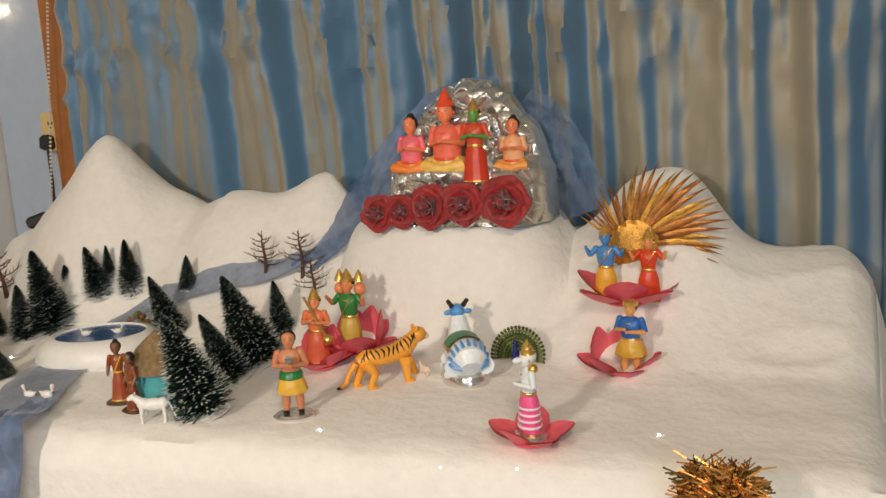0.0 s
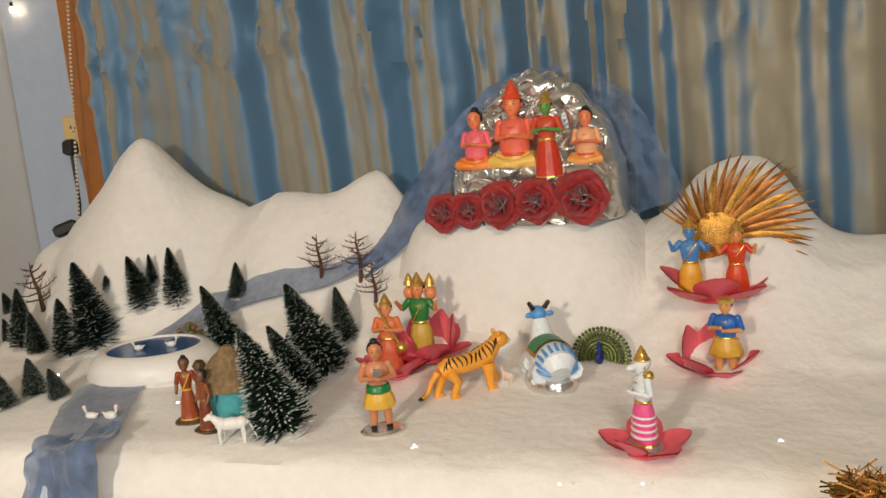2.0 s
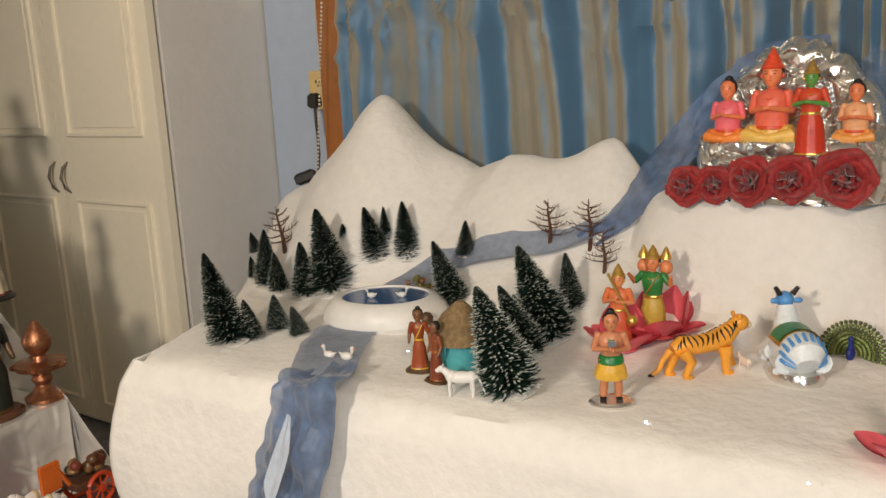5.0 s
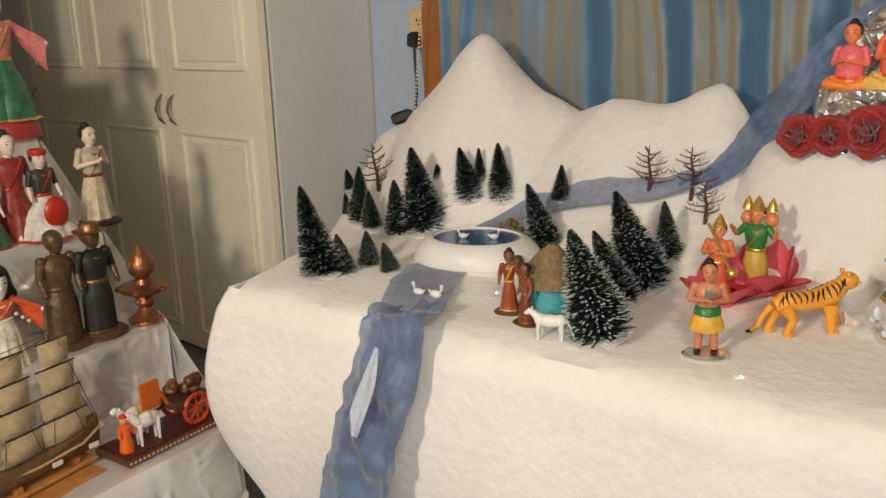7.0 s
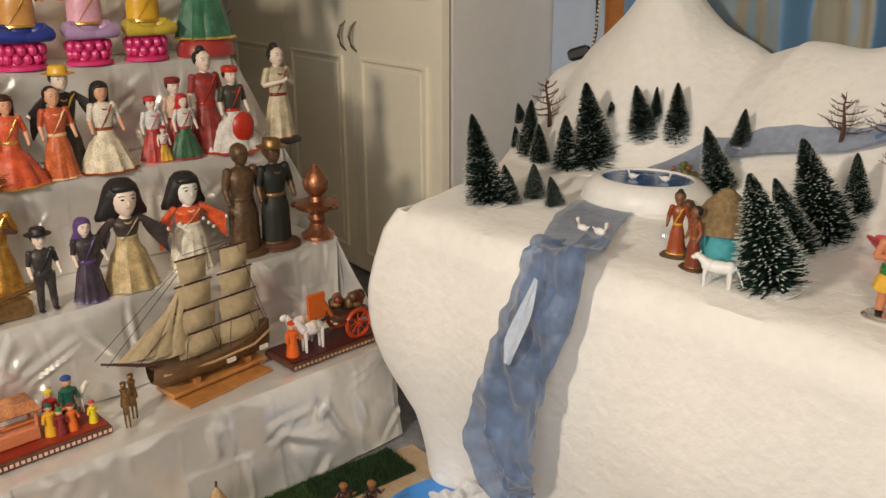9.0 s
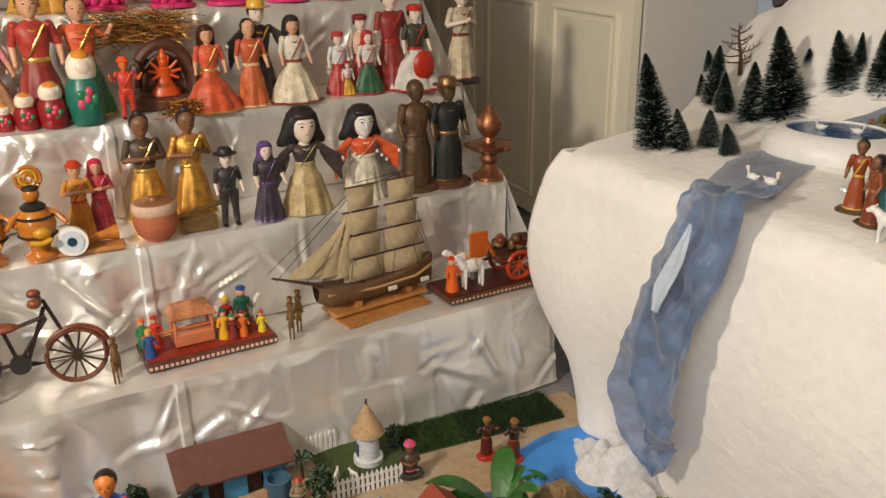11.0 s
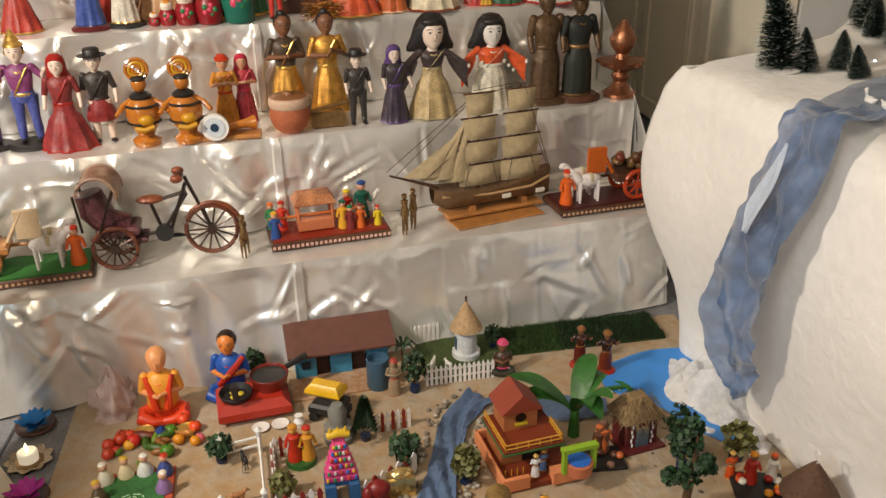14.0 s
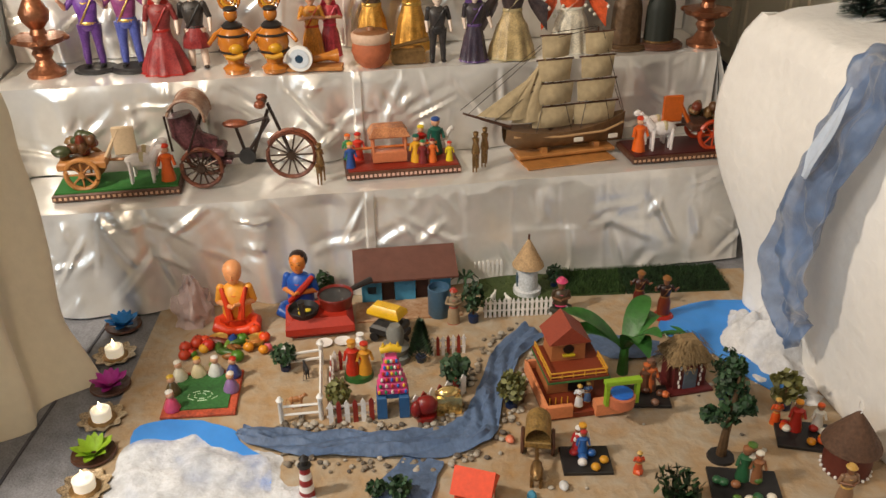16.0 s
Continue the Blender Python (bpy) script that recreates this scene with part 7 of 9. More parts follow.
def sailing_ship():
    root = thing("sailing_ship", step_pose(1, -1.515, 1.81, 6) @ pose(0, 0, 0.006) @ Matrix.Diagonal((1.2, 1.2, 1.30, 1)), "wooden sailing ship model with tan sails", "ship model")
    bm = bmesh.new()
    rows = []
    for i in range(25):
        f = i / 24
        x = -0.135 + 0.275 * f
        w = 0.034 * math.sin(math.pi * min(1, 0.08 + 0.9 * f ** 0.8)) ** 0.6 * (1 if f < 0.85 else 1 - 0.9 * (f - 0.85))
        keel = 0.012 + 0.02 * max(0, (0.2 - f) / 0.2) ** 2
        deck = 0.052 + 0.016 * abs(2 * f - 0.85) ** 2
        rows.append([(x, -w, deck), (x, -w * 0.95, keel + 0.65 * (deck - keel)), (x, -w * 0.6, keel + 0.25 * (deck - keel)), (x, 0, keel), (x, w * 0.6, keel + 0.25 * (deck - keel)), (x, w * 0.95, keel + 0.65 * (deck - keel)), (x, w, deck), (x, 0, deck - 0.004), (x, -w, deck)])
    sheet(bm, rows)
    bmesh.ops.holes_fill(bm, edges=bm.edges, sides=12)
    hull = part("hull", bm, PLANK, root, "dark planked hull")
    bm = bmesh.new()
    for s in (-1, 1):
        tube(bm, [(-0.12, s * 0.021, 0.048), (-0.02, s * 0.0345, 0.044), (0.08, s * 0.033, 0.046), (0.13, s * 0.02, 0.056)], 0.0028, 0, 5)
    part("wale", bm, P("b8946a"), hull, "pale plank band")
    for x in (0.02, 0.10):
        bm = bmesh.new()
        box(bm, (x, -0.036, 0.035), (0.02, 0.003, 0.009), 0, bev=0.001)
        part("name_plate", bm, P("d8d0c0"), hull)
    bm = bmesh.new()
    box(bm, (0, 0, 0.005), (0.22, 0.06, 0.008), 0, bev=0.002)
    for x in (-0.05, 0.07):
        box(bm, (x, 0, 0.013), (0.012, 0.045, 0.014), 0)
    part("stand", bm, WOODY, root, "orange wood stand", False)
    for x, h in ((-0.03, 0.235), (0.065, 0.245)):
        bm = bmesh.new()
        tube(bm, [(x, 0, 0.045), (x, 0, h)], [0.0042, 0.002], 0, 7)
        mast = part("mast", bm, DARKWOOD, root)
        for j in range(4):
            z0, z1 = 0.058 + 0.046 * j, 0.098 + 0.046 * j
            wd = 0.05 - 0.006 * j
            bm = bmesh.new()
            rows = []
            for a in range(7):
                fz = a / 6
                rows.append([(x + wd * (b / 8 - 0.5) * 2 * (0.9 + 0.1 * fz), -0.008 - 0.016 * math.sin(math.pi * (b / 8)) * math.sin(math.pi * (0.15 + 0.8 * fz)) - 0.0012 * math.sin(b * 6.3 / 2), z0 + (z1 - z0) * fz) for b in range(9)])
            sheet(bm, rows)
            part("sail", bm, SAIL, mast, "tan stitched sail")
            bm = bmesh.new()
            tube(bm, [(x - wd * 1.08, -0.007, z1 + 0.001), (x + wd * 1.08, -0.007, z1 + 0.001)], 0.002, 0, 5)
            part("yard", bm, DARKWOOD, mast)
    bm = bmesh.new()
    tube(bm, [(-0.12, 0, 0.062), (-0.225, 0, 0.10)], [0.004, 0.002], 0, 6)
    part("bowsprit", bm, DARKWOOD, root)
    for k in range(3):
        bm = bmesh.new()
        a, b, c = Vector((-0.12 - 0.038 * k, 0, 0.07 + 0.011 * k)), Vector((-0.05 - 0.014 * k, 0, 0.20 - 0.02 * k)), Vector((-0.055 - 0.03 * k, -0.012, 0.075 + 0.006 * k))
        rows = []
        for i in range(7):
            f = i / 6
            p, q = a.lerp(b, f), c.lerp(b, f)
            rows.append([p.lerp(q, g) + Vector((0, -0.01 * math.sin(math.pi * g), 0)) for g in (0, 0.33, 0.66, 1)])
        sheet(bm, rows)
        part("jib", bm, SAIL, root, "tan triangular jib")
    bm = bmesh.new()
    for x0, z0, x1, z1 in ((-0.225, 0.1, -0.03, 0.235), (-0.03, 0.235, 0.065, 0.245), (0.065, 0.245, 0.14, 0.065), (-0.17, 0.08, -0.03, 0.16), (0.03, 0.05, 0.065, 0.2), (0.10, 0.05, 0.065, 0.2), (-0.07, 0.05, -0.03, 0.2), (0.01, 0.05, -0.03, 0.2)):
        for s in (-0.02, 0.02):
            tube(bm, [(x0, s, z0), (x1, s * 0.2, z1)], 0.0008, 0, 3)
    part("rigging", bm, P("2a1c10"), root, "fine dark rigging")
    return root


sailing_ship()
bm = bmesh.new()
box(bm, (0, 0, 0.002), (0.24, 0.10, 0.004), 0, bev=0.001)
solid("wood_mat", bm, WOODY, step_pose(1, -1.480, 1.81, 8), "thin orange wooden board under the ship", "board")

# ---- village on the floor ----
slab("paper_ground", (-1.335, 0.80, -0.006), (-0.20, 2.26, 0.0), SAND, label="sandy brown paper laid over the carpet as ground", category="ground sheet")
bm = bmesh.new()
box(bm, (0, 0, 0), (1.1, 0.006, 0.003))
solid("carpet_seam", bm, mat("seam", (0.07, 0.07, 0.08), 1.0), pose(-0.78, 0.655, -0.005, 0, 0, -4), "dark seam in the grey carpet", "seam", kind="structure")


def flat_patch(name, pts, z, material, label, category, wob=0.006, kind=""):
    """A thin cut-out lying on the ground."""
    bm = bmesh.new()
    n = 48
    c = Vector((sum(p[0] for p in pts) / len(pts), sum(p[1] for p in pts) / len(pts)))
    ring = []
    for i in range(n):
        f = i / n * len(pts)
        k = int(f)
        t = f - k
        a, b, d, e = [Vector(pts[(k + q) % len(pts)]) for q in (-1, 0, 1, 2)]
        p = 0.5 * (2 * b + (d - a) * t + (2 * a - 5 * b + 4 * d - e) * t * t + (3 * b - a - 3 * d + e) * t ** 3)
        p += (p - c).normalized() * wob * noise.noise((p.x * 30, p.y * 30, 1))
        ring.append(p)
    lo = [bm.verts.new((p.x, p.y, 0.0005)) for p in ring]
    hi = [bm.verts.new((p.x, p.y, z)) for p in ring]
    for i in range(n):
        bm.faces.new((lo[i], lo[(i + 1) % n], hi[(i + 1) % n], hi[i]))
    bm.faces.new(hi)
    return solid(name, bm, material, pose(0, 0, 0), label, category, kind=kind, smooth=False)


flat_patch("blue_pond", [(-1.077, 1.971), (-1.147, 2.027), (-1.178, 2.151), (-1.135, 2.308), (-0.956, 2.321), (-0.861, 2.241), (-0.809, 2.161), (-0.859, 2.107), (-0.957, 2.059), (-1.01, 1.997)], 0.003, WATER, "bright blue card pond under the waterfall", "pond")
flat_patch("blue_water_sheet", [(-0.776, 0.855), (-0.804, 0.95), (-0.769, 1.046), (-0.72, 1.073), (-0.64, 1.138), (-0.36, 1.12), (-0.36, 0.9), (-0.598, 0.889)], 0.003, WATER, "bright blue card water with cotton over it", "water card")


bm = bmesh.new()
for layer in range(3):
    rows = []
    for j in range(60):
        row = []
        for i in range(60):
            x, y = -0.80 + 0.52 * j / 59, 0.82 + 0.44 * i / 59
            edge_ = math.hypot((x + 0.50) / 0.30, (y - 1.03 - 0.25 * (x + 0.55)) / 0.20)
            lump = smooth(1.08, 0.45, edge_ + 0.30 * noise.noise((x * 12, y * 12, 5)))
            z = (0.010 + 0.009 * layer) * lump * (0.8 + 0.5 * noise.noise((x * 11, y * 11, 2 + layer))) + 0.0015 * noise.noise((x * 50, y * 50, 1))
            row.append((x, y, z - 0.002 - 0.001 * layer))
        rows.append(row)
    sheet(bm, rows)
solid("cotton_waves", bm, wispy(mat("teased_cotton", (0.80, 0.83, 0.88), 1.0, 0, 30, 0.08, 0.6), 0.30, 0.82, 15), pose(0, 0, 0), "white cotton teased over blue card as waves", "cotton", kind="stuff")
bm = bmesh.new()
ribbon(bm, [(-1.068, 1.687, 0.006), (-1.004, 1.621, 0.006), (-0.902, 1.578, 0.006), (-0.809, 1.547, 0.006), (-0.733, 1.516, 0.006), (-0.698, 1.427, 0.006), (-0.705, 1.32, 0.006), (-0.712, 1.213, 0.006), (-0.73, 1.125, 0.006), (-0.757, 1.062, 0.006)],
       [0.07, 0.065, 0.06, 0.06, 0.085, 0.085, 0.07, 0.075, 0.06, 0.03], 0.011, 150, 15, None, 4, lambda x, y: 0.0)
solid("cloth_stream", bm, mat("slate_cloth", (0.085, 0.135, 0.24), 0.6, 0, 80, 0.35, 0.4), pose(0, 0, 0), "crumpled slate-blue cloth laid as a winding stream", "cloth")
bm = bmesh.new()
ribbon(bm, [(-1.02, 1.79, 0.006), (-0.99, 1.86, 0.006), (-0.98, 1.95, 0.006)], [0.07, 0.09, 0.05], 0.004, 30, 9, None, 5, lambda x, y: 0.0)
solid("cloth_stream", bm, mat("slate_cloth", (0.10, 0.15, 0.26)), pose(0, 0, 0), "small crumpled slate-blue cloth by the palm tree", "cloth")
bm = bmesh.new()
ribbon(bm, [(-0.66, 1.42, 0.006), (-0.58, 1.38, 0.006), (-0.48, 1.36, 0.006)], [0.07, 0.10, 0.12], 0.004, 30, 9, None, 6, lambda x, y: 0.0)
solid("cloth_stream", bm, mat("slate_cloth", (0.10, 0.15, 0.26)), pose(0, 0, 0), "crumpled slate-blue cloth beside the red house", "cloth")

# pebbles along the stream
rnd = random.Random(11)
BANK = [(-1.095, 1.642), (-1.031, 1.576), (-0.929, 1.533), (-0.836, 1.502), (-0.760, 1.471), (-0.753, 1.427), (-0.760, 1.320), (-0.767, 1.213), (-0.785, 1.125)], [(-1.038, 1.732), (-0.974, 1.666), (-0.872, 1.623), (-0.779, 1.592), (-0.678, 1.546), (-0.643, 1.457), (-0.650, 1.350), (-0.657, 1.243), (-0.675, 1.155)]
pebbles = []
for k in range(4):
    bm = bmesh.new()
    ball(bm, (0, 0, 0.35), (0.62, 0.5, 0.36), 0, 7, 5, 0.12)
    me = bpy.data.meshes.new("pebble")
    bm.to_mesh(me)
    bm.free()
    me.materials.append((ROCK, mat("pale_pebble", (0.42, 0.38, 0.32), 0.7, 0, 120, 0.2, 0.3), mat("dark_pebble", (0.12, 0.10, 0.08), 0.7, 0, 120, 0.3, 0.3), ROCK)[k])
    me.shade_smooth()
    pebbles.append(me)
for bank in BANK:
    for a, b in zip(bank, bank[1:]):
        for k in range(17):
            f = rnd.random()
            ob = new("pebble", rnd.choice(pebbles))
            s = rnd.uniform(0.006, 0.014)
            ob.matrix_basis = pose(a[0] + (b[0] - a[0]) * f + rnd.gauss(0, 0.010), a[1] + (b[1] - a[1]) * f + rnd.gauss(0, 0.008), 0, 0, 0, rnd.uniform(0, 360)) @ Matrix.Scale(s, 4)
            tagged(ob, "small rounded brown pebble on the stream bank", "pebble", "bank pebbles")


# grass mats
def turf(name, lo, hi, material, label, n, hgt=0.012):
    bm = bmesh.new()
    box(bm, ((lo[0] + hi[0]) / 2, (lo[1] + hi[1]) / 2, 0.003), (hi[0] - lo[0], hi[1] - lo[1], 0.006), 0)
    for _ in range(n):
        x, y = random.uniform(lo[0], hi[0]), random.uniform(lo[1], hi[1])
        a, s = random.uniform(0, math.tau), 0.0016
        d = Vector((random.uniform(-0.006, 0.006), random.uniform(-0.006, 0.006), hgt * random.uniform(0.6, 1.3)))
        u = Vector((math.cos(a) * s, math.sin(a) * s, 0))
        p = Vector((x, y, 0.005))
        bm.faces.new((bm.verts.new(p - u), bm.verts.new(p + u), bm.verts.new(p + d)))
    return solid(name, bm, material, pose(0, 0, 0), label, "turf mat", "turf mats", smooth=False)


turf("turf_mat", (-1.33, 1.575), (-1.15, 1.77), mat("flat_green", (0.05, 0.075, 0.02), 0.9, 0, 160, 0.4, 0.5), "worn flat green turf mat round the white hut", 900, 0.004)
turf("turf_mat", (-1.34, 1.775), (-1.225, 1.93), LAWN, "green artificial turf mat", 4200)
turf("turf_mat", (-1.345, 1.935), (-1.225, 2.19), LAWN2, "dark green artificial turf mat", 5600)


def fence(m, ln, h, n, colours, label):
    root = thing("picket_fence", m, label, "fence", "toy picket fences")
    for z in (0.3, 0.7):
        bm = bmesh.new()
        box(bm, (ln / 2, 0.0025, h * z), (ln, 0.002, h * 0.09), 0)
        part("rail", bm, colours[0], root, smooth=False)
    for k in range(n):
        x = ln * (k + 0.5) / n
        bm = bmesh.new()
        w = ln / n * 0.30
        v = [bm.verts.new(p) for p in ((x - w, 0, 0), (x + w, 0, 0), (x + w, 0, h * 0.85), (x, 0, h), (x - w, 0, h * 0.85))]
        b = [bm.verts.new((q.co.x, -0.003, q.co.z)) for q in v]
        bm.faces.new(v), bm.faces.new(b[::-1])
        for i in range(5):
            bm.faces.new((v[i], v[(i + 1) % 5], b[(i + 1) % 5], b[i]))
        part("picket", bm, colours[k % len(colours)], root, smooth=False)


PW, PR = P("e8e4e0", 0.5), P("8a2a20", 0.5)
def run(a, b):
    return pose(a[0], a[1], 0, 0, 0, math.degrees(math.atan2(b[1] - a[1], b[0] - a[0]))), math.hypot(b[0] - a[0], b[1] - a[1])


for a, b, h, n, cols, lb in (((-1.144, 1.571), (-1.148, 1.736), 0.05, 15, [PW], "white plastic picket fence in front of the lawn"), ((-1.32, 1.561), (-1.33, 1.64), 0.054, 7, [PW], "white plastic picket fence behind the lawn"),
                            ((-0.774, 1.23), (-0.785, 1.325), 0.055, 6, [PW, PR], "red and white picket fence round the temple yard"), ((-0.788, 1.395), (-0.86, 1.51), 0.05, 7, [PW, PR], "red and white picket fence round the temple yard"),
                            ((-0.956, 1.229), (-0.962, 1.30), 0.05, 6, [PW, PR], "red and white picket fence behind the temple"), ((-0.995, 1.44), (-1.003, 1.52), 0.05, 7, [PW, PR], "red and white picket fence by the stream"),
                            ((-0.956, 1.229), (-0.80, 1.235), 0.045, 8, [PW, PR], "red and white picket fence beside the pen")):
    m_, ln_ = run(a, b)
    fence(m_, ln_, h, n, cols, lb)

pen = thing("animal_pen", pose(0, 0, 0), "white rail pen with a black goat and a brown calf", "toy pen")
C4 = ((-0.786, 1.14), (-0.792, 1.217), (-0.979, 1.204), (-0.963, 1.13))
for k in range(4):
    a, b = C4[k], C4[(k + 1) % 4]
    bm = bmesh.new()
    lathe(bm, [(0.005, 0), (0.005, 0.05), (0.008, 0.054), (0.003, 0.062)], (a[0], a[1], 0), 0, 8)
    part("post", bm, WHITE, pen)
    if k != 3:
        bm = bmesh.new()
        for z in (0.018, 0.038):
            tube(bm, [(a[0], a[1], z), (b[0], b[1], z)], 0.0028, 0, 5)
        part("rails", bm, WHITE, pen)
quadruped("toy_calf", pose(-0.83, 1.165, 0, 0, 0, 100), 0.04, 0.036, P("a8744a"), "small brown calf in the pen", "toy calf")
quadruped("toy_black_goat", pose(-0.935, 1.175, 0, 0, 0, 200), 0.036, 0.034, BLACK, "small black goat in the pen", "toy goat")


def bush(m, r, h, material, label, pot=True, n=190, trunk=0.3):
    root = thing("potted_bush", m, label, "toy tree", "toy bushes")
    bm = bmesh.new()
    lathe(bm, [(0.3 * r, 0), (0.42 * r, 0.02 * h), (0.45 * r, 0.18 * h), (0.3 * r, 0.2 * h)], (0, 0, 0), 0, 10)
    part("pot", bm, P("1a2a4a") if pot else TERRA, root)
    bm = bmesh.new()
    tube(bm, [(0, 0, 0.12 * h), (0.05 * r, 0, 0.6 * h)], [0.12 * r, 0.07 * r], 0, 6)
    part("trunk", bm, DARKWOOD, root)
    rnd_ = random.Random(int(r * 9999))
    bm = bmesh.new()
    for k in range(n):
        d = Vector((rnd_.gauss(0, 1), rnd_.gauss(0, 1), rnd_.gauss(0, 1))).normalized() * rnd_.uniform(0.55, 1.05)
        c = Vector((d.x * r, d.y * r, h * (0.62 + 0.36 * d.z)))
        q = Vector((rnd_.gauss(0, 1), rnd_.gauss(0, 1), rnd_.gauss(0, 1))).normalized()
        u, v = q * r * 0.26, q.orthogonal().normalized() * r * 0.2
        bm.faces.new([bm.verts.new(c + w) for w in (-u, v, u, -v)])
    part("crown", bm, material, root, smooth=False)
    return root


BUSHES = [(-1.126, 1.546, 0.028, 0.108, LEAF), (-0.767, 2.136, 0.034, 0.085, LEAFY), (-0.806, 1.596, 0.030, 0.082, LEAFY), (-0.873, 1.486, 0.031, 0.083, LEAF), (-0.963, 1.128, 0.026, 0.066, LEAF),
          (-0.825, 1.249, 0.026, 0.066, LEAFY), (-1.275, 1.19, 0.026, 0.065, LEAF), (-0.511, 1.843, 0.04, 0.082, LEAF), (-0.80, 2.03, 0.034, 0.12, LEAF), (-0.76, 2.02, 0.03, 0.10, LEAF), (-1.27, 1.76, 0.02, 0.065, LEAF), (-0.56, 1.37, 0.022, 0.05, LEAF), (-0.57, 1.33, 0.018, 0.035, LEAF)]
for k, (x, y, r, h, lm) in enumerate(BUSHES):
    bush(pose(x, y, 0, 0, 0, 40 * k), r, h, lm, "small potted toy bush with %s leaves" % ("dark green" if lm is LEAF else "yellowish"))
cy = thing("cypress_tree", pose(-0.975, 1.419, 0), "dark pointed toy cypress in a pot", "toy tree")
bm = bmesh.new()
lathe(bm, [(0.009, 0), (0.012, 0.014)], (0, 0, 0), 0, 10)
part("pot", bm, P("1a2a4a"), cy)
bm = bmesh.new()
for k in range(260):
    f = k / 260
    a = k * 2.4
    r = 0.023 * (1 - f) ** 0.8 + 0.002
    c = Vector((r * math.cos(a), r * math.sin(a), 0.014 + 0.09 * f))
    u = Vector((math.cos(a), math.sin(a), 1.2)) * 0.006
    v = Vector((-math.sin(a), math.cos(a), 0)) * 0.004
    bm.faces.new([bm.verts.new(c + w) for w in (-u, v, u, -v)])
part("crown", bm, LEAF, cy, smooth=False)

big = thing("shade_tree", pose(-0.632, 1.963, 0) @ Matrix.Scale(0.86, 4), "tall toy tree with a forked trunk and leaf clumps", "toy tree")
bm = bmesh.new()
lathe(bm, [(0.03, 0), (0.028, 0.006), (0.01, 0.01)], (0, 0, 0), 0, 12)
part("foot", bm, BLACK, big)
bm = bmesh.new()
tube(bm, [(0, 0, 0.005), (0.004, 0, 0.07), (-0.004, 0.01, 0.12), (-0.02, 0.02, 0.2)], [0.012, 0.009, 0.007, 0.003], 0, 8)
tube(bm, [(0.0, 0, 0.09), (0.03, -0.01, 0.13)], [0.006, 0.003], 0, 6)
tube(bm, [(0.0, 0, 0.085), (-0.02, -0.03, 0.11)], [0.005, 0.003], 0, 6)
part("trunk", bm, BRONZE, big)
for c, r in (((-0.0, 0.0, 0.118), 0.026), ((0.0, 0.035, 0.135), 0.022), ((-0.03, 0.01, 0.175), 0.024), ((-0.035, 0.015, 0.212), 0.02), ((-0.01, -0.035, 0.11), 0.018)):
    bm = bmesh.new()
    for k in range(150):
        d = Vector((random.gauss(0, 1), random.gauss(0, 1), random.gauss(0, 0.7))).normalized() * r * random.uniform(0.5, 1.1)
        p = Vector(c) + d
        q = Vector((random.gauss(0, 1), random.gauss(0, 1), random.gauss(0, 1))).normalized()
        u, v = q * 0.008, q.orthogonal().normalized() * 0.006
        bm.faces.new([bm.verts.new(p + w) for w in (-u, v, u, -v)])
    part("leaf_clump", bm, LEAF, big, smooth=False)

palm = thing("broad_leaf_plant", pose(-0.905, 1.845, 0) @ Matrix.Scale(1.1, 4), "broad-leaved green plastic plant behind the red house", "plant")
for k in range(7):
    a = k * 2.2
    bm = bmesh.new()
    rows = []
    for i in range(10):
        f = i / 9
        w = 0.022 * math.sin(math.pi * (0.06 + 0.92 * f)) ** 0.8
        p = Vector((math.cos(a) * 0.13 * f * (0.6 + 0.2 * (k % 3)), math.sin(a) * 0.13 * f * (0.6 + 0.2 * (k % 3)), 0.05 + 0.16 * f - 0.09 * f * f * (1 + 0.4 * (k % 2))))
        s = Vector((-math.sin(a), math.cos(a), 0))
        rows.append([p - s * w + Vector((0, 0, 0.3 * w)), p, p + s * w + Vector((0, 0, 0.3 * w))])
    sheet(bm, rows)
    part("leaf", bm, FROND, palm)
bm = bmesh.new()
tube(bm, [(0, 0, 0), (0, 0, 0.06)], [0.012, 0.008], 0, 8)
part("stem", bm, FROND, palm)


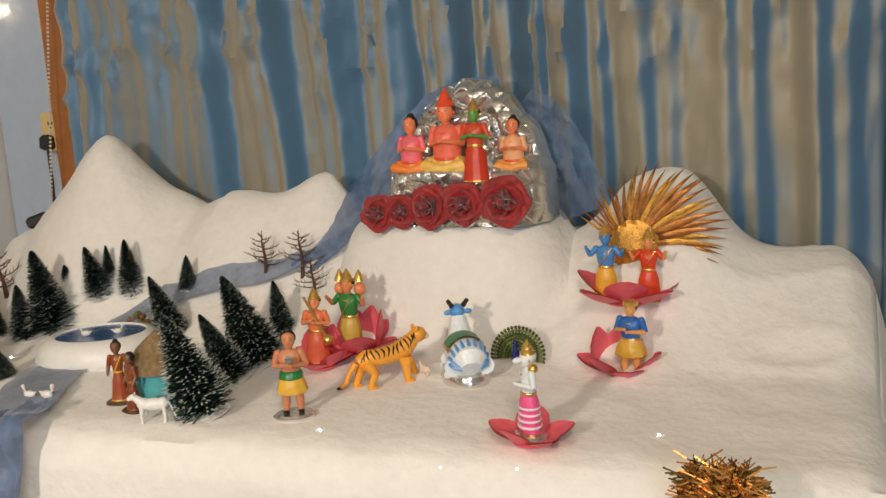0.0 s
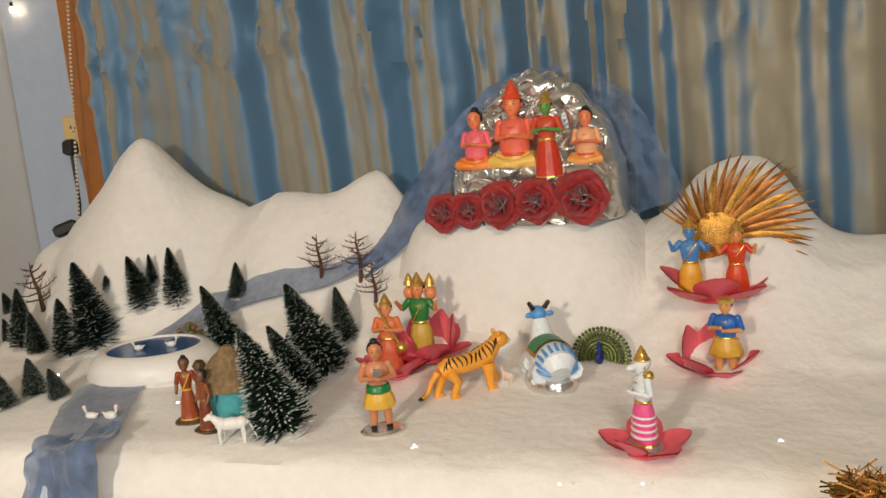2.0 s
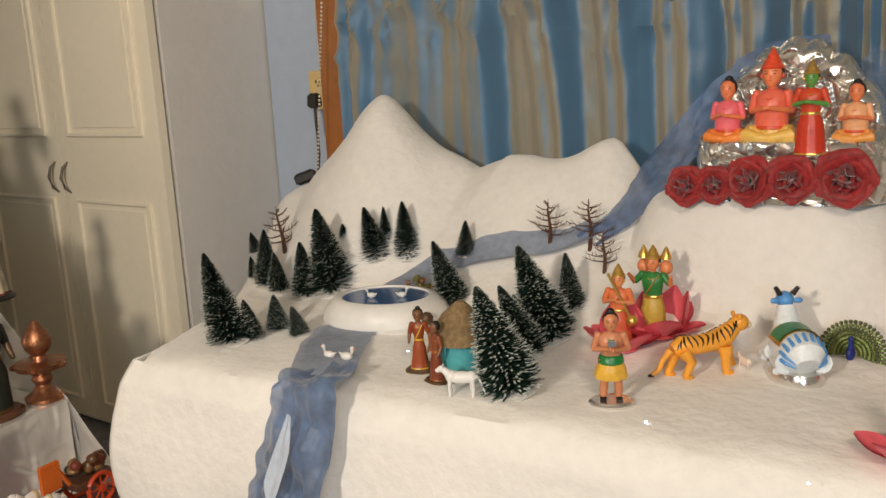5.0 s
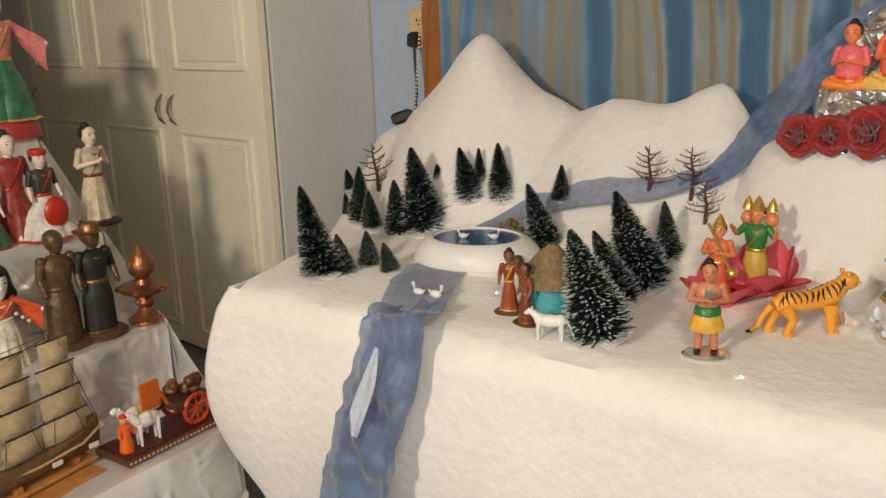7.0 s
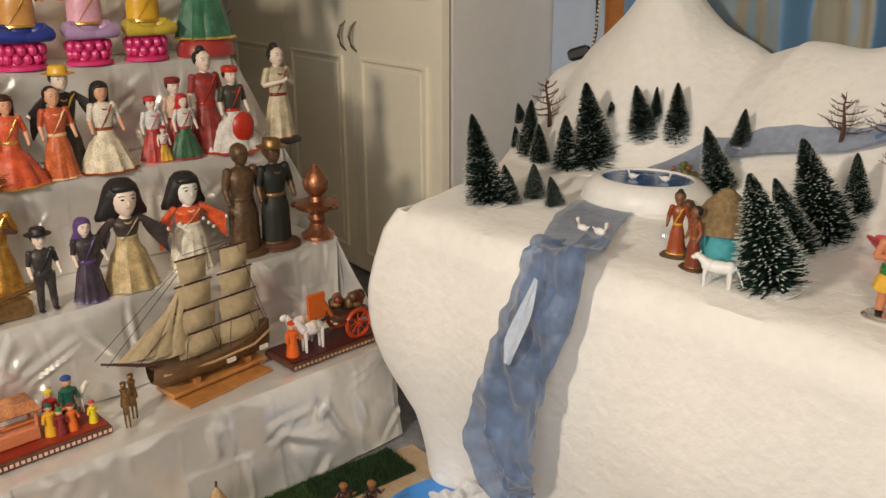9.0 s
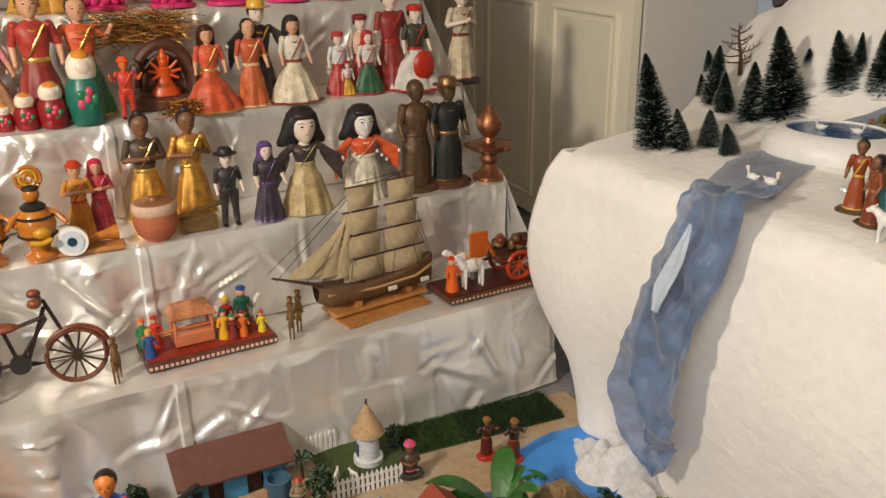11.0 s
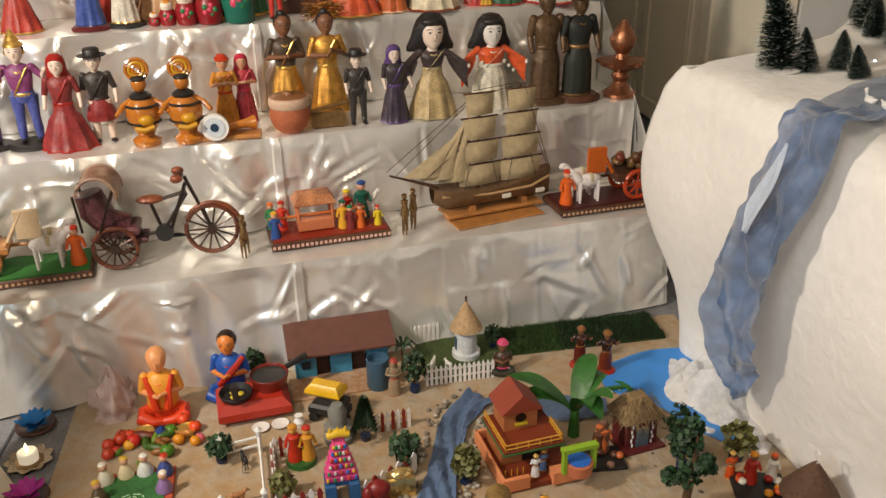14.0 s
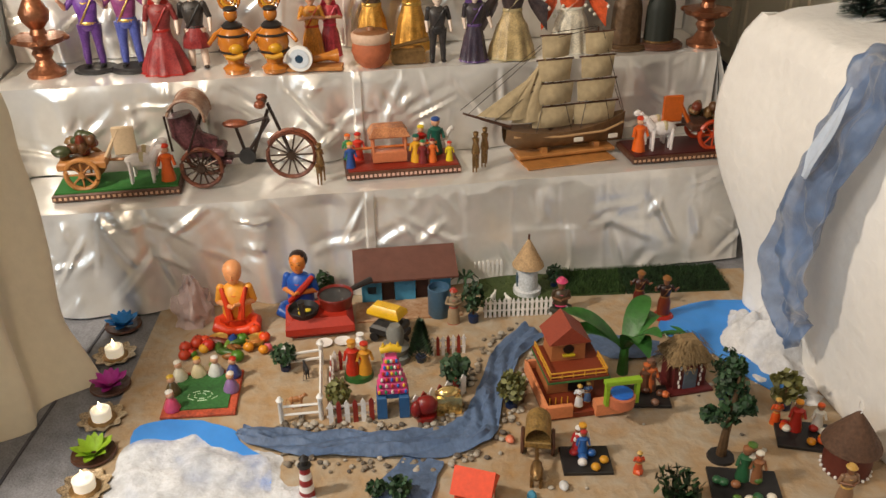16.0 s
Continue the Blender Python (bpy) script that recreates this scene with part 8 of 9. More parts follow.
# buildings
def blue_school():
    root = thing("blue_house", pose(-1.265, 1.39, 0, 0, 0, 94), "long blue toy house with a brown tin roof", "toy house")
    bm = bmesh.new()
    for x0, x1 in ((-0.105, -0.060), (-0.028, 0.022), (0.058, 0.105)):
        box(bm, ((x0 + x1) / 2, -0.03, 0.035), (x1 - x0, 0.006, 0.07), 0)
    box(bm, (-0.044, -0.03, 0.064), (0.032, 0.006, 0.012), 0)
    box(bm, (0.04, -0.03, 0.064), (0.036, 0.006, 0.012), 0)
    for sx in (-1, 1):
        box(bm, (sx * 0.105, 0, 0.038), (0.006, 0.066, 0.076), 0)
    box(bm, (0, 0.03, 0.045), (0.21, 0.006, 0.09), 0)
    part("wall", bm, P("3f86a8", 0.6), root, "blue plaster walls", False)
    # a dark panel behind each opening stands in for its shaded inside
    for x in (-0.044, 0.04):
        bm = bmesh.new()
        box(bm, (x, -0.02, 0.029), (0.03, 0.004, 0.058), 0)
        part("doorway", bm, P("3a2018", 0.6), root, "dark panel for the shaded open doorway", False)
    for x in (-0.083, 0.082):
        bm = bmesh.new()
        box(bm, (x, -0.0335, 0.036), (0.02, 0.003, 0.018), 0)
        part("window", bm, P("20384a"), root, "", False)
    bm = bmesh.new()
    v = [bm.verts.new(p) for p in ((-0.125, -0.055, 0.068), (0.125, -0.055, 0.068), (0.125, 0.04, 0.108), (-0.125, 0.04, 0.108))]
    w = [bm.verts.new(q.co + Vector((0, 0, 0.005))) for q in v]
    bm.faces.new(v[::-1]), bm.faces.new(w)
    for i in range(4):
        bm.faces.new((v[i], v[(i + 1) % 4], w[(i + 1) % 4], w[i]))
    part("roof", bm, mat("brown_roof", (0.13, 0.05, 0.035), 0.6, 0, 40, 0.2, 0.2), root, "sloping brown roof", False)
    bm = bmesh.new()
    box(bm, (0.0, -0.075, 0.002), (0.25, 0.09, 0.004), 0)
    part("forecourt", bm, mat("orange_paper", (0.42, 0.17, 0.05), 0.9, 0, 120, 0.3, 0.2, second=(0.55, 0.38, 0.25)), root, "orange patterned forecourt", False)


blue_school()
hut2 = thing("round_white_hut", pose(-1.246, 1.689, 0.006), "round white toy hut with a straw cone roof", "toy hut")
bm = bmesh.new()
lathe(bm, [(0.034, 0), (0.034, 0.012), (0.026, 0.014), (0.024, 0.08)], (0, 0, 0), 0, 18)
part("wall", bm, mat("blue_white_wall", (0.6, 0.62, 0.64), 0.7, 0, 200, 0.35, 0.3), hut2)
bm = bmesh.new()
for k in range(8):
    lathe(bm, [(0.039 - 0.0045 * k, 0.075 + 0.0085 * k), (0.034 - 0.0045 * k, 0.086 + 0.0085 * k)], (0, 0, 0), 0, 20)
part("roof", bm, mat("straw_tile", (0.45, 0.30, 0.16), 0.9, 0, 200, 0.4, 0.9), hut2, "layered straw roof")
bm = bmesh.new()
tube(bm, [(0, 0, 0.14), (0, 0, 0.158)], 0.003, 0, 6)
part("finial", bm, DARKWOOD, hut2)
bm = bmesh.new()
box(bm, (0, -0.0245, 0.035), (0.016, 0.006, 0.03), 0)
part("door", bm, P("40586a"), hut2, "", False)


def red_house():
    root = thing("terracotta_house", pose(-0.845, 1.725, 0, 0, 0, 97) @ Matrix.Diagonal((0.82, 0.82, 0.70, 1)), "two-storey terracotta toy house with yellow railings", "toy house")
    wall, deck, rail, trim = P("a8683c", 0.6), P("7a3218", 0.6), P("c8902a", 0.5), P("3a6a3a", 0.6)
    bm = bmesh.new()
    box(bm, (0, 0, 0.010), (0.19, 0.20, 0.02), 0, bev=0.002)
    plinth = part("plinth", bm, deck, root, "brown floor plinth", False)
    for x, y, sx, sy in ((-0.092, 0, 0.008, 0.2), (0, 0.098, 0.19, 0.008), (-0.06, -0.097, 0.06, 0.012), (0.06, -0.097, 0.07, 0.03)):
        bm = bmesh.new()
        box(bm, (x, y, 0.028), (sx, sy, 0.04), 0, bev=0.001)
        part("garden_wall", bm, P("d8885a", 0.6), plinth, "salmon low wall", False)
    for x0, x1, y in ((-0.09, -0.03, -0.092), (-0.09, -0.03, -0.06)):
        for q in range(5):
            bm = bmesh.new()
            tube(bm, [(x0 + (x1 - x0) * q / 4, y, 0.02), (x0 + (x1 - x0) * q / 4, y, 0.042)], 0.0016, 0, 5)
            part("baluster", bm, rail, plinth)
    bm = bmesh.new()
    box(bm, (-0.01, 0.03, 0.065), (0.12, 0.10, 0.09), 0, bev=0.002)
    ground = part("ground_storey", bm, wall, root, "", False)
    # dark panel on the solid storey, coloured as an opening in shade
    bm = bmesh.new()
    box(bm, (0.005, -0.0205, 0.055), (0.045, 0.003, 0.06), 0)
    part("doorway", bm, P("1c1210", 0.6), ground, "dark panel for a shaded doorway", False)
    bm = bmesh.new()
    box(bm, (-0.01, 0.0, 0.113), (0.15, 0.15, 0.008), 0, bev=0.001)
    box(bm, (-0.01, 0.0, 0.107), (0.154, 0.154, 0.005), 1)
    balcony = part("balcony", bm, [deck, trim], root, "brown balcony with green edge", False)
    for (x0, y0), (x1, y1) in (((-0.08, -0.072), (0.06, -0.072)), ((-0.08, -0.072), (-0.08, 0.07)), ((0.06, -0.072), (0.06, 0.0))):
        bm = bmesh.new()
        for z in (0.124, 0.137):
            tube(bm, [(x0, y0, z), (x1, y1, z)], 0.0022, 0, 5)
        part("railing", bm, rail, balcony, "yellow railing")
        for q in range(6):
            bm = bmesh.new()
            tube(bm, [(x0 + (x1 - x0) * q / 5, y0 + (y1 - y0) * q / 5, 0.116), (x0 + (x1 - x0) * q / 5, y0 + (y1 - y0) * q / 5, 0.138)], 0.0016, 0, 5)
            part("baluster", bm, rail, balcony)
    bm = bmesh.new()
    box(bm, (-0.015, 0.035, 0.15), (0.085, 0.07, 0.07), 0, bev=0.002)
    upper = part("upper_storey", bm, wall, root, "", False)
    # near-black disc, coloured as the window's shaded inside
    bm = bmesh.new()
    tube(bm, [(-0.015, -0.0025, 0.155), (-0.015, 0.002, 0.155)], [0.014, 0.014], 0, 16)
    part("round_window", bm, P("1c1210"), upper)
    bm = bmesh.new()
    box(bm, (-0.015, -0.004, 0.137), (0.03, 0.008, 0.006), 0)
    part("window_box", bm, P("c8b02a"), upper, "", False)
    bm = bmesh.new()
    a = [bm.verts.new(p) for p in ((-0.068, -0.012, 0.18), (-0.015, -0.012, 0.235), (0.038, -0.012, 0.18), (-0.068, 0.08, 0.18), (-0.015, 0.08, 0.235), (0.038, 0.08, 0.18))]
    for f in ((0, 1, 4, 3), (1, 2, 5, 4), (0, 2, 1), (3, 4, 5), (0, 3, 5, 2)):
        bm.faces.new([a[i] for i in f])
    part("roof", bm, P("8a3a26", 0.6), root, "brown-red gabled roof", False)


red_house()
well = thing("toy_well", pose(-0.745, 1.80, 0.045, 0, 0, 97), "round blue toy well with a green frame", "toy well")
bm = bmesh.new()
lathe(bm, [(0.026, 0), (0.027, 0.022), (0.022, 0.024)], (0, 0, 0), 0, 18)
part("basin", bm, P("b86a4a"), well)
bm = bmesh.new()
lathe(bm, [(0.022, 0.022), (0.022, 0.026)], (0, 0, 0), 0, 18)
part("water", bm, P("2a6ac8"), well)
bm = bmesh.new()
for s in (-1, 1):
    box(bm, (s * 0.03, 0, 0.025), (0.007, 0.012, 0.05), 0, bev=0.001)
box(bm, (0, 0, 0.053), (0.072, 0.014, 0.01), 0, bev=0.001)
part("frame", bm, P("8ab02a", 0.5), well, "lime green frame", False)

thatch = thing("thatched_hut", pose(-0.86, 1.962, 0, 0, 0, 100), "maroon painted hut with a shaggy straw roof", "toy hut")
bm = bmesh.new()
box(bm, (0, 0, 0.003), (0.095, 0.08, 0.006), 0, bev=0.001)
box(bm, (0, 0.005, 0.036), (0.07, 0.055, 0.066), 0, bev=0.002)
part("wall", bm, P("5a1c1c", 0.6), thatch, "maroon mud wall", False)
bm = bmesh.new()
box(bm, (0, -0.024, 0.028), (0.028, 0.004, 0.045), 0)
for s in (-1, 1):
    for k in range(5):
        box(bm, (s * (0.022 + 0.0025 * (k % 2)), -0.0235, 0.012 + 0.011 * k), (0.004, 0.003, 0.007), 1, 45)
part("door", bm, [P("5a6a7a"), PW], thatch, "grey door with white painted pattern", False)
bm = bmesh.new()
box(bm, (0, 0.005, 0.09), (0.098, 0.082, 0.045), 0, bev=0.004, taper=0.35)
for _ in range(420):
    f = random.random()
    a = random.uniform(0, math.tau)
    p = Vector((0.052 * (1 - 0.62 * f) * math.cos(a) * 1.15, 0.005 + 0.044 * (1 - 0.62 * f) * math.sin(a) * 1.15, 0.068 + 0.048 * f))
    q = p + Vector((math.cos(a) * 0.012, math.sin(a) * 0.012, -0.014)) + Vector((random.gauss(0, 0.003), random.gauss(0, 0.003), 0.004))
    s = Vector((-math.sin(a), math.cos(a), 0)) * 0.0012
    bm.faces.new((bm.verts.new(p - s), bm.verts.new(p + s), bm.verts.new(q)))
part("roof", bm, THATCH, thatch, "shaggy straw roof", False)


def temple():
    root = thing("toy_temple", pose(-0.805, 1.359, 0, 0, 0, 92), "stepped pink and yellow toy temple with blue base", "toy temple")
    bm = bmesh.new()
    for s in (-1, 1):
        box(bm, (s * 0.022, 0, 0.026), (0.02, 0.045, 0.052), 0, bev=0.002)
    box(bm, (0, 0.006, 0.046), (0.064, 0.034, 0.012), 0, bev=0.002)
    part("gate_base", bm, P("2a5a8a", 0.5), root, "blue gate base", False)
    for k in range(6):
        bm = bmesh.new()
        w = 0.060 - 0.0072 * k
        box(bm, (0, 0.004, 0.060 + 0.0135 * k), (w, 0.038 - 0.003 * k, 0.0125), 0, bev=0.002)
        tier = part("tier", bm, P(("c83a78", "d84a88")[k % 2]), root, "pink tier", False)
        for q in range(5):
            bm = bmesh.new()
            ball(bm, (w * (q / 4 - 0.5) * 0.86, -0.016 + 0.0015 * k, 0.061 + 0.0135 * k), (0.0030, 0.003, 0.0048), 0, 7, 5)
            part("idol", bm, P(("e0b02a", "2a8a5a", "d8d0c8", "c8401c", "2a6ac0")[(q + k) % 5]), tier)
    bm = bmesh.new()
    tube(bm, [(-0.02, 0.004, 0.146), (0, 0.004, 0.152), (0.02, 0.004, 0.146)], [0.007, 0.009, 0.007], 0, 10)
    for s in (-0.014, 0, 0.014):
        lathe(bm, [(0.003, 0.15), (0.004, 0.156), (0.001, 0.164)], (s, 0.004, 0), 0, 7)
    part("crest", bm, P("d8b02a"), root, "yellow barrel crest")


temple()


def blob(name, m, bits, mats, label, category):
    """A small painted clay thing out of turned and rounded bits."""
    bm = bmesh.new()
    for b in bits:
        if b[0] == "b":
            ball(bm, b[1], b[2], b[3], 10, 7)
        elif b[0] == "x":
            box(bm, b[1], b[2], b[3], bev=0.002)
        elif b[0] == "p":
            small_person(bm, b[1], b[2], *b[3])
        else:
            lathe(bm, b[1], b[2], b[3], 14)
    return solid(name, bm, mats, m, label, category)


GREY = P("7a7a74", 0.8)
blob("stone_shrine", pose(-0.99, 1.365, 0), [("l", [(0.032, 0), (0.033, 0.014), (0.024, 0.018), (0.03, 0.034), (0.018, 0.04), (0.02, 0.07), (0.012, 0.086)], (0, 0, 0), 0)], [GREY], "grey stone round toy shrine", "toy shrine")
blob("dancer_figurine", pose(-0.932, 1.286, 0, 0, 0, 95), [("l", [(0.032, 0), (0.03, 0.01)], (0, 0, 0), 2), ("p", (-0.012, 0, 0.01), 0.08, (0, 1, 3)), ("p", (0.014, -0.004, 0.01), 0.075, (3, 1, 0))], [P("b8301c"), P("d8a050"), P("2a5a2a"), P("c88a2a")], "painted clay pair of dancers on a green mound", "figurine")
blob("gold_shrine", pose(-0.80, 1.469, 0, 0, 0, 95), [("x", (0, 0, 0.022), (0.05, 0.03, 0.044), 0), ("b", (0, 0, 0.044), (0.026, 0.016, 0.016), 0)], [mat("bright_gold", (0.8, 0.6, 0.25), 0.2, 0.9)], "small shining gold shrine box", "toy shrine")
blob("red_elephant", pose(-0.778, 1.424, 0, 0, 0, 95), [("b", (0, 0, 0.034), (0.024, 0.018, 0.022), 0), ("b", (-0.02, -0.006, 0.03), (0.012, 0.012, 0.02), 0), ("l", [(0.02, 0), (0.021, 0.016)], (0, 0, 0), 0)], [P("7a1c18")], "dark red clay elephant", "toy elephant")


def auto_rickshaw():
    root = thing("auto_rickshaw", pose(-1.065, 1.353, 0, 0, 0, 60), "yellow and black toy auto rickshaw", "toy car")
    bm = bmesh.new()
    box(bm, (0, 0, 0.026), (0.085, 0.04, 0.026), 0, bev=0.006)
    box(bm, (0.03, 0, 0.046), (0.02, 0.038, 0.02), 0, bev=0.004)
    part("body", bm, BLACK, root, "black lower body", False)
    bm = bmesh.new()
    box(bm, (-0.006, 0, 0.074), (0.084, 0.046, 0.030), 0, bev=0.010, taper=0.9)
    part("canopy", bm, P("e0b01c", 0.35), root, "glossy yellow canopy")
    for x, y in ((-0.03, -0.02), (-0.03, 0.02), (0.035, 0)):
        bm = bmesh.new()
        tube(bm, [(x, y - 0.004, 0.011), (x, y + 0.004, 0.011)], [0.011, 0.011], 0, 12)
        part("wheel", bm, BLACK, root)


auto_rickshaw()
stove = thing("clay_stove", pose(-1.13, 1.19, 0, 0, 0, 96), "red two-hole clay stove", "toy stove")
bm = bmesh.new()
box(bm, (0, 0, 0.024), (0.155, 0.11, 0.048), 0, bev=0.016)
part("body", bm, P("a82a18", 0.5), stove)
for x, y, r, lb in ((-0.035, -0.012, 0.036, "small black frying pan with sweets"), (0.04, 0.014, 0.042, "black saucepan with a long handle")):
    root = thing("black_pan", pose(-1.13, 1.19, 0.047, 0, 0, 96) @ pose(x, y, 0), lb, "pan")
    bm = bmesh.new()
    hh = 0.014 if x < 0 else 0.03
    lathe(bm, [(r * 0.85, 0), (r, hh), (r * 0.97, hh + 0.002), (r * 0.9, hh - 0.003), (r * 0.8, 0.004)], (0, 0, 0), 0, 20)
    part("bowl", bm, BLACK if x < 0 else [P("7a2418")], root)
    if x > 0:
        bm = bmesh.new()
        lathe(bm, [(r * 0.9, hh - 0.004), (r * 0.5, hh - 0.003)], (0, 0, 0), 0, 20)
        part("inside", bm, BLACK, root)
    bm = bmesh.new()
    d = Vector((0.0, -1, 0)) if x < 0 else Vector((0.9, 0.35, 0))
    d = Vector((-0.1, -0.3, 1)) if x < 0 else d
    tube(bm, [d * r * (1 if x > 0 else 0) + Vector((0, -r if x < 0 else 0, hh)), Vector((0, -r if x < 0 else 0, hh)) + d * (r * (2.3 if x > 0 else 1.0)) + Vector((0, 0, 0.01))], [0.006, 0.008], 0, 8)
    part("handle", bm, BLACK, root)
    if x < 0:
        for q in range(3):
            bm = bmesh.new()
            ball(bm, (0.01 * math.cos(q * 2.1), 0.01 * math.sin(q * 2.1), 0.008), (0.008, 0.008, 0.004), 0, 8, 5)
            part("sweet", bm, P("d8c03a"), root)
figure("priest_doll", pose(-1.15, 1.0, 0, 0, 0, 92), 0.175, six(P("e8a06a"), P("d8401c"), P("eda23a"), P("e8a06a"), P("e0601c"), BLACK), "seated clay doll in saffron and red robes", "doll", "seat", arms="fold", hair=False, plump=0.95,
       extra=lambda bm, H, b, w0, neck, hz, hr: [tube(bm, [(s * 0.16 * H, -0.06 * H, neck - 0.05 * H), (s * 0.10 * H, -0.17 * H, neck - 0.22 * H), (s * 0.07 * H, -0.19 * H, b + 0.22 * H)], [0.03 * H, 0.04 * H, 0.05 * H], 1, 8) for s in (-1, 1)])
figure("shopkeeper_doll", pose(-1.20, 1.142, 0, 0, 0, 80), 0.165, six(P("d8823a"), P("1c4a9a"), P("1f52a8"), P("2a1812"), P("a82a1c"), BLACK), "seated clay doll in a glossy blue saree", "doll", "seat", hat="", arms="fold", plump=0.95,
       extra=lambda bm, H, b, w0, neck, hz, hr: (tube(bm, [(0.20 * H, -0.02 * H, neck - 0.05 * H), (0.06 * H, -0.19 * H, neck - 0.2 * H), (-0.12 * H, -0.15 * H, w0 + 0.08 * H)], [0.04 * H, 0.055 * H, 0.04 * H], 4, 8), ball(bm, (0, 0.85 * hr, hz + 0.1 * hr), 0.42 * hr, 3, 10, 7)))
bm = bmesh.new()
for size in (1.0, 0.7):
    rows = []
    for j in range(17):
        f = j / 16
        rows.append([(size * 0.055 * math.sin(math.pi * (0.5 + 0.5 * f)) ** 0.6 * math.cos(a) * (1 + 0.5 * noise.noise((2.2 * math.cos(a), 2.2 * math.sin(a), 4 * f + size))), size * 0.045 * math.sin(math.pi * (0.5 + 0.5 * f)) ** 0.6 * math.sin(a) * (1 + 0.5 * noise.noise((2.2 * math.cos(a), 2.2 * math.sin(a), 4 * f + 5))), size * 0.095 * f * (1 + 0.5 * noise.noise((3 * math.cos(a), 3 * math.sin(a), 3 * f)))) for a in [math.tau * i / 40 for i in range(41)]])
    sheet(bm, rows)
solid("tulle_bag", bm, mat("pink_tulle", (0.74, 0.58, 0.55), 0.35, alpha=0.5), pose(-1.19, 0.889, 0), "crumpled sheer pink tulle bag on the floor", "bag")
for dx, dy in ((-0.035, -0.05), (0.05, -0.055)):
    bm = bmesh.new()
    lathe(bm, [(0.012, 0), (0.02, 0.008), (0.022, 0.016), (0.018, 0.013)], (0, 0, 0), 0, 14)
    solid("brass_bowl", bm, GOLD, pose(-1.15 - dy * 1.5, 1.0 + dx, 0), "tiny brass bowl before the seated doll", "bowl", "brass bowls")
bm = bmesh.new()
lathe(bm, [(0.02, 0), (0.014, 0.014), (0.004, 0.026)], (0, 0, 0), 0, 12, 1, 1)
solid("blue_powder", bm, P("1c3a7a", 0.9), pose(-1.07, 1.0, 0), "small cone of dark blue powder", "powder")

FRUIT = ["d8481c", "c82a1c", "e0a02a", "e06a7a", "4a7a1c", "b83a1c", "d88a1c", "8ab02a"]
rnd = random.Random(3)
for k in range(30):
    f = rnd.uniform(-1, 1)
    x, y = -1.05 + rnd.gauss(0, 0.026), 0.985 + f * 0.095
    r = rnd.uniform(0.009, 0.015)
    if abs(f) < 0.32:
        c, sc = rnd.choice(["3a5a1c", "6a8a2a", "8a5a2a", "6a2a1c"]), (r * 2.1, r * 0.75, r * 0.75)
    else:
        c, sc = FRUIT[k % 8], (r, r, r * 0.9)
    bm = bmesh.new()
    ball(bm, (0, 0, sc[2]), sc, 0, 12, 8)
    tube(bm, [(0, 0, sc[2] * 1.9), (0.001, 0, sc[2] * 2.25)], 0.0012, 1, 4)
    solid("clay_fruit" if sc[0] == r else "clay_vegetable", bm, [P(c, 0.4), LEAF], pose(x, y, 0, 0, 0, rnd.uniform(0, 180)), "small painted clay fruit on the paper ground" if sc[0] == r else "long painted clay vegetable among the fruit", "toy fruit" if sc[0] == r else "toy vegetable", "fruit and vegetables")

rug = thing("tiny_rug", pose(-0.885, 0.968, 0, 0, 0, 92), "red-bordered green rug with seated clay children", "rug")
bm = bmesh.new()
box(bm, (0, 0, 0.004), (0.148, 0.148, 0.008), 0, bev=0.002)
part("border", bm, mat("red_border", (0.42, 0.07, 0.03), 0.8, 0, 200, 0.6, 0.4), rug, "red patterned border", False)
bm = bmesh.new()
box(bm, (0, 0, 0.0095), (0.115, 0.115, 0.003), 0)
part("field", bm, mat("green_field", (0.03, 0.13, 0.03), 0.8, 0, 160, 0.4, 0.3), rug, "green field", False)
bm = bmesh.new()
for k in range(14):
    a = k * 0.9
    tube(bm, [(0.028 * math.cos(a) * (0.3 + 0.07 * k), -0.015 + 0.02 * math.sin(a) * (0.3 + 0.05 * k), 0.0115), (0.028 * math.cos(a + 0.6) * (0.3 + 0.07 * k), -0.015 + 0.02 * math.sin(a + 0.6) * (0.3 + 0.05 * k), 0.0115)], 0.0013, 0, 4)
part("scrolls", bm, P("a8c8a0"), rug, "pale scroll pattern")
for k, (x, y, c) in enumerate(((-0.055, 0.05, "d8d0b8"), (-0.018, 0.06, "d8c8a0"), (0.018, 0.06, "d8d8d0"), (0.056, 0.052, "3a4a8a"), (0.058, 0.0, "8a6a9a"), (-0.06, 0.0, "5a4a2a"), (-0.052, -0.052, "c84a6a"))):
    bm = bmesh.new()
    lathe(bm, [(0.016, 0), (0.017, 0.006), (0.010, 0.022), (0.004, 0.03)], (0, 0, 0), 0, 10)
    ball(bm, (0, 0, 0.036), 0.0085, 1, 9, 6)
    ball(bm, (0, 0.002, 0.041), (0.0085, 0.008, 0.005), 2, 9, 5)
    solid("clay_child", bm, [P(c), SKIN, P(("d8d0c0", "c8a02a", "d8d4cc", "b8301c")[k % 4])], pose(-0.885, 0.968, 0.009, 0, 0, 92) @ pose(x, y, 0, 0, 0, -40 * x / 0.05), "small seated clay child on the rug edge", "figurine", "children on the rug")

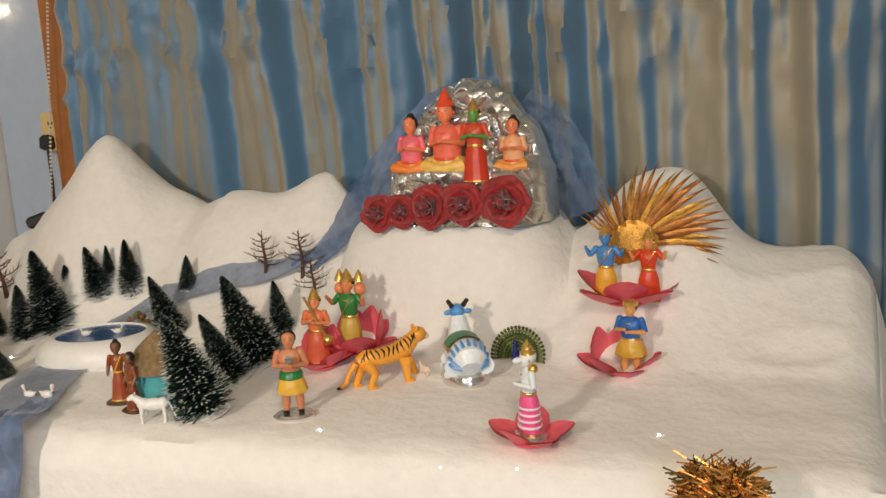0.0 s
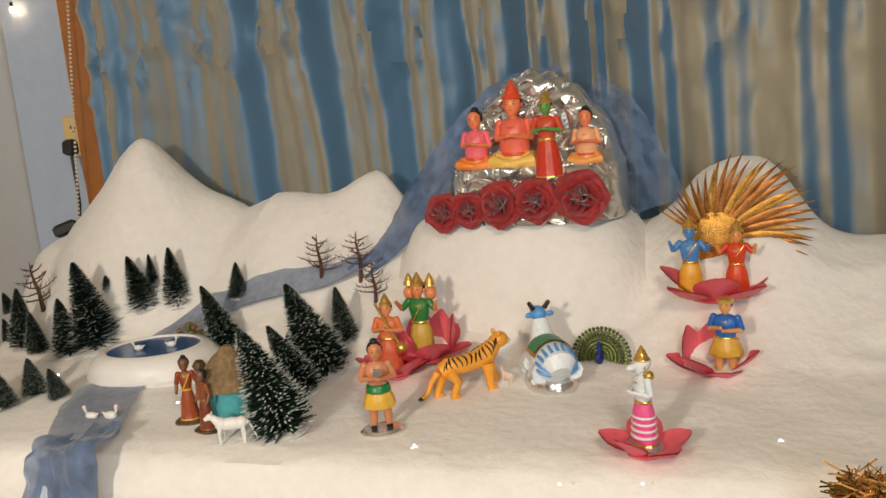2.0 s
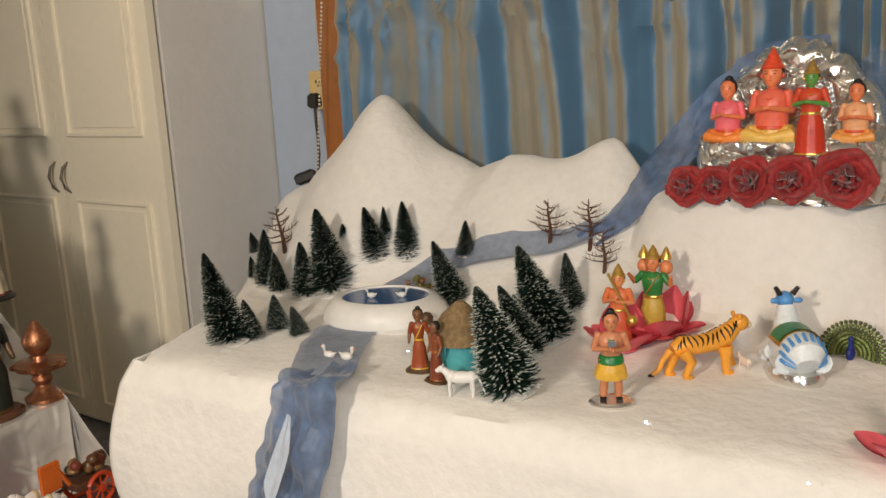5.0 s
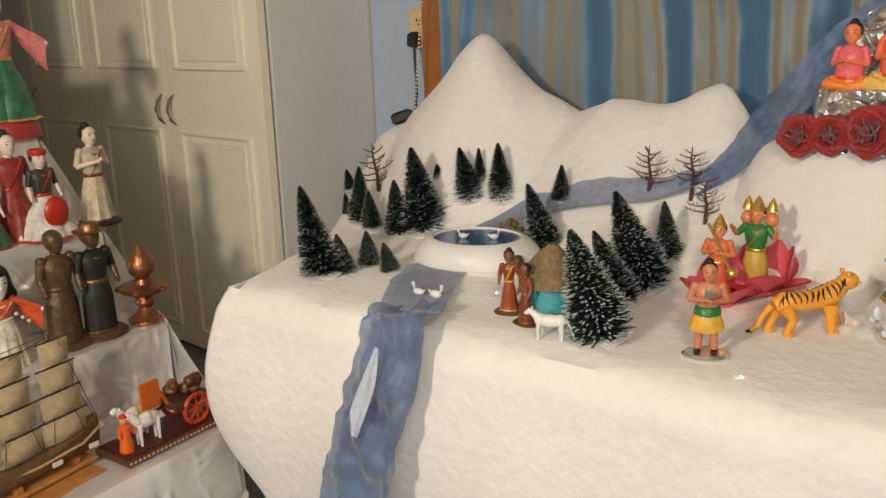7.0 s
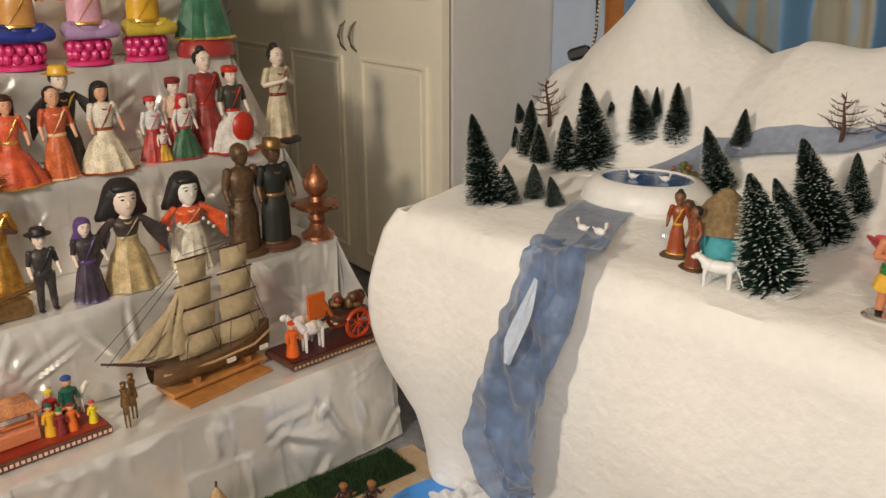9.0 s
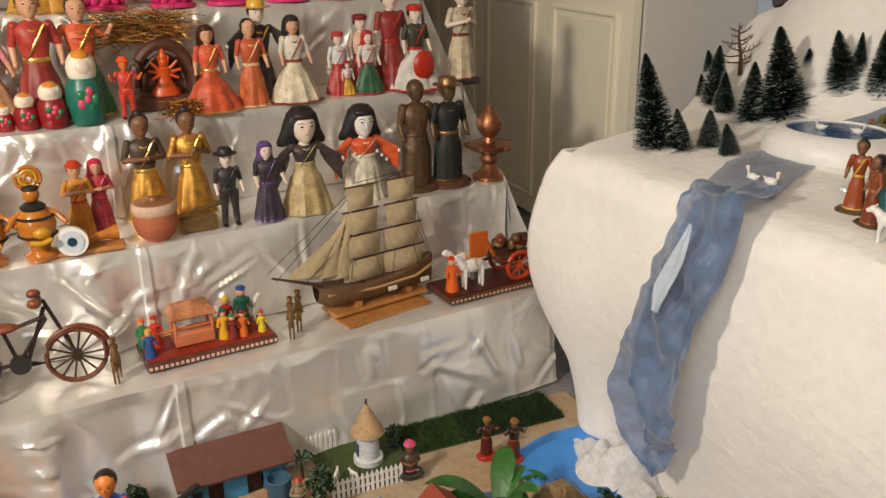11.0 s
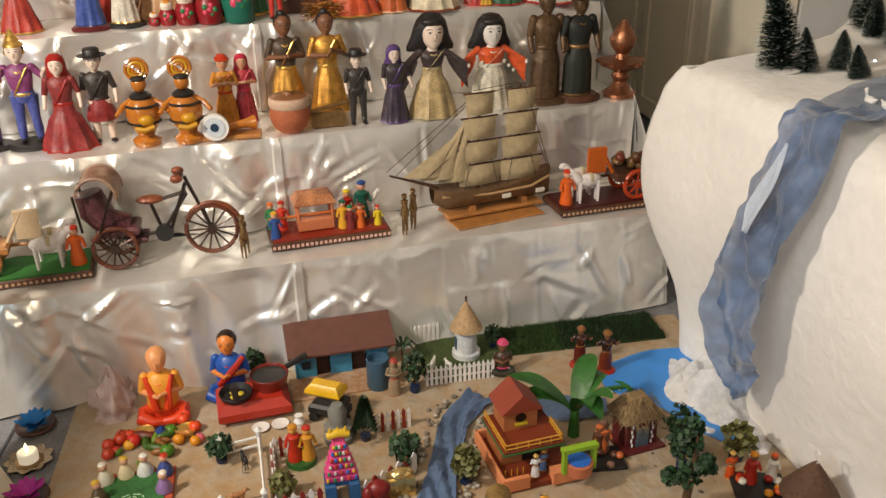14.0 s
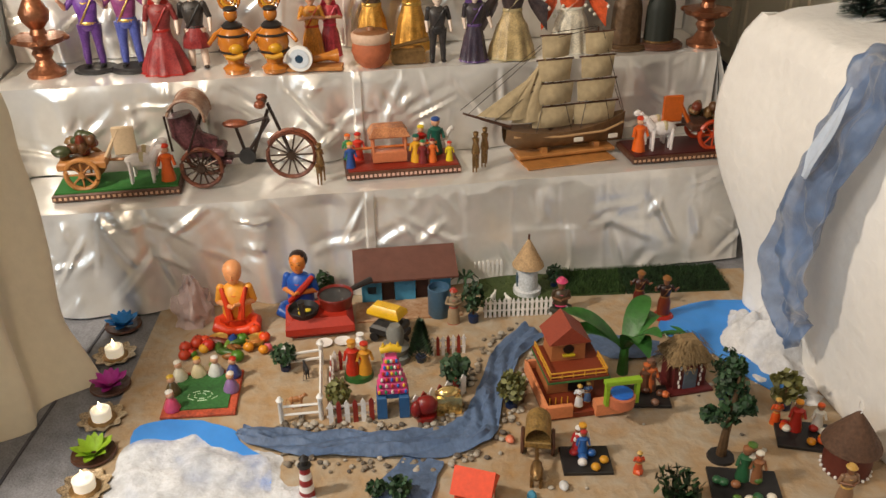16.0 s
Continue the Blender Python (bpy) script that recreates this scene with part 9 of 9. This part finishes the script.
# lamps and flowers in a row on the carpet
for k, (x, y) in enumerate(((-1.042, 0.744), (-0.82, 0.781), (-0.624, 0.809))):
    root = thing("tealight_holder", pose(x, y, -0.006, 0, 0, 20 * k), "lit white tealight in a jewelled petal holder", "candle", "row of tealights")
    for q in range(9):
        a = math.tau * q / 9
        bm = bmesh.new()
        petal(bm, (0.02 * math.cos(a), 0.02 * math.sin(a), 0.004), (math.cos(a), math.sin(a), 0.12), (0, 0, 1), 0.028, 0.026, 0, 0.002)
        part("petal", bm, mat("jewelled_tray", (0.30, 0.10, 0.04), 0.35, 0.3, 300, 0.9, 0.6, second=(0.7, 0.55, 0.35)), root)
    bm = bmesh.new()
    lathe(bm, [(0.026, 0.001), (0.028, 0.008), (0.022, 0.01)], (0, 0, 0), 0, 18)
    part("tray", bm, BRASS, root)
    bm = bmesh.new()
    lathe(bm, [(0.019, 0.009), (0.0195, 0.03), (0.017, 0.032), (0.016, 0.029)], (0, 0, 0), 0, 20)
    # faint emission in the wax stands for flame light shining through it
    cup = part("candle", bm, mat("candle_wax", (0.82, 0.78, 0.72), 0.4, emit=0.35, lit=(1, 0.85, 0.6)), root, "white candle cup")
    bm = bmesh.new()
    lathe(bm, [(0.001, 0.03), (0.004, 0.036), (0.0032, 0.042), (0.0005, 0.05)], (0, 0, 0), 0, 8)
    part("flame", bm, FLAME, cup, "warm glowing flame")
for x, y, c, hexc in ((-1.163, 0.729, "bright blue", "1a78c0"), (-0.927, 0.767, "magenta", "b02a90"), (-0.715, 0.797, "lime green", "9ac02a")):
    root = thing("fabric_flower", pose(x, y, -0.006), "%s fabric flower in a dark dish" % c, "flower", "row of flowers")
    bm = bmesh.new()
    lathe(bm, [(0.03, 0), (0.042, 0.010), (0.040, 0.014), (0.03, 0.008)], (0, 0, 0), 0, 20)
    part("dish", bm, DARKWOOD, root)
    for q in range(14):
        a = q * 2.4
        bm = bmesh.new()
        petal(bm, (0.005 * math.cos(a), 0.005 * math.sin(a), 0.012), (math.cos(a), math.sin(a), 0.15 + 0.05 * q), (0, 0, 1), 0.038 - 0.0008 * q, 0.020, 0, 0.0012)
        part("petal", bm, P(hexc, 0.6), root)

# people and animals of the village
for x, y, h, c1, c2, lb in ((-1.154, 1.942, 0.095, "5a1c12", "3a1a10", "dark red clay dancer on a round base"), (-1.115, 1.991, 0.100, "6a2a14", "2a1410", "dark clay dancer with striped skirt")):
    figure("clay_dancer", pose(x, y, 0, 0, 0, 85), h, six(BROWNSKIN, P(c1), P(c2), HAIR, P("8a5a28"), P("a8281c")), lb, "figurine", skirt=0.15, hat="turban", arms="up", base=0.1)
figure("turbaned_villager", pose(-1.157, 1.756, 0, 0, 0, 85), 0.085, six(BROWNSKIN, P("3a3a30"), P("4a3a2a"), HAIR, P("d84a78"), BRONZE), "seated clay villager with a pink turban", "figurine", "seat", hat="turban", arms="fold", base=0.08)
figure("stone_figure", pose(-1.125, 1.50, 0, 0, 0, 90), 0.092, six(P("9a8468", 0.8), P("9a8468", 0.8), P("8a7860", 0.8), P("9a8468", 0.8), P("a83a2a"), GREY), "small sandstone figure with a red cap", "figurine", skirt=0.16, hat="turban", arms="fold")
bm = bmesh.new()
lathe(bm, [(0.024, 0), (0.026, 0.004), (0.026, 0.075), (0.024, 0.076), (0.023, 0.06)], (0, 0, 0), 0, 20)
solid("tin_tub", bm, P("4a6a84", 0.4, 0.3), pose(-1.165, 1.468, 0), "grey-blue tin tub by the house", "tub")
for k, (x, y) in enumerate(((-1.20, 1.60), (-1.185, 1.635))):
    quadruped("toy_sheep", pose(x, y, 0.006, 0, 0, 150 + 60 * k), 0.03, 0.03, WHITE, "tiny white sheep on the turf", "toy sheep", group="sheep")
bm = bmesh.new()
tube(bm, [(0, 0, 0), (0.002, 0, 0.05)], [0.004, 0.003], 0, 6)
for k in range(8):
    a = k * 0.8
    tube(bm, [(0.002, 0, 0.05), (0.02 * math.cos(a), 0.02 * math.sin(a), 0.062), (0.034 * math.cos(a), 0.034 * math.sin(a), 0.048)], [0.002, 0.004, 0.001], 1, 5)
solid("toy_palm", bm, [DARKWOOD, LEAF], pose(-1.245, 1.535, 0), "small dark toy palm beside the house", "toy tree")
for k, (x, y) in enumerate(((-1.055, 1.204), (-1.06, 1.245))):
    bm = bmesh.new()
    lathe(bm, [(0.008, 0), (0.018, 0.004), (0.019, 0.006), (0.010, 0.003)], (0, 0, 0), 0, 16)
    solid("white_plate", bm, WHITE, pose(x, y, 0), "tiny white plate before the stove", "plate", "white plates")
bm = bmesh.new()
lathe(bm, [(0.008, 0), (0.012, 0.012), (0.007, 0.022), (0.009, 0.028)], (0, 0, 0), 0, 12)
solid("white_jug", bm, WHITE, pose(-1.05, 1.285, 0), "tiny white jug beside the stove", "jug")


def board_group(name, m, label, cols, n, size):
    root = thing(name, m, label, "toy scene")
    bm = bmesh.new()
    box(bm, (0, 0, 0.004), (size, size * 0.8, 0.008), 0, bev=0.001)
    part("base", bm, BLACK, root, "black base", False)
    r_ = random.Random(n + int(size * 1000))
    for k in range(n):
        x, y = r_.uniform(-0.4, 0.4) * size, r_.uniform(-0.3, 0.3) * size
        bm = bmesh.new()
        if k < 3:
            small_person(bm, (x * 0.7, 0.2 * size + y * 0.3, 0.008), r_.uniform(0.05, 0.075), 0, 1, 2)
            part("seller", bm, [P(cols[k % len(cols)]), BROWNSKIN, P(cols[(k + 1) % len(cols)])], root)
        else:
            ball(bm, (x, y - 0.1 * size, 0.014), (0.009, 0.009, 0.007), 0, 9, 6)
            part("pot", bm, P(cols[k % len(cols)]), root)


board_group("fruit_seller_scene", pose(-0.676, 2.137, 0, 0, 0, 75), "clay fruit sellers with baskets on a black board", ["a8281c", "d88a1c", "d8d0c0", "c8501c", "b8a02a"], 14, 0.10)
board_group("pottery_scene", pose(-0.545, 1.976, 0, 0, 0, 80), "clay basket makers with green and white wares on a board", ["2a5a3a", "8a5a3a", "d8d0c0", "4a6a2a"], 13, 0.12)
board_group("weaver_scene", pose(-0.635, 1.712, 0, 0, 0, 88), "clay craft figures in blue and red on a black board", ["2a5a9a", "a82a2a", "d8d4d0", "c8902a"], 9, 0.09)
board_group("boat_scene", pose(-0.815, 1.875, 0, 0, 0, 85), "clay figures beside an orange slide on a black board", ["5a3a2a", "c86a3a", "7a5a4a"], 7, 0.085)


def bullock_wagon():
    root = thing("covered_wagon", pose(-0.665, 1.627, 0, 0, 0, 80), "small covered brass-brown bullock wagon", "toy cart")
    bm = bmesh.new()
    rows = []
    for i in range(11):
        a = math.pi * i / 10
        rows.append([(0.024 * math.cos(a), y, 0.05 + 0.03 * math.sin(a)) for y in (-0.03, -0.01, 0.01, 0.035)])
    sheet(bm, rows)
    box(bm, (0, 0.002, 0.042), (0.048, 0.062, 0.014), 0, bev=0.002)
    part("canopy", bm, mat("woven_gold", (0.28, 0.17, 0.05), 0.5, 0.3, 260, 0.6, 0.8), root)
    for s in (-1, 1):
        bm = bmesh.new()
        ring = [(s * 0.028, 0.004 + 0.022 * math.cos(a), 0.026 + 0.022 * math.sin(a)) for a in [math.tau * i / 18 for i in range(19)]]
        tube(bm, ring, 0.004, 0, 5)
        for k in range(6):
            a = math.tau * k / 6
            tube(bm, [(s * 0.028, 0.004, 0.026), (s * 0.028, 0.004 + 0.022 * math.cos(a), 0.026 + 0.022 * math.sin(a))], 0.002, 0, 4)
        part("wheel", bm, DARKWOOD, root)
    bm = bmesh.new()
    tube(bm, [(0, -0.02, 0.035), (0, -0.085, 0.03)], 0.004, 0, 5)
    ball(bm, (0, -0.075, 0.026), (0.012, 0.026, 0.014), 0, 9, 6)
    for s in (-1, 1):
        for y in (-0.06, -0.09):
            tube(bm, [(s * 0.008, y, 0.02), (s * 0.008, y, 0)], 0.004, 0, 5)
    part("bullock", bm, BRASS, root)


bullock_wagon()
light = thing("toy_lighthouse", pose(-0.585, 1.207, 0), "red and white striped toy lighthouse", "toy lighthouse")
for k in range(5):
    bm = bmesh.new()
    r0 = 0.0145 - 0.0012 * k
    lathe(bm, [(r0, 0.013 * k), (r0 - 0.0011, 0.013 * k + 0.0128)], (0, 0, 0), 0, 16)
    part("band", bm, P("8a1c1c") if k % 2 == 0 else PW, light)
bm = bmesh.new()
lathe(bm, [(0.012, 0.065), (0.012, 0.068), (0.006, 0.069), (0.006, 0.08), (0.009, 0.081), (0.001, 0.09)], (0, 0, 0), 0, 14)
part("lantern", bm, BLACK, light)
shed = thing("orange_shed", pose(-0.545, 1.50, 0, 0, 0, 70), "small bright orange-red toy house", "toy house")
bm = bmesh.new()
box(bm, (0, 0, 0.022), (0.06, 0.05, 0.044), 0, bev=0.001)
part("wall", bm, P("d0401c", 0.5), shed, "", False)
bm = bmesh.new()
a = [bm.verts.new(p) for p in ((-0.036, -0.034, 0.042), (-0.036, 0, 0.078), (-0.036, 0.034, 0.042), (0.036, -0.034, 0.042), (0.036, 0, 0.078), (0.036, 0.034, 0.042))]
for f in ((0, 3, 4, 1), (1, 4, 5, 2), (0, 1, 2), (3, 5, 4), (0, 2, 5, 3)):
    bm.faces.new([a[i] for i in f])
part("roof", bm, P("e0481c", 0.5), shed, "orange gabled roof", False)
bm = bmesh.new()
box(bm, (0.031, 0, 0.018), (0.003, 0.016, 0.03), 0)
part("door", bm, P("d8d0c8"), shed, "", False)

basket = thing("brown_round_hut", pose(-0.588, 2.177, 0), "round brown hut with white painted bands and cone roof", "toy hut")
bm = bmesh.new()
lathe(bm, [(0.040, 0), (0.042, 0.02), (0.040, 0.062)], (0, 0, 0), 0, 20)
part("wall", bm, P("5a2418", 0.6), basket)
for z in (0.006, 0.058):
    for k in range(22):
        a = math.tau * k / 22
        bm = bmesh.new()
        ball(bm, (0.0425 * math.cos(a), 0.0425 * math.sin(a), z), 0.0032, 0, 6, 4)
        part("painted_dot", bm, PW, basket)
bm = bmesh.new()
lathe(bm, [(0.052, 0.058), (0.05, 0.064), (0.022, 0.105), (0.003, 0.13)], (0, 0, 0), 0, 22)
part("roof", bm, mat("dark_thatch", (0.10, 0.05, 0.028), 0.8, 0, 160, 0.4, 0.8), basket)
bm = bmesh.new()
tube(bm, [(0.008 * math.cos(a), 0, 0.14 + 0.012 * math.sin(a)) for a in [math.tau * i / 12 for i in range(13)]], 0.0015, 0, 4)
part("hanging_loop", bm, PW, basket)
for x, y, ang in ((-1.04, 2.01, 30), (-1.035, 1.98, 100)):
    bm = bmesh.new()
    tube(bm, [(-0.03, 0, 0.004), (-0.01, 0.004, 0.006), (0.012, 0, 0.006), (0.028, -0.003, 0.005)], [0.001, 0.004, 0.006, 0.003], 0, 7)
    for s in (-1, 1):
        for fx in (-0.008, 0.012):
            tube(bm, [(fx, 0, 0.006), (fx + 0.003, s * 0.011, 0.002)], 0.0018, 0, 4)
    solid("toy_crocodile", bm, P("2f6a2a"), pose(x, y, 0.003, 0, 0, ang), "small green rubber crocodile on the pond", "toy crocodile", "crocodiles")
rnd = random.Random(21)
for k in range(26):
    x, y = rnd.uniform(-0.98, -0.48), rnd.uniform(1.6, 2.1)
    ob = new("pebble", rnd.choice(pebbles))
    ob.matrix_basis = pose(x, y, 0, 0, 0, rnd.uniform(0, 360)) @ Matrix.Scale(rnd.uniform(0.004, 0.010), 4)
    tagged(ob, "loose pale pebble on the paper ground", "pebble", "loose pebbles")
for x, y, c in ((-0.60, 1.80, "d85a2a"), (-0.70, 1.58, "d87a5a"), (-0.57, 1.66, "c8c8c8"), (-0.55, 1.60, "4a90b0")):
    bm = bmesh.new()
    ball(bm, (0, 0, 0.007), (0.012, 0.009, 0.007), 0, 9, 6, 0.1)
    solid("clay_trinket", bm, P(c), pose(x, y, 0), "small painted clay trinket on the ground", "trinket")
for x, y, h, c in ((-0.775, 1.725, 0.05, "d8d8dc"), (-0.79, 1.745, 0.045, "4a6a9a"), (-0.72, 2.10, 0.06, "c8501c"), (-0.60, 1.80, 0.05, "c84a2a"), (-0.50, 2.13, 0.09, "8a6a50")):
    figure("clay_villager", pose(x, y, 0.02 if x < -0.77 else 0, 0, 0, 90), h, six(BROWNSKIN, P(c), P(c), HAIR, P("c8a050"), BRONZE), "tiny standing clay villager", "figurine", skirt=0.18, hat="turban", arms="fold", group="tiny villagers")

# side cloth and tinsel pillar at the far end of the steps
bm = bmesh.new()
rows = []
for j in range(40):
    f = j / 39
    z = 0.85 * (1 - f)
    row = []
    for i in range(70):
        u = i / 69
        x = -1.02 + 0.62 * u - 0.05 * math.sin(3 * f) - 0.12 * (1 - f)
        y = 0.56 + 0.12 * f * f + 0.035 * math.sin(u * 24 + 1.5 * math.sin(4 * f)) * (0.4 + 0.6 * f) - 0.16 * u + 0.012 * noise.noise((u * 9, f * 7, 1)) + 0.05 * max(0, f - 0.88) / 0.12 * math.sin(u * 9)
        row.append((x, y, max(-0.004, z - 0.006)))
    rows.append(row)
sheet(bm, rows)
solid("side_cloth", bm, mat("ivory_cloth", (0.74, 0.66, 0.50), 0.55, 0, 50, 0.06, 0.1, sheen=0.3), pose(0, 0, 0), "ivory cloth hanging to the carpet in soft folds", "cloth", kind="structure")
tinsel_ball(pose(-1.62, 0.33, 0.30), (0.05, 0.05, 0.34), 1500, "gold tinsel hanging beside the steps", "tinsel_pillar")
bm = bmesh.new()
tube(bm, [(0.055 * math.cos(a), 0.055 * math.sin(a), 0.006) for a in [math.tau * i / 24 for i in range(25)]], 0.008, 0, 6)
solid("beaded_ring", bm, mat("red_beads", (0.45, 0.05, 0.03), 0.35, 0, 300, 0.6, 0.6), pose(-0.60, 0.58, -0.006), "red beaded ring on the carpet", "ring")
